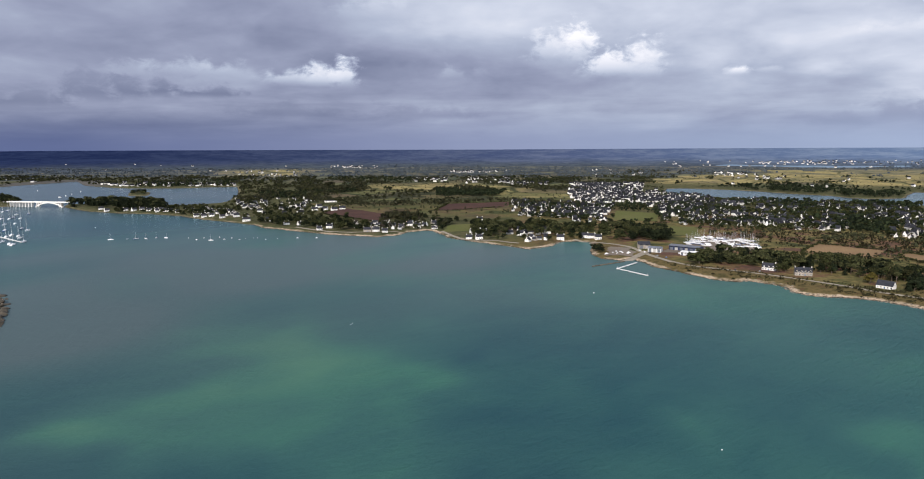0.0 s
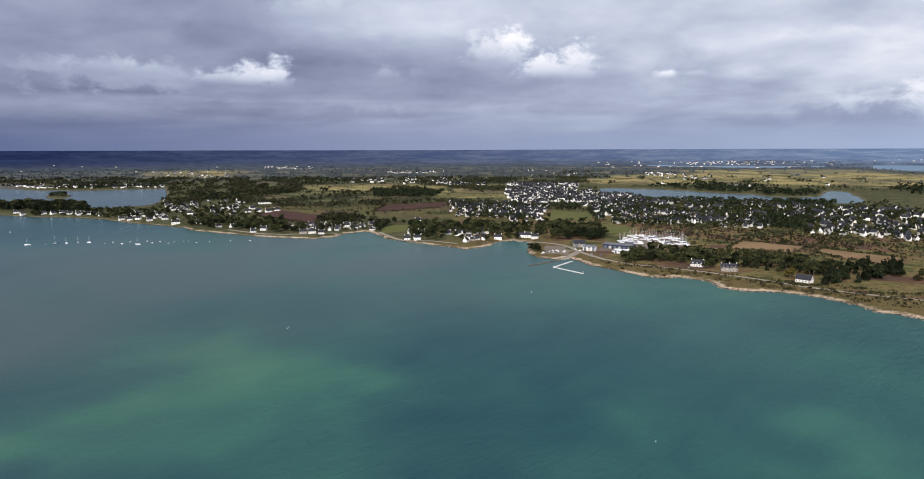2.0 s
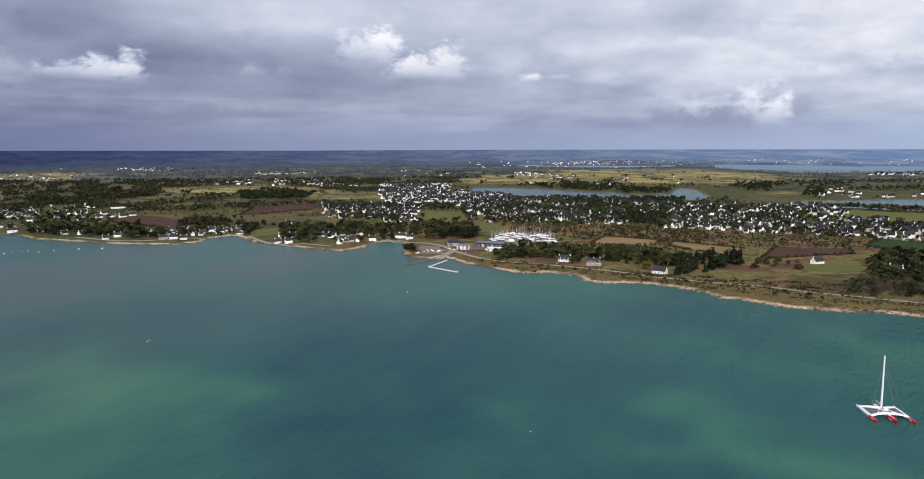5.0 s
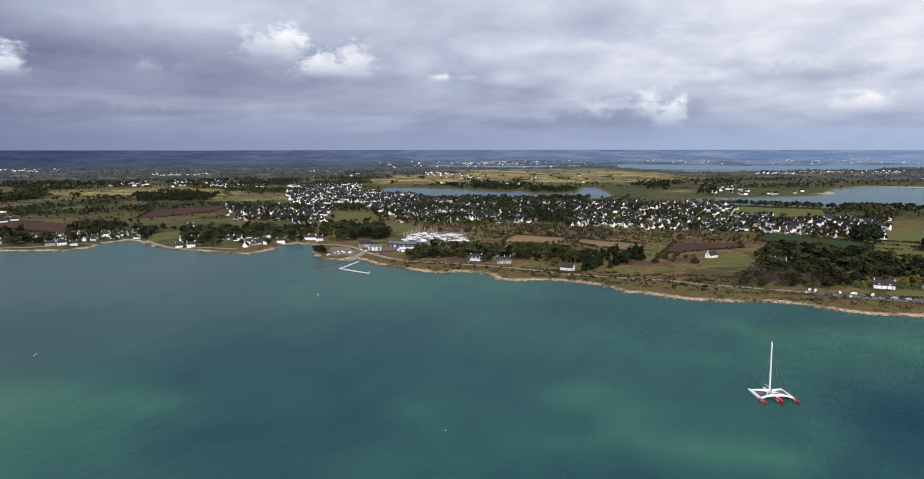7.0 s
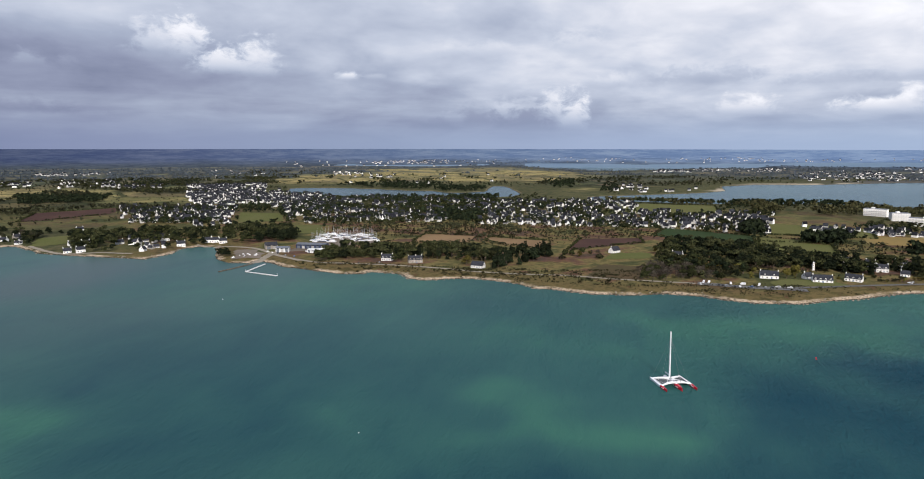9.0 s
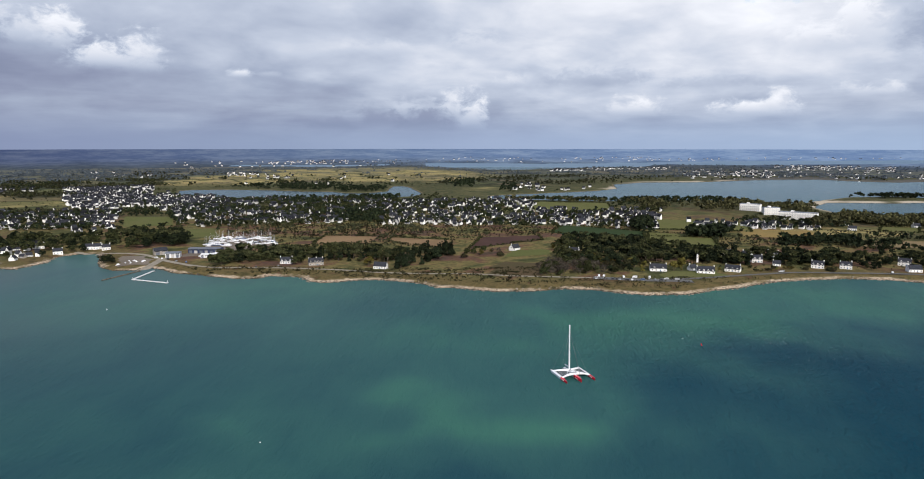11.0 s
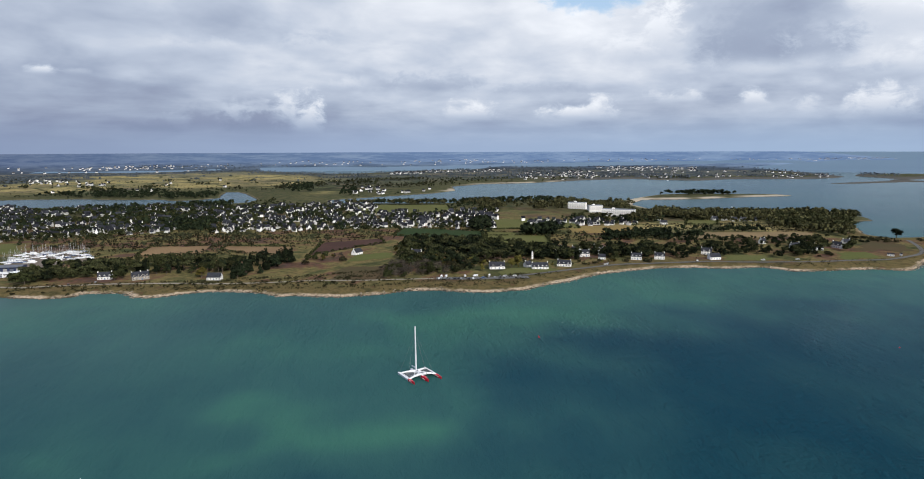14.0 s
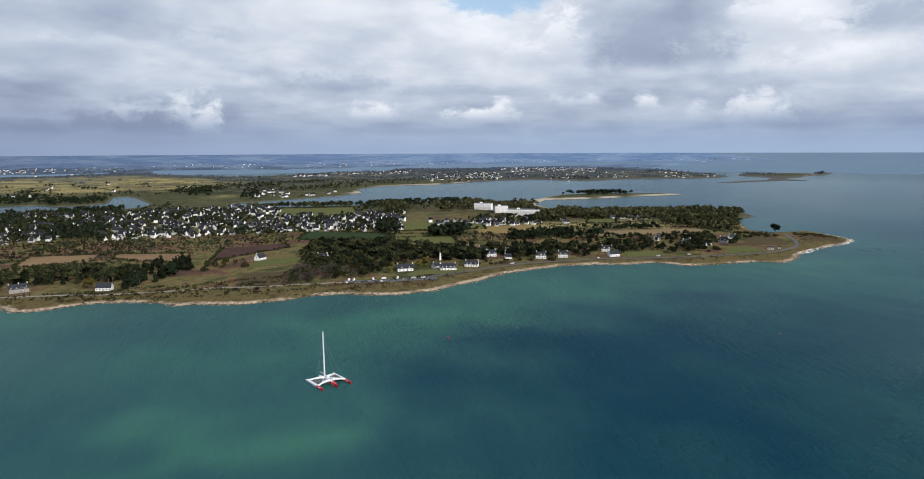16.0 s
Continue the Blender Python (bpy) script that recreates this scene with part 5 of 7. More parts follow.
    part("sail_cover", loft(bmesh.new(), [(-10, 0.2, 3.6, 3.9, 0), (-7.5, 0.26, 3.6, 4.05, 0), (-5.2, 0.3, 3.6, 4.2, 0)]), HULL_WHITE, boom)
    hound = foot.lerp(top, 0.86)
    for end in ((0, 9.8, 2.0), (-8.3, -8.6, 1.5), (8.3, -8.6, 1.5), (-8.2, 1.2, 1.6), (8.2, 1.2, 1.6), (0, -9.8, 2.0)):
        part("stay", rod(bmesh.new(), end, hound if end[1] > -9 else top, 0.035, n=4), WIRE, root)
    part("bowsprit", rod(bmesh.new(), (0, 9.4, 1.9), (0, 12.2, 2.1), 0.09, 0.06), CARBON, root)
    part("furled_sail", rod(bmesh.new(), Vector((0, 9.5, 2.2)), hound.lerp(Vector((0, 9.5, 2.2)), 0.08), 0.07, 0.04), MESH_NET, root)
    return root


def sailboat(label, length=9.5, mast_up=12.0, hull=None, group="moored sailing boats"):
    root = thing("sailboat", label, "boat", group)
    body = part("hull", loft(bmesh.new(), hull_sections(length, length * 0.16, -0.5, 1.0, bow_up=0.5, n=9)), hull or HULL_WHITE, root)
    part("deck", loft(bmesh.new(), [(y, w * 0.93, 0.95, d + 0.05, 0) for y, w, k, d, c in hull_sections(length * 0.96, length * 0.16, 0, 1.0, bow_up=0.5, n=7)]), HULL_WHITE, body)
    c = part("cabin", loft(bmesh.new(), [(-length * 0.18, 0.8, 1.0, 1.5, 0), (length * 0.05, 0.85, 1.0, 1.55, 0), (length * 0.25, 0.35, 1.0, 1.3, 0)]), HULL_WHITE, root)
    part("window", box(bmesh.new(), -0.87, 0.87, -length * 0.1, length * 0.05, 1.2, 1.38), GLASS_DARK, c)
    if mast_up:
        m = part("mast", rod(bmesh.new(), (0, 0.6, 1.4), (0, 0.5, mast_up), 0.11, 0.08, 6), ALLOY, root)
        part("spreader", rod(bmesh.new(), (-0.8, 0.55, mast_up * 0.6), (0.8, 0.55, mast_up * 0.6), 0.04, n=4), ALLOY, m)
        part("boom", rod(bmesh.new(), (0, 0.5, 2.3), (0, -length * 0.38, 2.35), 0.16, 0.14), DOOR_BLUE if hull is None else MESH_NET, root)
        bm = rod(bmesh.new(), (0, length * 0.48, 1.3), (0, 0.5, mast_up * 0.97), 0.035, n=4)
        rod(bm, (0, -length * 0.48, 1.2), (0, 0.5, mast_up), 0.03, n=4)
        part("rigging", bm, WIRE, root)
    return root


def motorboat(label, group="small motor boats"):
    root = thing("motorboat", label, "boat", group)
    part("hull", loft(bmesh.new(), hull_sections(6.5, 1.2, -0.3, 0.8, bow_up=0.4, n=8)), HULL_WHITE, root)
    c = part("cabin", box(bmesh.new(), -0.8, 0.8, -0.8, 1.2, 0.8, 1.9, 0.15), HULL_WHITE, root)
    part("windscreen", box(bmesh.new(), -0.72, 0.72, 1.1, 1.3, 1.2, 1.75, 0.03), GLASS_DARK, c)
    part("engine", box(bmesh.new(), -0.25, 0.25, -3.7, -3.1, 0.1, 1.2, 0.06), CARBON, root)
    return root


def buoy(label, material, size=0.6):
    root = thing("buoy", label, "buoy", "mooring buoys")
    bm = bmesh.new()
    bmesh.ops.create_uvsphere(bm, u_segments=10, v_segments=6, radius=size, matrix=Matrix.Translation((0, 0, size * 0.35)))
    part("float", bm, material, root)
    part("pin", rod(bmesh.new(), (0, 0, size), (0, 0, size * 2.2), 0.06), CARBON, root)
    return root


def on_water(root, x, y, turn_by=0.0, scale=1.0):
    base, s = spot(x, y, 0.0)
    root.matrix_basis = Matrix.Translation(base) @ pose(0, 0, 0, 0, 0, turn_by) @ Matrix.Diagonal((scale * s, scale * s, scale * s, 1))
    return root


USED = set()


def again(src):
    """The model itself the first time, then copies."""
    if src.name in USED:
        return copy_thing(src, Matrix())
    USED.add(src.name)
    return src


# ---------------------------------------------------------------- vehicles
def wheels(root, track, base, r):
    for x in (-track, track):
        for y in (-base, base):
            w = part("wheel", rod(bmesh.new(), (x - 0.1, y, r), (x + 0.1, y, r), r, n=10), TYRE, root)
            part("rim", rod(bmesh.new(), (x - 0.115, y, r), (x + 0.115, y, r), r * 0.55, n=8), ALLOY, w)


def car(paint, label):
    root = thing("car", label, "car", "parked cars on the shore road")
    prof = [(-2.1, 0.35), (2.1, 0.35), (2.15, 0.75), (1.2, 0.98), (0.55, 1.45), (-1.2, 1.48), (-1.95, 1.0), (-2.15, 0.8)]
    bm = bmesh.new()
    l, r = [bm.verts.new((-0.85, y, z)) for y, z in prof], [bm.verts.new((0.85, y, z)) for y, z in prof]
    bm.faces.new(l)
    bm.faces.new(r[::-1])
    for i in range(8):
        bm.faces.new((l[i], r[i], r[(i + 1) % 8], l[(i + 1) % 8])[::-1])
    bmesh.ops.recalc_face_normals(bm, faces=bm.faces)
    body = part("body", bm, paint, root)
    part("windscreen", solid(bmesh.new(), [(-0.7, 1.17, 1.02), (0.7, 1.17, 1.02), (0.66, 0.6, 1.44), (-0.66, 0.6, 1.44)], [(0, 1, 2, 3)]), GLASS_DARK, body)
    for x in (-0.86, 0.86):
        part("side_window", box(bmesh.new(), x - 0.01, x + 0.01, -1.5, 0.6, 1.03, 1.38), GLASS_DARK, body)
        part("headlight", box(bmesh.new(), x * 0.75 - 0.15, x * 0.75 + 0.15, 2.1, 2.16, 0.62, 0.76), HULL_WHITE, body)
    wheels(root, 0.78, 1.3, 0.32)
    return root


def camper(label):
    root = thing("camper_van", label, "camper van", "parked camper vans on the shore road")
    body = part("body", box(bmesh.new(), -1.1, 1.1, -3.3, 1.9, 0.5, 2.9, 0.15), HULL_WHITE, root)
    part("cab", solid(bmesh.new(), [(x, y, z) for x in (-1.0, 1.0) for y, z in ((1.8, 0.45), (3.4, 0.45), (3.4, 1.1), (2.6, 2.0), (1.8, 2.2))],
                      [(4, 3, 2, 1, 0), (5, 6, 7, 8, 9), (0, 1, 6, 5), (1, 2, 7, 6), (2, 3, 8, 7), (3, 4, 9, 8), (4, 0, 5, 9)]), HULL_WHITE, root)
    part("windscreen", solid(bmesh.new(), [(-0.85, 3.3, 1.22), (0.85, 3.3, 1.22), (0.85, 2.68, 1.96), (-0.85, 2.68, 1.96)], [(0, 1, 2, 3)]), GLASS_DARK, root)
    for x in (-1.11, 1.11):
        part("side_window", box(bmesh.new(), x - 0.01, x + 0.01, -2.2, -0.9, 1.6, 2.2), GLASS_DARK, body)
    wheels(root, 0.95, 2.1, 0.36)
    return root


# ---------------------------------------------------------------- larger buildings and works
def hotel_block(l, w, storeys, label, bays):
    root = thing("hotel_building", label, "building", "white hotel by the back beach")
    h = storeys * 3.0 + 0.6
    part("wall", box(bmesh.new(), -l / 2, l / 2, -w / 2, w / 2, -2, h), WHITE_WALL, root)
    part("roof", box(bmesh.new(), -l / 2 - 0.3, l / 2 + 0.3, -w / 2 - 0.3, w / 2 + 0.3, h, h + 0.5, 0.05), SHED_ROOF, root)
    part("lift_housing", box(bmesh.new(), -l * 0.2, -l * 0.2 + 5, -2, 3, h + 0.5, h + 2.6), WHITE_WALL, root)
    for s in range(storeys):
        z = 0.3 + 3.0 * s
        if s:
            part("balcony", box(bmesh.new(), -l / 2 + 0.5, l / 2 - 0.5, -w / 2 - 1.4, -w / 2, z - 0.2, z), WHITE_WALL, root)
            part("parapet", box(bmesh.new(), -l / 2 + 0.5, l / 2 - 0.5, -w / 2 - 1.42, -w / 2 - 1.3, z, z + 0.95), WHITE_WALL, root)
    me = None
    for s in range(storeys):
        for k in range(bays):
            if me is None:
                win = part("window", box(bmesh.new(), -l / bays * 0.2, l / bays * 0.2, -0.05, 0.05, 0, 1.4), BALCONY, root)
                me = win.data
            else:
                win = new("window", me)
                win.parent = root
            win.location = (-l / 2 + l * (k + 0.5) / bays, -w / 2 - 0.02, 0.5 + 3.0 * s)
    return root


def tower(label):
    """A slim white tower with a lantern stage and a pointed cap."""
    root = thing("tower", label, "tower")
    bm = bmesh.new()
    bmesh.ops.create_cone(bm, cap_ends=True, segments=16, radius1=2.0, radius2=1.55, depth=12, matrix=Matrix.Translation((0, 0, 6)))
    part("shaft", bm, WHITE_WALL, root)
    part("gallery", rod(bmesh.new(), (0, 0, 11.9), (0, 0, 12.4), 2.0, n=16), CONCRETE, root)
    part("lantern", rod(bmesh.new(), (0, 0, 12.4), (0, 0, 14.2), 1.15, n=12), WHITE_WALL, root)
    part("cap", rod(bmesh.new(), (0, 0, 14.2), (0, 0, 15.8), 1.35, 0.1, n=12), SLATE, root)
    for z in (4, 8):
        part("window", box(bmesh.new(), -0.35, 0.35, -2.0, -1.6, z, z + 1.1), GLASS_DARK, root)
    return root


def shed(l, w, h, label, wall, roof, doors=3, pitch=1.2):
    root = thing("boat_shed", label, "shed", "buildings of the boatyard")
    part("wall", gable_walls(bmesh.new(), l, w, h, pitch), wall, root)
    part("roof", gable_roof(bmesh.new(), l, w, h, pitch, 0.5, 0.25), roof, root)
    for k in range(doors):
        x = -l / 2 + l * (k + 0.5) / doors
        part("door", box(bmesh.new(), x - l / doors * 0.3, x + l / doors * 0.3, -w / 2 - 0.06, -w / 2 + 0.1, 0, h * 0.7), CONCRETE if k % 2 else SHED_ROOF, root)
        part("window", box(bmesh.new(), x - l / doors * 0.35, x + l / doors * 0.35, -w / 2 - 0.08, -w / 2 + 0.1, h * 0.76, h * 0.92), GLASS_DARK, root)
    return root


def bridge(ax, ay, bx, by):
    """A white road bridge: one wide arch, a row of piers and a parapet."""
    a, b = Vector((ax, ay)), Vector((bx, by))
    l = (b - a).length
    root = thing("bridge", "white concrete road bridge with one wide arch over the estuary", "bridge")
    root.matrix_basis = Matrix.Translation((ax, ay, 0)) @ pose(0, 0, 0, 0, 0, math.degrees(math.atan2(by - ay, bx - ax)))
    part("deck", box(bmesh.new(), -30, l + 12, -4, 4, 10.2, 11.4, 0.1), WHITE_WALL, root)
    for y in (-4, 3.7):
        part("parapet", box(bmesh.new(), -30, l + 12, y, y + 0.3, 11.4, 12.4), WHITE_WALL, root)
    x0, x1 = l * 0.38, l * 0.97
    bm = bmesh.new()
    rings = []
    for i in range(17):
        u = i / 16
        x, z = x0 + (x1 - x0) * u, -0.5 + 10.2 * math.sin(math.pi * u) ** 0.75
        t = 1.2 + 1.0 * abs(2 * u - 1)
        rings.append([bm.verts.new(p) for p in ((x, -3.2, z - t * 0.5), (x, 3.2, z - t * 0.5), (x, 3.2, min(z + t, 10.2)), (x, -3.2, min(z + t, 10.2)))])
    for r, q in zip(rings, rings[1:]):
        for i in range(4):
            bm.faces.new((r[i], r[(i + 1) % 4], q[(i + 1) % 4], q[i]))
    bm.faces.new(rings[0][::-1])
    bm.faces.new(rings[-1])
    bmesh.ops.recalc_face_normals(bm, faces=bm.faces)
    part("arch", bm, WHITE_WALL, root)
    for x in [-22, -14, -6, 2, 10, 18, 26, 34] + [x0 + 3, x0 + 8, x1 - 8, x1 - 3]:
        part("pier", box(bmesh.new(), x - 0.6, x + 0.6, -3.2, 3.2, -3, 10.3), WHITE_WALL, root)
    return root


def pontoon(line, wide_, label):
    """Floating walkway in straight legs, with floats and posts."""
    root = thing("pontoon", label, "jetty")
    for (ax, ay), (bx, by) in zip(line, line[1:]):
        a, b = Vector((ax, ay, 0)), Vector((bx, by, 0))
        d = (b - a).normalized()
        count = max(2, int((b - a).length / 10))
        for k in range(count):
            p, q = a.lerp(b, k / count), a.lerp(b, (k + 1) / count) - d * 0.25
            c, l = (p + q) / 2, (q - p).length
            bm = box(bmesh.new(), -l / 2, l / 2, -wide_ / 2, wide_ / 2, 0.35, 0.7, 0.04)
            m = Matrix.Translation(c) @ pose(0, 0, 0, 0, 0, math.degrees(math.atan2(d.y, d.x)))
            bm.transform(m)
            seg = part("walkway", bm, PONTOON, root)
            bm = box(bmesh.new(), -l / 2 + 0.8, -l / 2 + 2.6, -wide_ / 2 + 0.1, wide_ / 2 - 0.1, -0.3, 0.35)
            box(bm, l / 2 - 2.6, l / 2 - 0.8, -wide_ / 2 + 0.1, wide_ / 2 - 0.1, -0.3, 0.35)
            bm.transform(m)
            part("float", bm, CONCRETE, seg)
        part("pile", rod(bmesh.new(), (bx, by, -5), (bx, by, 2.6), 0.22, n=8), ALLOY, root)
    return root


def groyne(line, wide_, label):
    """A low rough stone bank running out into the water."""
    root = thing("groyne", label, "groyne", kind="structure")
    rng = np.random.RandomState(77)
    for (ax, ay), (bx, by) in zip(line, line[1:]):
        n = max(2, int(math.hypot(bx - ax, by - ay) / 2.2))
        for k in range(n):
            u = (k + 0.5) / n
            r = wide_ * rng.uniform(0.5, 0.75)
            bm = bmesh.new()
            bmesh.ops.create_icosphere(bm, subdivisions=1, radius=1.0)
            for v in bm.verts:
                v.co = Vector((v.co.x * r * 1.2, v.co.y * r, v.co.z * 1.1)) * rng.uniform(0.85, 1.15)
            bmesh.ops.translate(bm, verts=bm.verts, vec=(ax + (bx - ax) * u + rng.uniform(-0.3, 0.3), ay + (by - ay) * u + rng.uniform(-0.3, 0.3), 0.1))
            part("stone", bm, ROCK_DARK, root)
    return root


def boulders(name, label, line, count, spread, size, material, seed):
    """Loose rocks strewn along a stretch of shore."""
    rng = np.random.RandomState(seed)
    pts = np.array(line, float)
    seg = np.hypot(*np.diff(pts, axis=0).T)
    verts, faces = [], []
    for _ in range(count):
        u = rng.uniform(0, seg.sum())
        i = int(np.searchsorted(np.cumsum(seg), u))
        i = min(i, len(seg) - 1)
        w = (u - (np.cumsum(seg)[i] - seg[i])) / seg[i]
        x, y = pts[i] * (1 - w) + pts[i + 1] * w + rng.normal(size=2) * spread
        d = float(land(np.array([x]), np.array([y]))[0])
        if d < -3 or d > 13:
            continue
        r = size * rng.uniform(0.35, 1.0) ** 1.5 * 1.4
        base, s = ground_spot(x, y, r * 0.1)
        bm = bmesh.new()
        bmesh.ops.create_icosphere(bm, subdivisions=1, radius=r)
        k = len(verts)
        sx, sy, sz = rng.uniform(0.8, 1.5), rng.uniform(0.7, 1.2), rng.uniform(0.35, 0.7)
        verts += [(base.x + v.co.x * sx * rng.uniform(0.8, 1.2), base.y + v.co.y * sy * rng.uniform(0.8, 1.2), max(base.z, 0) + v.co.z * sz * rng.uniform(0.75, 1.2)) for v in bm.verts]
        faces += [tuple(v.index + k for v in f.verts) for f in bm.faces]
        bm.free()
    return tagged(new(name, mesh_of(name, verts, faces, material)), label, "rocks", kind="stuff")


# ---------------------------------------------------------------- roads, paths and yards
SHORE_ROAD = [(458, 428), (478, 410), (466, 417), (488, 399), (512, 383), (544, 371), (573, 363), (604, 353), (640, 338), (680, 310), (714, 277), (741, 244), (755, 228), (782, 189), (823, 153), (849, 128), (892, 112), (940, 102), (991, 111), (1054, 131)]
ribbon("shore_road", SHORE_ROAD, 5.0, ROAD, "narrow grey asphalt road along the shore", "road")
COAST_PATH = [(154, 746), (177, 699), (204, 676), (232, 656), (252, 638), (282, 605), (305, 576), (342, 539), (370, 518), (397, 485), (413, 469), (429, 456), (455, 432)]
ribbon("coast_path", COAST_PATH, 4.5, TRACK, "pale sandy path through coastal heath", "path")
ribbon("car_park", [(457, 432), (468, 419), (486, 398), (520, 368)], 11.0, ROAD, "grey asphalt parking strip beside the shore road", "car park", 0.45)
ribbon("quay_path", [(-348, 1013), (-278, 965), (-222, 954), (-172, 968)], 5.0, TRACK, "pale path along the village sea wall", "path")
ribbon("quay_path", [(-113, 980), (-88, 923), (-62, 892), (-29, 877), (2, 852)], 5.0, TRACK, "pale path along the village sea wall", "path")
YARD_ROAD = [(76, 901), (102, 867), (133, 820), (146, 774), (159, 735), (165, 716)]
ribbon("yard_road", YARD_ROAD, 6.0, TRACK, "pale track round the boatyard cove", "road")
ribbon("slipway", [(152, 782), (139, 765), (127, 750), (110, 727)], 9.0, TRACK, "worn concrete slipway running down into the water", "slipway", 0.5)

# fields
drape("field", ((322, 777), (380, 738), (416, 787), (364, 835)), F_TAN, "tan stubble field with a hedge round it", "field", ragged=4.0)
drape("field", ((410, 748), (434, 652), (481, 706), (432, 772)), F_TAN, "tan stubble field behind the pine wood", "field", ragged=4.0)
drape("field", ((462, 640), (579, 638), (603, 673), (531, 706)), F_BROWN, "purple-brown ploughed field", "field", ragged=4.0)
drape("field", ((461, 568), (514, 546), (536, 576), (495, 601)), F_LAWN, "bright green meadow below a farmhouse", "field", ragged=4.0)
drape("field", ((637, 686), (670, 545), (744, 611), (710, 736)), F_DEEP, "dark green field of winter crop", "field", ragged=4.0)
drape("field", ((772, 622), (822, 572), (934, 652), (862, 692)), F_GREEN, "green meadow behind the houses", "field", ragged=4.0)
drape("field", ((689, 556), (701, 506), (775, 561), (742, 602)), F_GREEN, "green meadow with hedges", "field", ragged=4.0)
drape("heath", ((379, 497), (429, 463), (472, 519), (433, 546)), F_HEATH, "reddish heath above the shore", "heath", ragged=11.0)
drape("field", ((-360, 1196), (-226, 1058), (-230, 1178), (-358, 1315)), F_BROWN, "ploughed brown field above the village", "field", ragged=4.0)
drape("field", ((-157, 1239), (-32, 1311), (3, 1454), (-145, 1389)), F_BROWN, "ploughed brown field inland", "field", ragged=4.0)
drape("field", ((-112, 968), (-68, 966), (-72, 1049), (-112, 1041)), F_LAWN, "green lawn by the shore", "field", ragged=4.0)
drape("field", ((158, 1112), (224, 1087), (246, 1210), (182, 1249)), F_LAWN, "green playing field in the town", "field", ragged=4.0)
drape("field", ((203, 934), (244, 902), (263, 1005), (229, 1022)), F_LAWN, "green meadow beside the boatyard", "field", ragged=4.0)
drape("field", ((773, 618), (867, 522), (970, 596), (877, 701)), F_GREEN, "green meadow below the hotel", "field", ragged=4.0)
drape("field", ((659, 531), (715, 472), (772, 519), (712, 584)), F_GREEN, "green meadow between woods", "field", ragged=4.0)
drape("field", ((813, 508), (880, 433), (948, 481), (890, 551)), F_GOLD, "dry golden grassland", "field", ragged=4.0)
drape("field", ((854, 368), (995, 225), (1055, 253), (917, 388)), F_REED, "tawny reed bed behind the houses", "field", ragged=4.0)
drape("field", ((508, 394), (569, 367), (589, 388), (534, 410)), F_LAWN, "mown lawn before the white house", "field", ragged=4.0)
drape("field", ((737, 260), (773, 220), (803, 235), (776, 268)), F_LAWN, "mown lawn before the houses", "field", ragged=4.0)
drape("field", ((823, 158), (862, 132), (898, 149), (866, 177)), F_LAWN, "green lawn on the point", "field", ragged=4.0)
drape("heath", ((905, 164), (938, 117), (1033, 137), (1012, 172)), F_HEATH, "dark brown heath on the point", "heath", ragged=11.0)
drape("heath", ((986, 101), (1039, 60), (1085, 82), (1051, 109)), F_HEATH, "dark heath on the rocky point", "heath", ragged=11.0)
drape("field", ((1031, 427), (1059, 386), (1123, 410), (1102, 453)), F_GREEN, "green clearing before the pines", "field", ragged=4.0)
drape("field", ((164, 1130), (225, 1090), (248, 1209), (183, 1254)), F_LAWN, "green playing field in the town", "field", ragged=4.0)
drape("field", ((769, 960), (937, 841), (1073, 980), (940, 1122)), F_GREEN, "dark green field behind the town", "field", ragged=4.0)
drape("yard", ((100, 763), (134, 762), (136, 803), (113, 825)), F_YARD, "gravel yard on the small spit", "yard", ragged=3.0)
drape("yard", ((161, 779), (204, 776), (286, 793), (275, 911)), F_YARD, "gravel hardstanding of the boatyard", "yard", ragged=0.8)

# ---------------------------------------------------------------- houses near the shore
settle(house("white house with slate roof, two chimneys and dormers", 15, 8, 3.6, 4.6, 2, 5, 3), 249.8, 676.0, -8, radius=9, scale=0.84)
settle(house("grey stone manor with slate roof and dormers", 18, 8, 4.6, 4.6, 3, 6, 4, wall=STONE_WALL), 271.4, 649.1, 10, radius=9, scale=0.84)
settle(house("long white house with a plain slate roof", 16, 8, 3.4, 4.6, 0, 5), 317.0, 591.6, -22, radius=9, scale=0.84)
settle(house("white farmhouse gable with a long slate roof", 15, 8.5, 3.6, 5, 1, 3), 499.4, 599.1, 52, radius=9, scale=0.84)
settle(house("white villa among dark trees", 14, 8, 5.2, 4.4, 2, 4, 2), 534.8, 536.4, -20, radius=9, scale=0.84)
settle(house("cream house with a grey roof in a walled garden", 19, 8.5, 3.6, 4.8, 2, 4, 2), 533.7, 418.3, 8, radius=9, scale=0.84)
settle(house("low white house with four dormer gables", 20, 8.5, 3.2, 4.8, 2, 5, 4), 564.7, 386.2, 12, radius=9, scale=0.84)
settle(house("white cottage with a slate roof", 9, 7, 3, 4.2, 1, 2), 564.9, 401.6, 40, radius=9, scale=0.84)
settle(house("white house with slate roof and veranda", 17, 8.5, 3.4, 4.4, 2, 5, 3), 596.5, 376.8, -10, radius=9, scale=0.84)
settle(house("white villa with slate roof", 12, 8, 5.0, 4.2, 2, 4, 2), 666.7, 431.3, 12, radius=9, scale=0.84)
settle(house("white villa with steep slate roof", 13, 8.5, 4.6, 4.6, 2, 4, 2), 673.6, 409.8, -40, radius=9, scale=0.84)
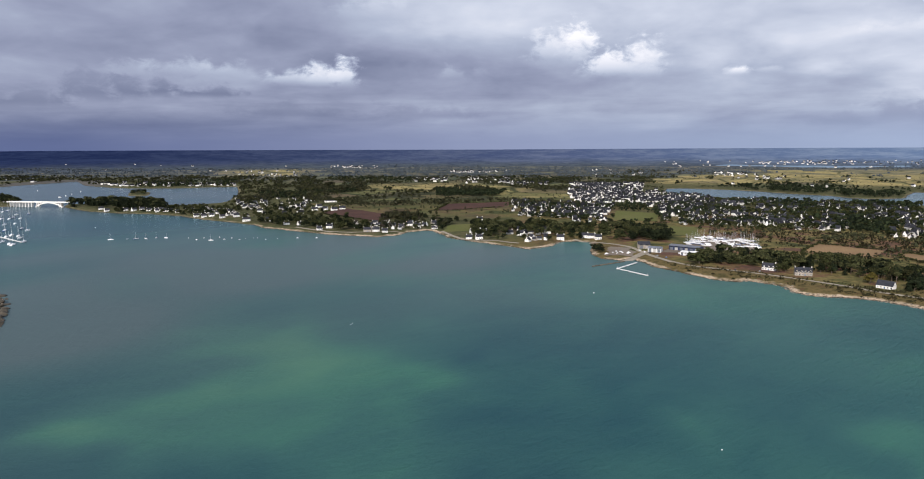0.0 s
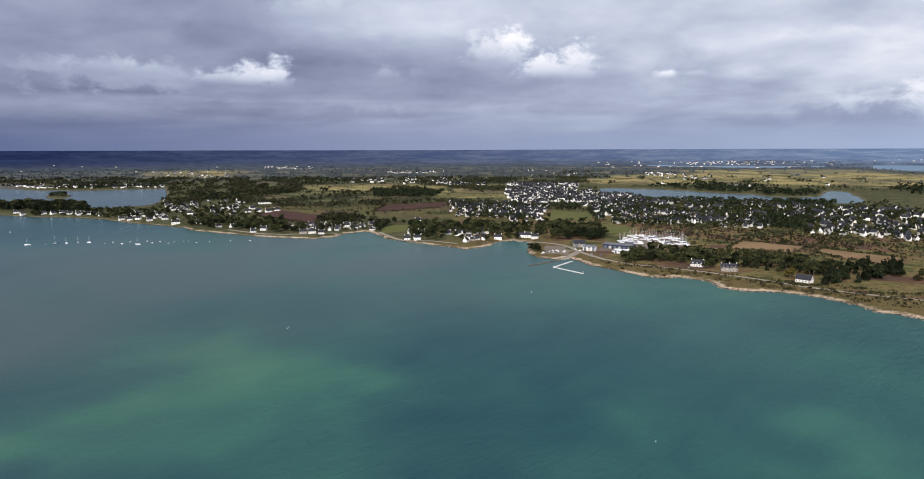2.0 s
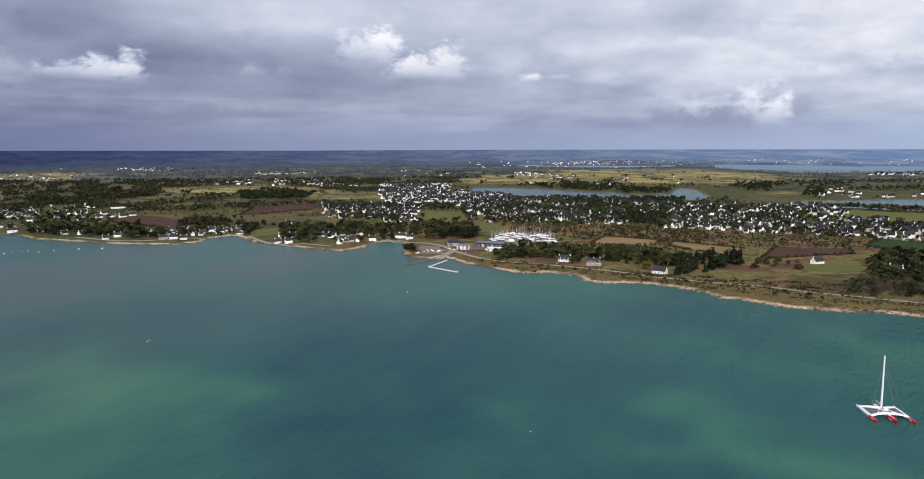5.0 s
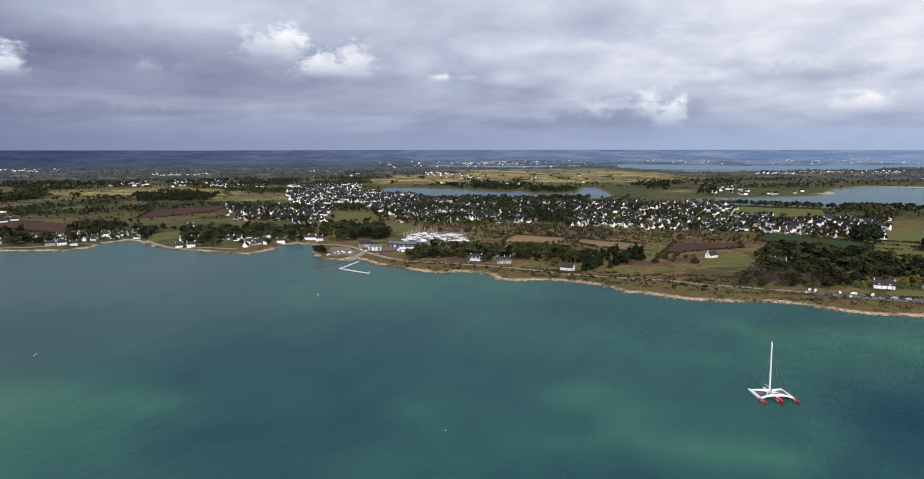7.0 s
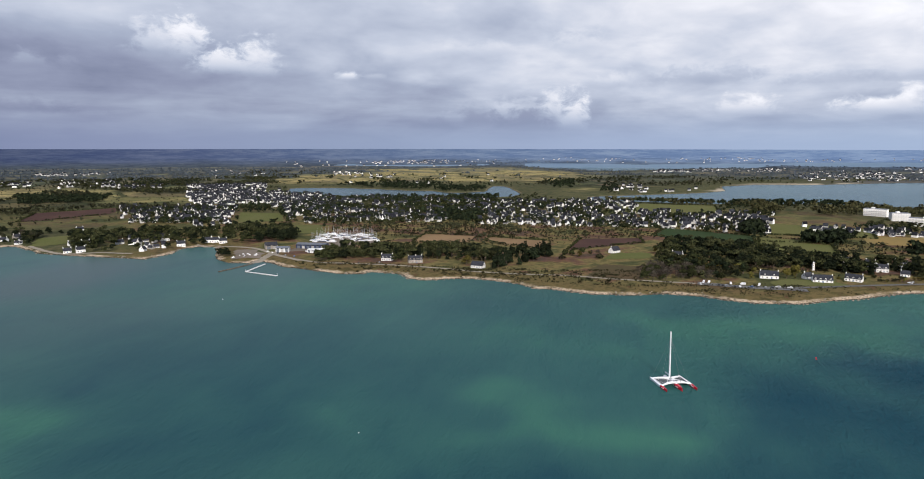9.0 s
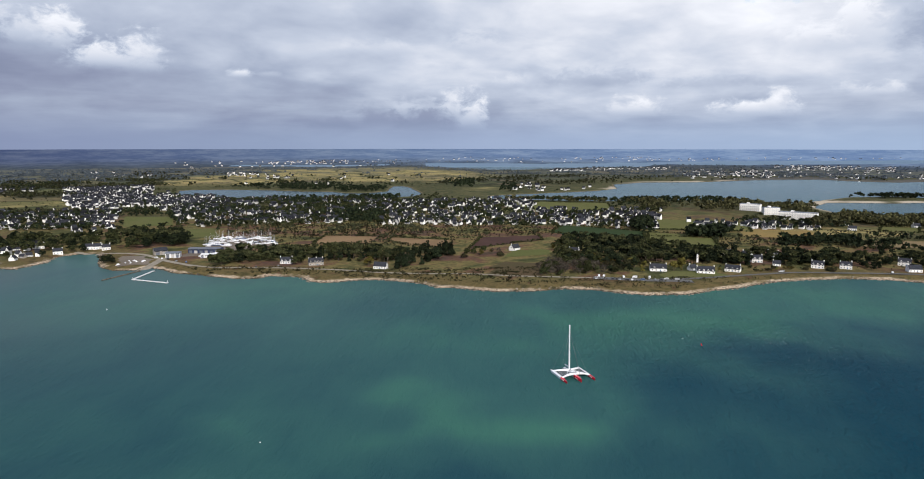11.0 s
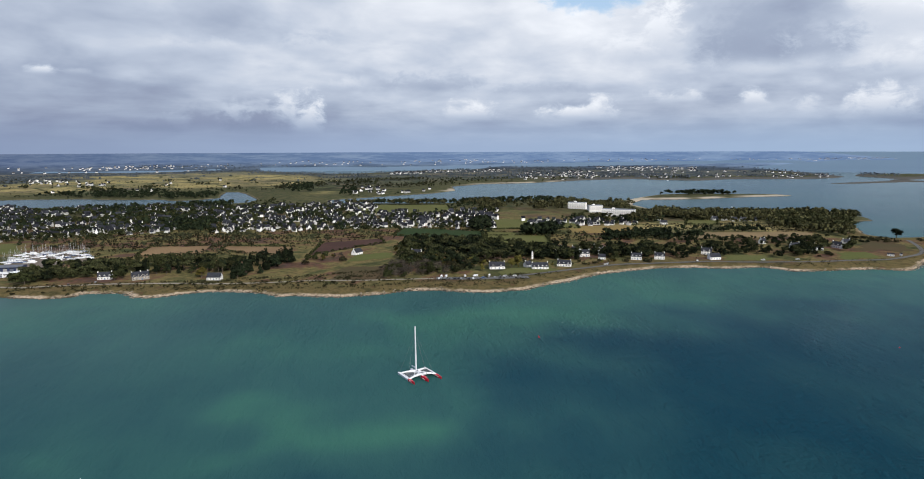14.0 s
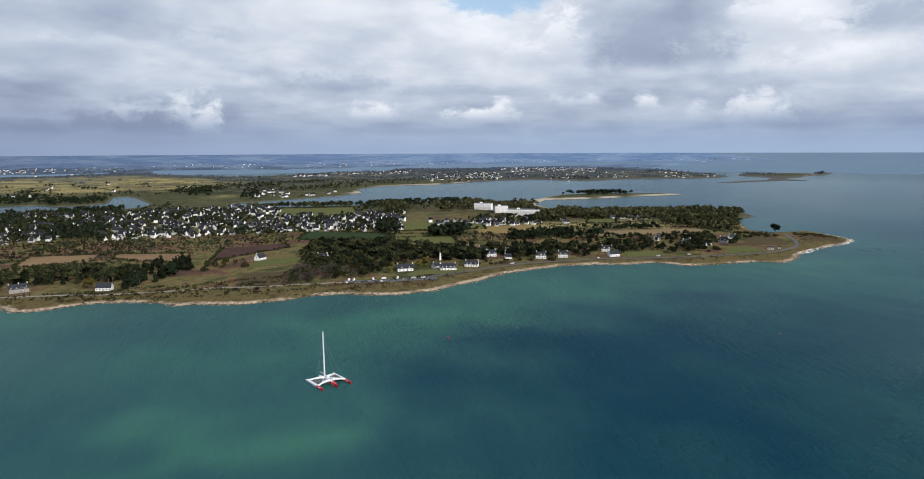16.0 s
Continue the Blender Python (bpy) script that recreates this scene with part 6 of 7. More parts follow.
settle(house("white villa with steep slate roof and dormers", 13, 8, 4.6, 4.6, 2, 4, 2), 659.2, 389.7, 15, radius=9, scale=0.84)
settle(house("white house with slate roof behind hedges", 14, 8, 4.6, 4.4, 2, 4, 2), 699.1, 394.4, -25, radius=9, scale=0.84)
settle(house("small white house with slate roof", 9, 7, 3, 3.6, 1, 3), 657.7, 366.4, 5, radius=9, scale=0.84)
settle(house("white house with a mansard slate roof", 14, 8, 4.6, 4.2, 2, 4, 3), 683.0, 337.2, 0, radius=9, scale=0.84)
settle(house("white house with slate roof by the shore road", 13, 8, 4.6, 4.0, 2, 4, 2), 702.2, 318.6, 4, radius=9, scale=0.84)
settle(house("white house with slate roof in dark trees", 14, 8, 4.8, 4.2, 2, 4, 2), 763.6, 289.2, 0, radius=9, scale=0.84)
settle(house("white house gable by the shore lawn", 15, 8.5, 3.4, 4.6, 1, 4), 738.0, 270.7, 30, radius=9, scale=0.84)
settle(house("white gable among dark trees", 10, 7, 4.4, 4.2, 2, 3), 882.3, 263.8, 60, radius=9, scale=0.84)
settle(house("tall white gable house among trees", 14, 8, 4.6, 4.8, 2, 3), 863.5, 220.6, 40, radius=9, scale=0.84)
settle(house("white low house in a garden", 14, 8, 3.6, 4, 1, 4), 875.6, 198.6, 10, radius=9, scale=0.84)
settle(house("white house with slate roof near the point", 15, 8, 4.4, 4.8, 2, 4, 2), 909.3, 184.3, -35, radius=9, scale=0.84)
settle(house("white gable house near the point", 12, 8, 4.4, 4.6, 2, 3), 942.9, 181.6, 40, radius=9, scale=0.84)
settle(house("white low house near the point", 12, 7, 3.2, 3.8, 1, 3), 881.0, 198.6, 10, radius=9, scale=0.84)
settle(house("small white flat-roofed cabin on the point", 8.5, 5, 2.8, 1.0, 0, 3), 889.7, 125.4, 0, radius=9, scale=0.84)
settle(house("tiny white hut on the point", 3, 3, 2.6, 1.0, 0, 1), 901.8, 117.1, 0, radius=9, scale=0.84)
settle(house("white house below the pine woods", 13, 8, 3.6, 4.2, 1, 4), 1137.3, 402.6, 10, radius=9, scale=0.84)
settle(house("white house below the pine woods", 13, 8, 3.6, 4.2, 1, 4), 1133.6, 386.4, 40, radius=9, scale=0.84)
settle(house("white house below the pine woods", 13, 8, 3.6, 4.2, 1, 4), 1144.6, 374.2, 40, radius=9, scale=0.84)
settle(house("white house below the pine woods", 13, 8, 3.6, 4.2, 1, 4), 1198.2, 346.6, 40, radius=9, scale=0.84)
settle(house("white house below the pine woods", 13, 8, 3.6, 4.2, 1, 4), 1065.7, 492.2, 10, radius=9, scale=0.84)
settle(house("white house below the pine woods", 13, 8, 3.6, 4.2, 1, 4), 1013.6, 455.3, 10, radius=9, scale=0.84)
settle(house("white house below the pine woods", 13, 8, 3.6, 4.2, 1, 4), 1129.5, 417.1, 40, radius=9, scale=0.84)
settle(house("white house below the pine woods", 13, 8, 3.6, 4.2, 1, 4), 1166.9, 365.6, 40, radius=9, scale=0.84)
settle(house("white house with slate roof", 10.2, 7, 3.1, 3.8, 2, 3), -11.1, 936.4, 30, radius=9, scale=0.84)
settle(house("white villa with slate roof", 13.6, 7, 4.2, 3.8, 2, 4), 4.7, 923.1, -10, radius=9, scale=0.84)
settle(house("white gable house by the water", 8.5, 7, 3.1, 3.8, 2, 3), 13.6, 863.3, 60, radius=9, scale=0.84)
settle(house("large house with a brown slate roof", 14.4, 7, 4.2, 3.8, 2, 4), 41.3, 942.0, -5, radius=9, scale=0.84)
settle(house("white house with slate roof by the cove", 11.9, 7, 4.2, 3.8, 2, 3), 57.6, 896.5, 0, radius=9, scale=0.84)
settle(house("white house row by the cove", 11.9, 7, 4.2, 3.8, 2, 3), 90.2, 910.0, 5, radius=9, scale=0.84)
settle(house("white house row with slate roof", 11.0, 7, 4.2, 3.8, 2, 3), 99.3, 905.7, -5, radius=9, scale=0.84)
settle(house("white house row with slate roof", 11.0, 7, 4.2, 3.8, 2, 3), 107.6, 895.8, 5, radius=9, scale=0.84)
settle(house("white house with slate roof", 11.0, 7, 4.2, 3.8, 2, 3), -48.8, 941.1, -10, radius=9, scale=0.84)
settle(house("white house with slate roof", 9.3, 7, 3.1, 3.8, 2, 3), -64.4, 947.6, 20, radius=9, scale=0.84)
settle(house("white house above the sea wall", 10.2, 7, 3.1, 3.8, 2, 3), -66.3, 903.2, 0, radius=9, scale=0.84)
settle(house("white house above the sea wall", 11.0, 7, 4.2, 3.8, 2, 3), -52.1, 895.0, 10, radius=9, scale=0.84)
settle(house("white house behind the village", 11.0, 7, 4.2, 3.8, 2, 3), -62.1, 1086.1, 15, radius=9, scale=0.84)
settle(house("stone house row on the quay", 12.8, 7, 4.2, 3.8, 2, 3, wall=STONE_WALL), -220.9, 958.8, 5, radius=9, scale=0.84)
settle(house("white house row on the quay", 11.9, 7, 4.2, 3.8, 2, 3), -207.5, 957.9, -5, radius=9, scale=0.84)
settle(house("white house on the quay", 10.2, 7, 3.1, 3.8, 2, 3), -194.0, 956.0, 0, radius=9, scale=0.84)
settle(house("tall white house of the village", 11.9, 7, 4.2, 3.8, 2, 3), -168.8, 1026.9, 0, radius=9, scale=0.84)
settle(house("white house of the village", 13.6, 7, 4.2, 3.8, 2, 4), -155.6, 1013.3, 10, radius=9, scale=0.84)
settle(house("white gable house of the village", 10.2, 7, 3.1, 3.8, 2, 3), -145.0, 1029.1, -40, radius=9, scale=0.84)
settle(house("white house on the shore", 9.3, 7, 3.1, 3.8, 2, 3), -300.1, 982.9, 10, radius=9, scale=0.84)
settle(house("white house on the shore", 11.0, 7, 4.2, 3.8, 2, 3), -288.4, 996.7, -20, radius=9, scale=0.84)
settle(house("white house in a garden", 10.2, 7, 3.1, 3.8, 2, 3), -373.4, 1045.5, 20, radius=9, scale=0.84)
settle(house("white gable in a garden", 7.6, 7, 3.1, 3.8, 2, 3), -348.4, 1035.1, 40, radius=9, scale=0.84)
settle(house("white building on the quay", 15.3, 7, 4.2, 3.8, 2, 4), -463.0, 1099.7, 0, radius=9, scale=0.84)
settle(house("white house above the quay", 11.9, 7, 4.2, 3.8, 2, 3), -421.1, 1093.4, -5, radius=9, scale=0.84)
settle(house("white house above the quay", 11.9, 7, 4.2, 3.8, 2, 3), -504.2, 1154.7, 10, radius=9, scale=0.84)
settle(house("white house above the quay", 11.9, 7, 4.2, 3.8, 2, 3), -490.7, 1231.4, 0, radius=9, scale=0.84)
settle(house("stone house of the village", 10.2, 7, 3.1, 3.8, 2, 3, wall=STONE_WALL), -194.1, 1017.0, 10, radius=9, scale=0.84)
settle(house("stone house of the village", 10.2, 7, 3.1, 3.8, 2, 3, wall=STONE_WALL), -178.4, 1006.9, -20, radius=9, scale=0.84)
settle(house("stone house of the village", 10.2, 7, 3.1, 3.8, 2, 3, wall=STONE_WALL), -134.0, 1053.4, 30, radius=9, scale=0.84)
settle(house("white house of the oyster village", 11, 7, 3.6, 3.6, 1, 3), -855.4, 1300.8, 0, radius=9, scale=0.84)
settle(house("white house of the oyster village", 11, 7, 3.6, 3.6, 1, 3), -827.3, 1276.7, 20, radius=9, scale=0.84)
settle(house("white house of the oyster village", 11, 7, 3.6, 3.6, 1, 3), -784.8, 1272.7, 0, radius=9, scale=0.84)
settle(house("white house of the oyster village", 11, 7, 3.6, 3.6, 1, 3), -765.1, 1268.9, 30, radius=9, scale=0.84)
settle(house("white house of the oyster village", 11, 7, 3.6, 3.6, 1, 3), -753.3, 1277.8, 0, radius=9, scale=0.84)
settle(house("white house of the oyster village", 11, 7, 3.6, 3.6, 1, 3), -731.9, 1266.2, -20, radius=9, scale=0.84)
settle(house("white house of the oyster village", 11, 7, 3.6, 3.6, 1, 3), -716.1, 1266.5, 10, radius=9, scale=0.84)
settle(house("white house of the oyster village", 11, 7, 3.6, 3.6, 1, 3), -694.0, 1255.2, 0, radius=9, scale=0.84)
settle(house("white house of the oyster village", 11, 7, 3.6, 3.6, 1, 3), -682.0, 1255.4, 30, radius=9, scale=0.84)
settle(house("white house of the oyster village", 11, 7, 3.6, 3.6, 1, 3), -656.8, 1235.2, 0, radius=9, scale=0.84)
settle(house("white house of the oyster village", 11, 7, 3.6, 3.6, 1, 3), -589.8, 1176.2, 10, radius=9, scale=0.84)
settle(house("white house of the oyster village", 11, 7, 3.6, 3.6, 1, 3), -569.2, 1163.9, 0, radius=9, scale=0.84)
settle(house("white house of the oyster village", 11, 7, 3.6, 3.6, 1, 3), -556.6, 1167.9, -20, radius=9, scale=0.84)
settle(house("white house of the oyster village", 11, 7, 3.6, 3.6, 1, 3), -526.7, 1146.1, 10, radius=9, scale=0.84)
settle(house("white house of the oyster village", 11, 7, 3.6, 3.6, 1, 3), -547.8, 1229.0, 0, radius=9, scale=0.84)
settle(house("white house of the oyster village", 11, 7, 3.6, 3.6, 1, 3), -587.4, 1214.0, 30, radius=9, scale=0.84)
settle(house("white house of the oyster village", 11, 7, 3.6, 3.6, 1, 3), -710.4, 1272.2, 0, radius=9, scale=0.84)
settle(house("long white shed with a flat roof", 38, 12, 3.5, 1.2, 0, 6), -482.7, 1486.0, 0, radius=18)
settle(house("white shed with a flat roof", 26, 11, 3.5, 1.2, 0, 4), -414.2, 1447.8, 10, radius=15)
settle(house("white farm building with slate roof", 14, 8, 3.6, 4.2, 1, 4), -393.1, 1261.9, 0, radius=9, scale=0.84)
settle(house("white farm building with slate roof", 14, 8, 3.6, 4.2, 1, 4), -376.8, 1274.1, -20, radius=9, scale=0.84)
settle(house("white farm building with slate roof", 14, 8, 3.6, 4.2, 1, 4), -353.6, 1258.6, 20, radius=9, scale=0.84)
settle(house("white farm building with slate roof", 14, 8, 3.6, 4.2, 1, 4), -402.0, 1318.7, 30, radius=9, scale=0.84)
settle(house("white farm building with slate roof", 14, 8, 3.6, 4.2, 1, 4), -343.3, 1280.8, 0, radius=9, scale=0.84)

# the hotel, the tower and the boatyard
settle(hotel_block(36, 14, 4, "long white hotel wing with balconies", 10), 1171.8, 711.3, -12, radius=20)
settle(hotel_block(27, 14, 4, "white hotel middle block", 7), 1132.7, 648.6, 20, radius=16)
settle(hotel_block(58, 15, 4, "bright white hotel block with balconies", 15), 1087.7, 574.6, -8, radius=32)
settle(tower("slim white tower with a pointed slate cap"), 608.1, 426.3, 0, radius=3, scale=0.62)
settle(shed(36, 14, 5, "long dark blue boatyard hall", SHED_BLUE, SHED_ROOF, 6), 197.5, 792.9, -22, radius=18)
settle(shed(15, 10, 5, "white clad boatyard workshop", SHED_WHITE, SHED_ROOF, 3), 160.2, 783.6, -12, radius=12)
settle(shed(17, 8, 3.6, "white boatyard shed with open bays", SHED_WHITE, SHED_WHITE, 4), 192.9, 760.2, -25, radius=12)
settle(shed(14, 10, 5, "grey stone boatyard store", STONE_WALL, SLATE, 2, 3.0), 151.0, 806.7, 10, radius=8)
bridge(-1105, 1392, -990, 1379)
pontoon([(129.5, 729.2), (103.6, 692.6), (127.7, 656.4)], 2.4, "pale L-shaped floating jetty beside the slipway")
groyne([(117.8, 737.5), (98.4, 720.5), (78.9, 705.0)], 2.0, "low dark stone groyne beside the slipway")


# ---------------------------------------------------------------- boats
on_water(trimaran(), 257.2, 256.6, 162.1)
YACHT = sailboat("small white sailing boat at a mooring")
YACHT_BLUE = sailboat("sailing boat with a dark blue hull at a mooring", 10.5, 13.5, HULL_BLUE)
DAY_BOAT = motorboat("small white motor boat at a mooring")
on_water(again(YACHT), -572, 886, 120, 0.8)
on_water(again(YACHT_BLUE), -539, 893, 155, 0.8)
on_water(again(YACHT), -528, 899, 52, 0.8)
on_water(again(YACHT), -516, 906, 202, 0.8)
on_water(again(YACHT), -501, 906, 245, 0.8)
on_water(again(YACHT), -425, 885, 79, 0.8)
on_water(again(DAY_BOAT), -375, 911, 46, 0.33)
on_water(again(DAY_BOAT), -368, 911, 205, 0.45)
on_water(again(DAY_BOAT), -311, 913, 148, 0.51)
on_water(again(DAY_BOAT), -474, 895, 30, 0.37)
on_water(again(DAY_BOAT), -469, 907, 274, 0.40)
on_water(again(DAY_BOAT), -448, 890, 88, 0.51)
on_water(again(DAY_BOAT), -446, 908, 134, 0.37)
on_water(again(DAY_BOAT), -426, 915, 13, 0.51)
on_water(again(DAY_BOAT), -411, 897, 133, 0.51)
on_water(again(DAY_BOAT), -406, 910, 99, 0.35)
on_water(again(DAY_BOAT), -387, 892, 148, 0.46)
on_water(again(DAY_BOAT), -384, 904, 190, 0.33)
on_water(again(DAY_BOAT), -352, 899, 310, 0.39)
on_water(again(DAY_BOAT), -337, 906, 198, 0.43)
on_water(again(DAY_BOAT), -687, 1026, 91, 0.37)
on_water(again(DAY_BOAT), -552, 893, 143, 0.33)
on_water(again(DAY_BOAT), -284, 914, 280, 0.52)
# marina at the river mouth
pontoon([(-891, 1001), (-681, 855)], 3.0, "pale marina pontoon with boats alongside")
on_water(again(YACHT), -868, 1054, 200, 1.53)
on_water(again(YACHT), -931, 1144, 25, 1.47)
on_water(again(YACHT_BLUE), -940, 1164, 200, 1.47)
on_water(again(YACHT), -862, 1071, 25, 1.42)
on_water(again(YACHT), -917, 1154, 20, 1.32)
on_water(again(YACHT_BLUE), -795, 1000, 200, 1.51)
on_water(again(YACHT_BLUE), -966, 1239, 30, 1.58)
on_water(again(YACHT), -947, 1144, 25, 1.33)
on_water(again(YACHT), -744, 904, 30, 1.41)
on_water(again(YACHT), -684, 836, 30, 1.60)
on_water(again(YACHT), -750, 923, 25, 1.66)
on_water(again(YACHT), -675, 831, 20, 1.58)
on_water(again(YACHT), -735, 917, 25, 1.35)
on_water(again(YACHT), -681, 859, 200, 1.48)
on_water(again(YACHT), -714, 893, 200, 1.58)
on_water(again(YACHT), -712, 858, 200, 1.31)
on_water(again(YACHT), -974, 1216, 200, 1.69)
on_water(again(YACHT_BLUE), -805, 977, 30, 1.64)
on_water(again(YACHT_BLUE), -1057, 1298, 20, 1.42)
on_water(again(YACHT), -1049, 1273, 30, 1.42)
on_water(again(YACHT), -869, 1029, 30, 1.54)
on_water(again(YACHT), -817, 955, 200, 1.53)
on_water(again(YACHT), -930, 1070, 20, 1.48)
on_water(again(YACHT), -768, 978, 200, 1.70)
# small craft in the back bay and the estuary
on_water(again(DAY_BOAT), 1447, 498, 292, 1.20)
on_water(again(DAY_BOAT), 1414, 461, 49, 1.20)
on_water(again(DAY_BOAT), 1439, 468, 224, 1.20)
on_water(again(DAY_BOAT), 1427, 490, 106, 1.20)
on_water(again(DAY_BOAT), -1463, 1922, 217, 1.20)
on_water(again(DAY_BOAT), -1206, 1664, 106, 1.20)
on_water(again(DAY_BOAT), -1219, 1706, 58, 1.20)
on_water(again(DAY_BOAT), 2483, 1105, 30, 1.20)
on_water(again(DAY_BOAT), -1248, 1772, 31, 1.20)
on_water(again(DAY_BOAT), -1287, 1868, 28, 1.20)
# buoys
RED_BUOY, WHITE_BUOY = buoy("round red mooring buoy", HULL_RED, 0.42), buoy("round white mooring buoy", HULL_WHITE, 0.3)
on_water(again(RED_BUOY), 365.6, 249.8)
on_water(again(WHITE_BUOY), -119.9, 465.0)
on_water(again(WHITE_BUOY), 66.6, 577.8)
on_water(again(WHITE_BUOY), -120.3, 461.8)
on_water(again(WHITE_BUOY), 66.6, 575.0)
on_water(again(RED_BUOY), 368.0, 251.8)
on_water(again(WHITE_BUOY), 86.5, 274.2)
on_water(again(RED_BUOY), 496.9, 60.9)
# laid-up boats in the yard
LAID_UP = sailboat("white yacht laid up ashore on props", 9.5, 15.5, group="boats laid up in the boatyard")
LAID_UP_BARE = sailboat("white yacht hull laid up ashore without its mast", 10.0, 0, group="boats laid up in the boatyard")
rng = np.random.RandomState(5)
LAID_UP_BLUE = sailboat("dark blue yacht laid up ashore on props", 9.0, 14.0, HULL_BLUE, group="boats laid up in the boatyard")
for k in range(118):
    x, y = inside(rng, ((202, 831), (288, 797), (295, 859), (244, 910)))
    settle(again((LAID_UP_BARE, LAID_UP, LAID_UP, LAID_UP_BLUE, LAID_UP)[k % 5]), x, y, rng.choice([60, 70, 250, 80, 0]) + rng.uniform(-8, 8), 0.7, 2.0, 0.72)
for k in range(9):
    x, y = inside(rng, ((101, 770), (134, 767), (133, 778), (107, 794)))
    settle(again(DAY_BOAT), x, y, rng.uniform(0, 360), 0.35, 2.0, 0.6)
for k in range(8):
    x, y = inside(rng, ((170, 756), (203, 749), (214, 780), (205, 780)))
    settle(again(LAID_UP_BARE), x, y, rng.uniform(0, 360), 0.9, 2.0)

# ---------------------------------------------------------------- vehicles
CAMPER = camper("white camper van parked by the shore road")
CARS = [car(p, "parked %s car on the shore road" % n) for p, n in zip(CAR_PAINTS, ("white", "black", "grey", "blue"))]
settle(again(CAMPER), 463.0, 430.6, 170, 0.5, 2.5, 0.72)
settle(again(CAMPER), 466.4, 427.6, 170, 0.5, 2.5, 0.72)
settle(again(CAMPER), 479.7, 415.2, 10, 0.5, 2.5, 0.72)
settle(again(CAMPER), 486.9, 408.0, 95, 0.5, 2.5, 0.72)
settle(again(CAMPER), 496.3, 398.2, 170, 0.5, 2.5, 0.72)
settle(again(CARS[0]), 455.6, 426.8, 180, 0.5, 2.5)
settle(again(CARS[1]), 466.8, 416.6, 0, 0.5, 2.5)
settle(again(CARS[1]), 469.2, 414.2, 0, 0.5, 2.5)
settle(again(CARS[2]), 469.3, 410.6, 180, 0.5, 2.5)
settle(again(CARS[1]), 474.0, 405.8, 90, 0.5, 2.5)
settle(again(CARS[0]), 477.1, 402.6, 8, 0.5, 2.5)
settle(again(CARS[3]), 485.9, 397.7, 90, 0.5, 2.5)
settle(again(CARS[2]), 493.8, 389.8, 8, 0.5, 2.5)
settle(again(CARS[1]), 499.6, 387.3, 8, 0.5, 2.5)
settle(again(CARS[0]), 505.0, 385.8, 90, 0.5, 2.5)
settle(again(CARS[0]), 512.3, 379.5, 90, 0.5, 2.5)
settle(again(CARS[0]), 630.2, 346.1, 90, 0.5, 2.5)
settle(again(CARS[2]), 634.4, 345.8, 0, 0.5, 2.5)
settle(again(CARS[0]), 714.0, 280.1, 8, 0.5, 2.5)
settle(again(CARS[0]), 764.6, 226.7, 90, 0.5, 2.5)
settle(again(CARS[0]), 787.9, 197.6, 90, 0.5, 2.5)
settle(again(CARS[0]), 146.7, 776.8, 0, 0.5, 2.5)
settle(again(CARS[1]), 151.2, 771.1, 90, 0.5, 2.5)
settle(again(CARS[2]), 155.9, 753.0, 30, 0.5, 2.5)
settle(again(CARS[3]), 163.8, 741.5, 0, 0.5, 2.5)
settle(again(CARS[0]), 142.6, 785.3, 30, 0.5, 2.5)
settle(again(CARS[1]), 215.0, 669.1, 0, 0.5, 2.5)
settle(again(CARS[2]), 235.8, 661.8, 0, 0.5, 2.5)


# ---------------------------------------------------------------- town
town(((132, 1402), (259, 1406), (310, 1686), (158, 1683)), 17, 1)
town(((8, 1139), (122, 1142), (141, 1315), (9, 1314)), 17, 2)
town(((248, 1315), (364, 1312), (411, 1484), (278, 1475)), 9, 3)
town(((323, 1033), (397, 1026), (450, 1163), (364, 1169)), 9, 4)
town(((379, 957), (443, 959), (489, 1060), (419, 1060)), 7, 5)
town(((523, 1009), (590, 1015), (688, 1185), (612, 1182)), 4, 6)
town(((4, 1146), (150, 1100), (183, 1335), (6, 1401)), 13, 7)
town(((242, 1163), (359, 1115), (402, 1251), (272, 1305)), 7, 8)
town(((350, 1024), (411, 996), (443, 1074), (377, 1103)), 7, 9)
town(((357, 1034), (445, 944), (509, 1077), (408, 1178)), 10, 10)
town(((480, 901), (588, 811), (726, 1002), (597, 1117)), 15, 11)
town(((597, 824), (683, 732), (864, 925), (754, 1040)), 15, 12)
town(((674, 722), (783, 609), (925, 720), (802, 860)), 20, 13)
town(((819, 593), (900, 522), (993, 577), (896, 648)), 11, 14)
town(((910, 533), (970, 483), (1039, 517), (971, 569)), 5, 15)
town(((2, 880), (39, 866), (44, 949), (3, 979)), 3, 16)
town(((246, 1040), (314, 1032), (381, 1258), (299, 1270)), 6, 17)
town(((-243, 971), (-117, 992), (-126, 1062), (-262, 1048)), 20, 18)
town(((-504, 1155), (-372, 1147), (-516, 1597), (-712, 1638)), 25, 19)
town(((-748, 1188), (-504, 1155), (-555, 1273), (-811, 1291)), 25, 20)
town(((-1168, 1419), (-1148, 1451), (-1331, 1686), (-1356, 1650)), 7, 21)
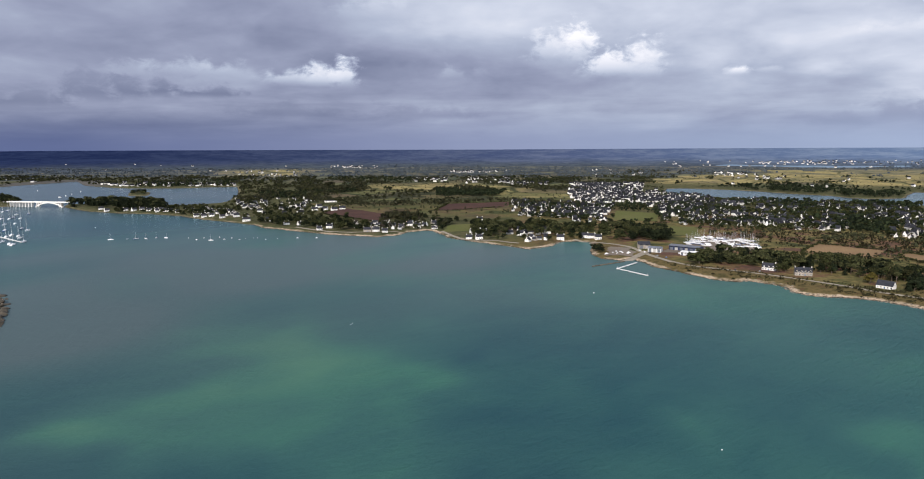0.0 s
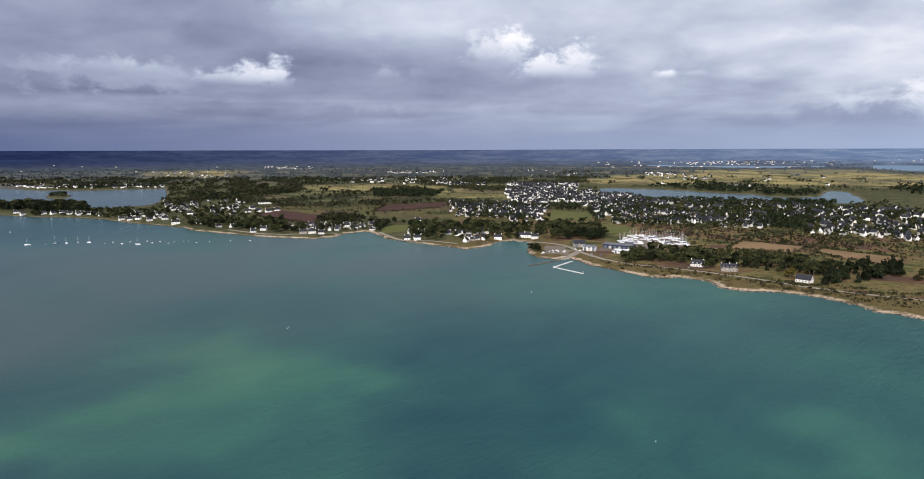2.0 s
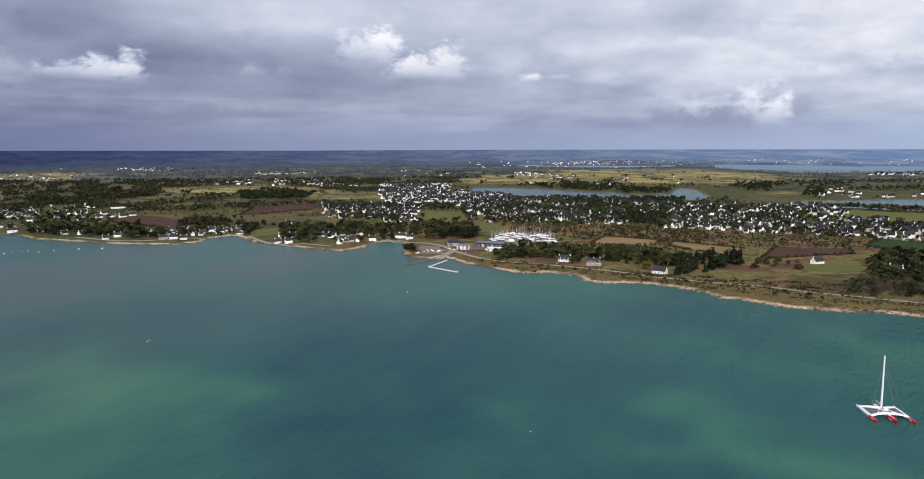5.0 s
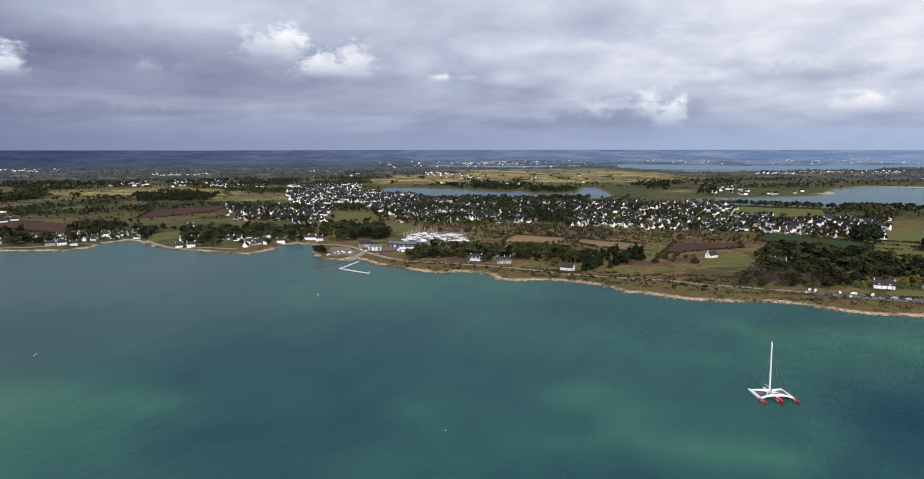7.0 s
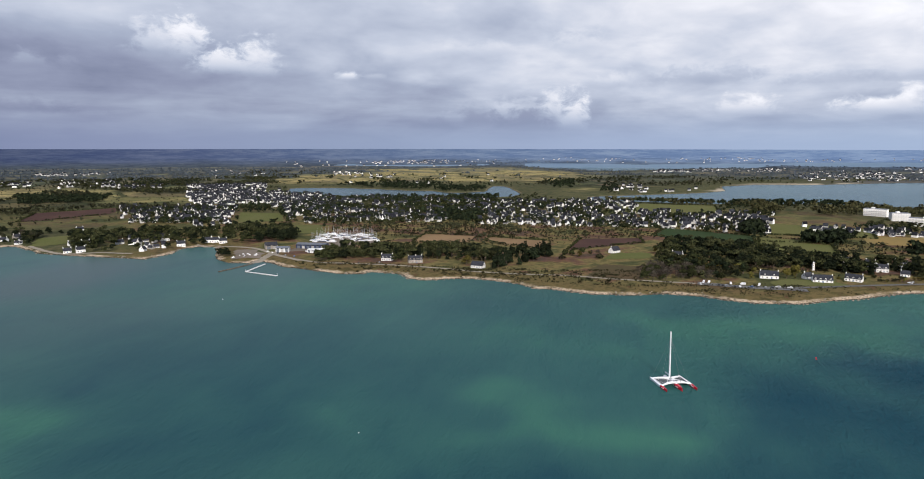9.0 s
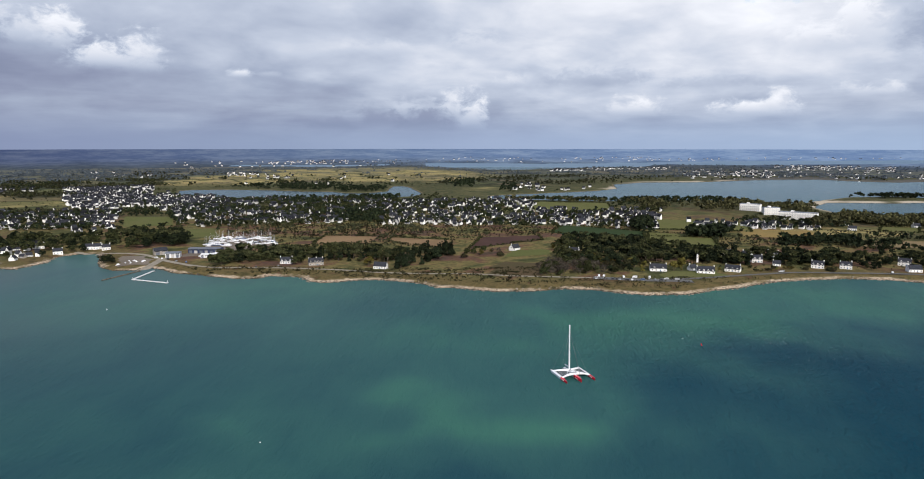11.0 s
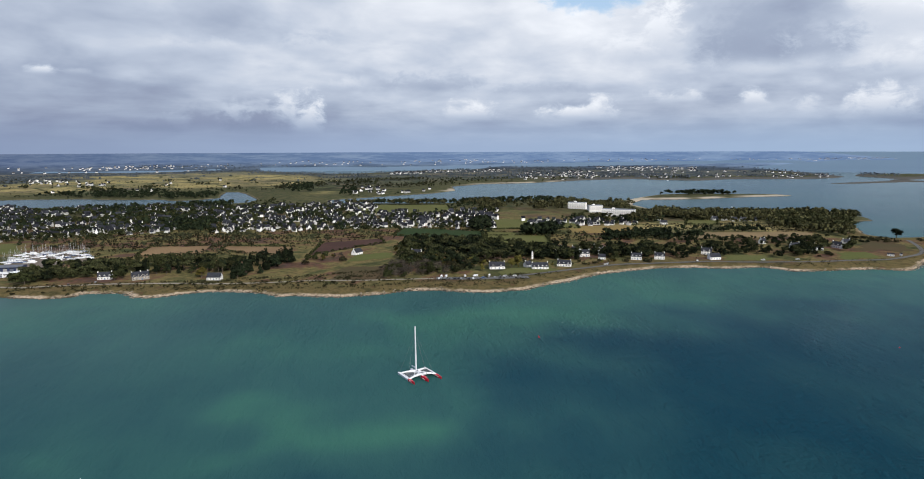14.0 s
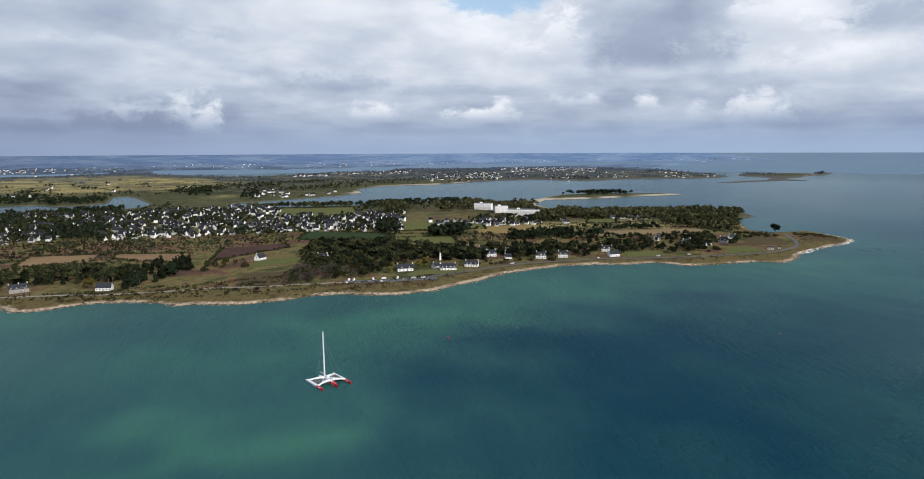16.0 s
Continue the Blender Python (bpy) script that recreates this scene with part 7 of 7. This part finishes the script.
far_village("distant_village", "white houses of the town far inland", [(((119, 1558), (285, 1550), (396, 2158), (163, 2140)), 270), (((247, 1405), (342, 1403), (399, 1641), (287, 1636)), 60), (((125, 1453), (290, 1393), (395, 1892), (168, 1934)), 40), (((272, 1305), (556, 1196), (681, 1467), (327, 1565)), 110), (((496, 1066), (832, 954), (1054, 1210), (601, 1293)), 130), (((314, 1334), (484, 1341), (555, 1540), (356, 1513)), 40)], 11, 0.72)
far_village("distant_village", "scattered white hamlets beyond the bay", [(((-1021, 3590), (-757, 3578), (-876, 4142), (-1176, 4139)), 30), (((-162, 2093), (-14, 2124), (-17, 2566), (-200, 2591)), 30), (((272, 2566), (535, 2569), (674, 3239), (348, 3288)), 14), (((-1785, 2173), (-1547, 2231), (-1798, 2598), (-2124, 2588)), 24), (((-1453, 2096), (-904, 2082), (-947, 2182), (-1572, 2268)), 75), (((2101, 1526), (2625, 1077), (3200, 1315), (2622, 1905)), 70), (((2668, 1095), (3129, 672), (3934, 847), (3200, 1315)), 40), (((1132, 1399), (1349, 1255), (1497, 1393), (1263, 1561)), 14), (((588, 2061), (976, 1684), (1379, 2376), (838, 2924)), 12), (((-1164, 2688), (-903, 2656), (-1112, 3275), (-1439, 3327)), 20), (((-560, 1285), (-499, 1283), (-624, 1608), (-712, 1638)), 16), (((-458, 1176), (-382, 1179), (-457, 1416), (-555, 1428)), 10)], 12, 0.75)
far_village("distant_village", "bright specks of far towns near the horizon", [(((2653, 4232), (4066, 2957), (5590, 4067), (3506, 5591)), 60), (((3932, 3725), (6632, 1436), (8108, 1758), (5142, 4872)), 110), (((7246, 1731), (7942, 591), (9806, 732), (8823, 2109)), 70), (((-2797, 3413), (-1112, 3275), (-1780, 5250), (-4685, 5728)), 8), (((-309, 2977), (-46, 2958), (-50, 3188), (-333, 3209)), 18), (((725, 3485), (1992, 3467), (2766, 4823), (1074, 5176)), 60)], 13, 0.8)
far_village("distant_village", "white slate-roofed houses filling the town", [(((132, 1402), (259, 1406), (310, 1686), (158, 1683)), 44), (((8, 1139), (122, 1142), (141, 1315), (9, 1314)), 44), (((248, 1315), (364, 1312), (411, 1484), (278, 1475)), 23), (((323, 1033), (397, 1026), (450, 1163), (364, 1169)), 23), (((523, 1009), (590, 1015), (688, 1185), (612, 1182)), 10), (((4, 1146), (150, 1100), (183, 1335), (6, 1401)), 33), (((242, 1163), (359, 1115), (402, 1251), (272, 1305)), 18), (((350, 1024), (411, 996), (443, 1074), (377, 1103)), 18), (((357, 1034), (445, 944), (509, 1077), (408, 1178)), 26), (((480, 901), (588, 811), (726, 1002), (597, 1117)), 39), (((597, 824), (683, 732), (864, 925), (754, 1040)), 39), (((674, 722), (783, 609), (925, 720), (802, 860)), 52), (((819, 593), (900, 522), (993, 577), (896, 648)), 28), (((910, 533), (970, 483), (1039, 517), (971, 569)), 13), (((2, 880), (39, 866), (44, 949), (3, 979)), 7), (((246, 1040), (314, 1032), (381, 1258), (299, 1270)), 15)], 14, 0.54)
far_village("distant_village", "close-set white houses with slate roofs in the town", [(((161, 2059), (311, 2159), (260, 1578), (125, 1462)), 190), (((265, 1845), (474, 1657), (402, 1408), (213, 1408)), 130), (((-11, 1446), (179, 1423), (148, 1111), (-11, 1199)), 90), (((280, 1350), (492, 1353), (366, 1008), (226, 1068)), 90), (((95, 1373), (194, 1358), (135, 1013), (79, 1037)), 50), (((525, 1445), (742, 1333), (681, 1223), (462, 1272)), 50), (((455, 1218), (550, 1150), (448, 937), (381, 1021)), 45), (((694, 1300), (976, 1097), (861, 967), (614, 1150)), 60), (((579, 1040), (803, 901), (676, 758), (500, 898)), 80), (((846, 949), (1010, 791), (819, 639), (676, 758)), 120)], 15, 0.52)
far_village("distant_village", "white hamlets on the far shores of the bay", [(((2347, 2530), (2428, 2366), (2237, 2181), (2137, 2305)), 60), (((3911, 2237), (4032, 1616), (3398, 1362), (3097, 1772)), 120), (((2771, 2038), (3097, 1772), (2457, 1405), (2129, 1566)), 60), (((8355, 1898), (9076, 1190), (6824, 893), (6466, 1468)), 90), (((3223, 933), (3319, 737), (3036, 674), (2825, 817)), 14), (((2619, 2552), (3052, 2327), (2744, 2093), (2315, 2257)), 40), (((1560, 4662), (2367, 4955), (1794, 3755), (1284, 3840)), 50), (((828, 2889), (973, 2827), (877, 2549), (746, 2605)), 14), (((877, 2549), (953, 2516), (868, 2291), (798, 2320)), 8), (((-310, 3228), (-94, 3169), (-88, 2964), (-286, 2981)), 14), (((1378, 1643), (1390, 1501), (1260, 1362), (1212, 1447)), 8), (((-400, 2522), (-274, 2610), (-238, 2262), (-354, 2230)), 24), (((-36, 2181), (120, 2246), (109, 2045), (-33, 2020)), 20)], 16, 0.85)


# ---------------------------------------------------------------- trees
grove(((180, 705), (244, 685), (318, 716), (215, 761)), 100, ("pine", "pine", "oak", "holm"), 11, 1)
grove(((262, 696), (349, 604), (382, 649), (322, 724)), 120, ("pine", "oak", "pine", "holm", "cypress"), 11, 2)
grove(((249, 661), (261, 653), (271, 677), (257, 682)), 6, ("oak", "pine"), 9, 3)
grove(((322, 574), (410, 593), (440, 643), (376, 644)), 46, ("cypress", "cypress", "holm"), 12, 4)
grove(((305, 600), (311, 594), (322, 619), (315, 621)), 4, ("gold",), 9, 5)
grove(((418, 464), (474, 434), (512, 480), (460, 511)), 70, ("bare", "bare", "oak"), 10, 6)
grove(((487, 513), (513, 430), (660, 541), (603, 618)), 200, ("holm", "pine", "holm", "oak"), 12, 7)
grove(((547, 466), (590, 424), (685, 494), (651, 545)), 110, ("holm", "oak", "pine"), 10, 8)
grove(((504, 539), (514, 526), (573, 592), (571, 609)), 10, ("gold", "oak"), 10, 9)
grove(((539, 409), (548, 397), (582, 421), (574, 433)), 7, ("gold",), 10, 10)
grove(((407, 594), (460, 558), (482, 594), (443, 625)), 14, ("oak", "bush", "bare", "gold"), 7, 11)
grove(((273, 586), (400, 446), (423, 512), (282, 605)), 40, ("bush",), 2.2, 12)
grove(((594, 437), (695, 317), (757, 346), (647, 476)), 280, ("holm", "oak", "pine", "cypress", "holm"), 11, 13)
grove(((678, 329), (819, 183), (965, 206), (761, 366)), 330, ("holm", "oak", "pine", "holm"), 7, 14)
grove(((929, 576), (980, 473), (1067, 521), (1015, 623)), 34, ("pine", "holm"), 9, 47)
grove(((1030, 117), (1052, 61), (1080, 85), (1075, 123)), 40, ("bush",), 2.2, 48)
grove(((953, 188), (1022, 128), (1059, 156), (1021, 194)), 50, ("bush", "holm"), 3.5, 49)
grove(((543, 399), (684, 312), (695, 317), (570, 419)), 40, ("bush", "oak", "gold"), 3.5, 50)
grove(((817, 352), (965, 206), (1007, 215), (844, 364)), 110, ("holm", "pine"), 6, 15)
grove(((474, 432), (524, 407), (559, 441), (536, 489)), 22, ("oak", "gold", "bush", "holm"), 8, 16)
grove(((794, 212), (873, 168), (947, 167), (892, 224)), 36, ("holm", "oak", "pine"), 10, 17)
grove(((819, 184), (843, 169), (866, 177), (856, 193)), 6, ("bush",), 3.0, 18)
grove(((1073, 288), (1128, 206), (1386, 247), (1276, 377)), 120, ("pine", "pine", "oak"), 13, 19)
grove(((-63, 913), (98, 909), (118, 1016), (-72, 1049)), 190, ("holm", "oak", "oak", "pine"), 11, 20)
grove(((108, 878), (195, 863), (212, 978), (127, 1032)), 150, ("holm", "holm", "pine", "oak"), 12, 21)
grove(((89, 787), (100, 777), (103, 809), (94, 823)), 6, ("holm", "oak"), 9, 22)
grove(((-419, 1048), (-240, 958), (-287, 1109), (-460, 1168)), 170, ("holm", "oak", "pine"), 10, 23)
grove(((-965, 1351), (-691, 1255), (-824, 1485), (-1114, 1569)), 300, ("holm", "holm", "holm", "pine"), 15, 24)
grove(((-1185, 1436), (-1122, 1421), (-1276, 1606), (-1334, 1619)), 70, ("holm", "oak"), 12, 44)
grove(((-800, 1253), (-497, 1139), (-561, 1273), (-863, 1364)), 130, ("holm", "oak"), 9, 45)
grove(((-517, 1172), (-359, 1108), (-486, 1505), (-731, 1662)), 60, ("holm", "oak", "pine"), 9, 46)
grove(((-1063, 1748), (-1011, 1747), (-1050, 1810), (-1092, 1807)), 26, ("holm", "pine"), 10, 28)
grove(((-504, 1129), (-295, 1026), (-411, 1349), (-588, 1350)), 60, ("holm", "oak", "pine"), 10, 29)
grove(((-242, 966), (-103, 987), (-136, 1110), (-269, 1073)), 50, ("holm", "oak", "bare"), 9, 30)
grove(((-644, 1233), (-510, 1155), (-567, 1272), (-674, 1297)), 60, ("holm", "oak"), 10, 25)
grove(((120, 704), (237, 589), (247, 631), (158, 732)), 30, ("bush",), 2.0, 26)
grove(((-77, 1027), (91, 996), (81, 851), (-61, 871)), 60, ("holm", "oak", "holm", "pine"), 10, 51)
grove(((-188, 1109), (-81, 1085), (-73, 962), (-169, 992)), 26, ("holm", "oak", "holm"), 9, 52)
grove(((1042, 659), (1087, 541), (1015, 505), (975, 610)), 22, ("pine", "holm", "oak"), 10, 53)
grove(((532, 501), (627, 473), (582, 439), (495, 466)), 16, ("holm", "gold", "oak"), 8, 54)
lone_pine = tree("holm", 777)
lone_pine.matrix_basis = Matrix.Translation(ground_spot(1076, 147)[0]) @ Matrix.Diagonal((2.3, 2.3, 1.5, 1))
tagged(lone_pine, "single spreading pine standing alone on the point", "tree")
woodland("woodland", "dark trees among the houses of the town", [(((123, 1314), (364, 1312), (550, 1990), (178, 1904)), 480, 8), (((228, 964), (561, 964), (908, 1569), (347, 1478)), 850, 9), (((331, 1059), (783, 609), (1146, 893), (483, 1534)), 1500, 9), (((3, 1132), (122, 1133), (143, 1340), (3, 1344)), 260, 8), (((4, 1131), (238, 1053), (294, 1297), (6, 1401)), 420, 9), (((809, 585), (972, 438), (1116, 503), (912, 660)), 380, 8), (((176, 1208), (343, 1043), (503, 1521), (261, 1761)), 420, 9)], DARK_LEAF, 31, 1.0)
woodland("woodland", "garden trees between the town houses", [(((123, 1314), (364, 1312), (565, 2044), (188, 2014)), 1125, 6), (((228, 964), (561, 964), (908, 1569), (347, 1478)), 2375, 8), (((331, 1059), (783, 609), (1146, 893), (483, 1534)), 3250, 8), (((3, 1132), (122, 1133), (143, 1340), (3, 1344)), 525, 7), (((4, 1131), (238, 1053), (294, 1297), (6, 1401)), 625, 7), (((244, 1172), (832, 954), (1175, 1350), (327, 1565)), 1125, 8), (((-242, 966), (-102, 976), (-112, 1070), (-264, 1056)), 325, 6), (((-493, 1081), (-260, 1040), (-394, 1580), (-755, 1662)), 375, 7), (((-761, 1209), (-512, 1172), (-588, 1350), (-856, 1363)), 525, 7), (((-1172, 1421), (-1146, 1452), (-1396, 1773), (-1461, 1774)), 200, 10)], OAK_LEAF, 41, 1.25, leaves=14)
woodland("woodland", "olive pine belt in front of the back bay", [(((901, 1155), (1131, 913), (1185, 956), (947, 1214)), 190, 12), (((995, 824), (1129, 714), (1295, 819), (1147, 951)), 300, 14), (((1179, 767), (1400, 646), (1504, 694), (1277, 831)), 240, 14), (((1014, 515), (1107, 431), (1317, 514), (1172, 596)), 300, 13), (((1076, 437), (1272, 267), (1518, 321), (1300, 530)), 700, 12), (((1010, 519), (1148, 299), (1306, 341), (1154, 593)), 380, 11)], SUNLIT_PINE, 32, 1.0)
woodland("woodland", "tall dark wood beside the hotel", [(((690, 584), (783, 508), (921, 599), (805, 682)), 1100, 13), (((834, 537), (871, 513), (921, 544), (885, 570)), 120, 11), (((764, 422), (939, 278), (1030, 306), (830, 459)), 500, 11)], DARK_LEAF, 43, 1.0)
woodland("woodland", "dark clumps of trees along the lagoon and far shores", [(((720, 1505), (829, 1436), (730, 1285), (640, 1323)), 160, 11), (((530, 1543), (634, 1457), (545, 1251), (463, 1348)), 150, 10), (((510, 1105), (575, 1054), (491, 919), (434, 961)), 170, 10), (((297, 1372), (354, 1348), (298, 1139), (255, 1179)), 70, 9), (((199, 1314), (267, 1259), (241, 1186), (183, 1211)), 40, 8), (((-229, 1859), (-30, 1806), (-55, 1613), (-196, 1595)), 700, 9), (((-594, 1949), (-471, 1974), (-432, 1743), (-548, 1744)), 300, 9), (((-705, 1770), (-572, 1768), (-499, 1542), (-615, 1542)), 200, 9), (((1071, 1238), (1404, 887), (1264, 799), (986, 1121)), 520, 11), (((643, 1982), (963, 1714), (868, 1561), (596, 1784)), 420, 11), (((1280, 1855), (1363, 1859), (1154, 1573), (1101, 1596)), 60, 12), (((-41, 2501), (240, 2484), (191, 2172), (-55, 2182)), 220, 8), (((1332, 1994), (1413, 1919), (1230, 1673), (1146, 1716)), 90, 10), (((1292, 1619), (1337, 1595), (1166, 1391), (1128, 1414)), 50, 10), (((-755, 2641), (-400, 2522), (-360, 2268), (-653, 2281)), 350, 8), (((-1357, 2273), (-1053, 2423), (-877, 2016), (-1192, 1994)), 500, 9)], DARK_LEAF, 71, 1.25, leaves=16, close=True)
woodland("woodland", "blue-green belts of trees on the far side of the bay", [(((3052, 2327), (3530, 2103), (2620, 1499), (2215, 1629)), 260, 9), (((2873, 1643), (2859, 1174), (2427, 996), (2319, 1313)), 420, 9), (((3677, 1001), (3801, 739), (3211, 623), (2906, 790)), 90, 9), (((3628, 668), (3530, 485), (3158, 433), (3226, 594)), 70, 9), (((3637, 338), (3667, 276), (3508, 268), (3483, 319)), 60, 16), (((3186, 2564), (3454, 2269), (3168, 2081), (2940, 2324)), 90, 9), (((1969, 3293), (2010, 2555), (1883, 2393), (1801, 2965)), 160, 8)], HAZED_LEAF, 73, 1.5, leaves=12, close=True)
woodland("woodland", "tall pines round the hotel and the back beach", [(((1331, 858), (1319, 672), (1238, 630), (1185, 779)), 190, 12), (((1259, 593), (1446, 272), (1210, 215), (1112, 500)), 900, 12), (((1266, 375), (1367, 251), (1030, 192), (1088, 312)), 420, 12), (((1235, 636), (1222, 550), (1056, 475), (1030, 518)), 60, 9)], SUNLIT_PINE, 72, 1.0, leaves=24, close=True)
woodland("heath_scrub", "low scrub and gorse on the open moor", [(((-384, 1340), (155, 1340), (274, 2387), (-687, 2412)), 2200, 3.6), (((3, 2116), (1634, 1485), (2269, 2066), (7, 3026)), 1800, 3.6)], PLAIN_LEAF, 49, 1.3)
woodland("heath_scrub", "dark gorse hedges and brambles on the dry grass", [(((527, 445), (793, 233), (905, 268), (609, 515)), 900, 3.2), (((320, 720), (571, 622), (732, 800), (405, 912)), 700, 3.2)], SCRUB_LEAF, 44, 1.0)
woodland("woodland", "trees on the bay island and near shores", [(((1609, 744), (1779, 605), (1835, 624), (1724, 797)), 300, 12), (((572, 2009), (974, 1618), (1080, 1793), (630, 2207)), 420, 11), (((803, 1660), (882, 1583), (964, 1730), (853, 1761)), 90, 11), (((1104, 1365), (1327, 1213), (1472, 1346), (1213, 1499)), 90, 8)], DARK_LEAF, 33, 1.1)
woodland("woodland", "hazy trees round the far villages", [(((2034, 1644), (2575, 1194), (2843, 1319), (2293, 1853)), 380, 10), (((2583, 1060), (3093, 664), (3463, 745), (2850, 1171)), 260, 9)], HAZED_LEAF, 74, 1.4, leaves=12)
woodland("woodland", "scrub and hedges on the inland heath", [(((329, 739), (581, 643), (751, 834), (421, 949)), 2160, 3), (((258, 921), (457, 734), (526, 845), (301, 1068)), 1680, 3), (((492, 789), (689, 597), (745, 645), (533, 855)), 720, 3), (((663, 534), (829, 372), (918, 413), (731, 589)), 1008, 3), (((855, 424), (1082, 226), (1235, 259), (970, 483)), 1680, 3), (((241, 767), (452, 773), (551, 947), (295, 943)), 1440, 3)], SCRUB_LEAF, 34, 1.35, leaves=10)
woodland("woodland", "olive hedges and thickets of the heath", [(((329, 739), (581, 643), (751, 834), (421, 949)), 300, 6), (((258, 921), (457, 734), (526, 845), (301, 1068)), 300, 6), (((663, 534), (829, 372), (918, 413), (731, 589)), 200, 6), (((-292, 1167), (23, 1173), (29, 1490), (-371, 1491)), 300, 7), (((-562, 1347), (-309, 1338), (-411, 1782), (-762, 1833)), 300, 8)], PLAIN_LEAF, 37, 1.0)
woodland("woodland", "woods and hedgerows of the inland plain", [(((-540, 1777), (-406, 1762), (-481, 2089), (-637, 2099)), 912, 12), (((-177, 1507), (-10, 1519), (-12, 1847), (-215, 1831)), 1276, 12), (((-622, 1427), (-405, 1416), (-753, 2644), (-1164, 2688)), 2470, 9), (((-384, 1340), (143, 1340), (272, 2566), (-753, 2644)), 6840, 8), (((-1855, 2258), (-974, 2245), (-1164, 2688), (-2252, 2745)), 3420, 9), (((227, 2137), (1194, 2072), (1430, 2484), (272, 2566)), 2280, 8), (((365, 2439), (1598, 1385), (2068, 1794), (494, 3276)), 3040, 8), (((-215, 1007), (-107, 1019), (-123, 1172), (-249, 1167)), 608, 9)], PLAIN_LEAF, 35, 1.7, leaves=11)
woodland("woodland", "dark copses of the inland plain", [(((-1352, 1602), (168, 1578), (272, 2566), (-2292, 2728)), 5320, 9), (((227, 2137), (1194, 2072), (1430, 2484), (272, 2566)), 1710, 9), (((958, 2102), (2326, 953), (2761, 1133), (1186, 2599)), 1520, 8)], OAK_LEAF, 38, 1.7, leaves=11)
woodland("woodland", "far dark woods below the horizon", [(((-2216, 2636), (1382, 2400), (1936, 3370), (-3227, 3847)), 13000, 7), (((-595, 2944), (2592, 1627), (3653, 2299), (-838, 4162)), 7000, 7), (((1631, 3974), (3234, 879), (4384, 1192), (2163, 5263)), 3000, 7)], HAZED_LEAF, 36, 2.4, leaves=7)
woodland("heath_scrub", "low gorse and bramble scrub on the coastal heath", [(((147, 711), (271, 580), (286, 614), (174, 712)), 900, 1.6), (((271, 580), (395, 441), (449, 502), (285, 611)), 2800, 1.5), (((395, 440), (495, 354), (533, 382), (416, 465)), 1300, 1.3), (((441, 409), (552, 343), (576, 358), (454, 422)), 500, 1.2), (((552, 343), (785, 165), (802, 169), (581, 361)), 700, 1.2), (((738, 229), (842, 98), (908, 99), (797, 192)), 300, 1.2), (((908, 99), (1058, 51), (1076, 81), (1006, 118)), 260, 1.2)], SCRUB_LEAF, 39, 1.3)
boulders("shore_rocks", "pale granite rocks along the waterline", COAST_MID[8:] + COAST_EAST[:18], 1300, 2.6, 0.8, ROCK, 51)
boulders("shore_rocks", "dark weedy rocks at the tide line", COAST_MID + COAST_EAST[:20], 900, 2.2, 0.8, ROCK_DARK, 52)
boulders("shore_rocks", "rocks along the village shore", COAST_WEST[8:], 400, 2.6, 0.9, ROCK, 53)
boulders("rocky_point", "dark seaweed-covered rocks rising from the sea", [(-450, 520), (-385, 465), (-362, 425), (-420, 470)], 400, 14.0, 3.0, ROCK_DARK, 54)
boulders("surf", "white surf breaking on the rocks of the point", COAST_EAST[6:13], 190, 2.4, 0.9, FOAM, 55)
hedges(61)
plant_all()

# models that were never set out
for src in [m for group in TREES.values() for m in group if m.name not in SPENT]:
    for ob in (*src.children_recursive, src):
        bpy.data.objects.remove(ob)
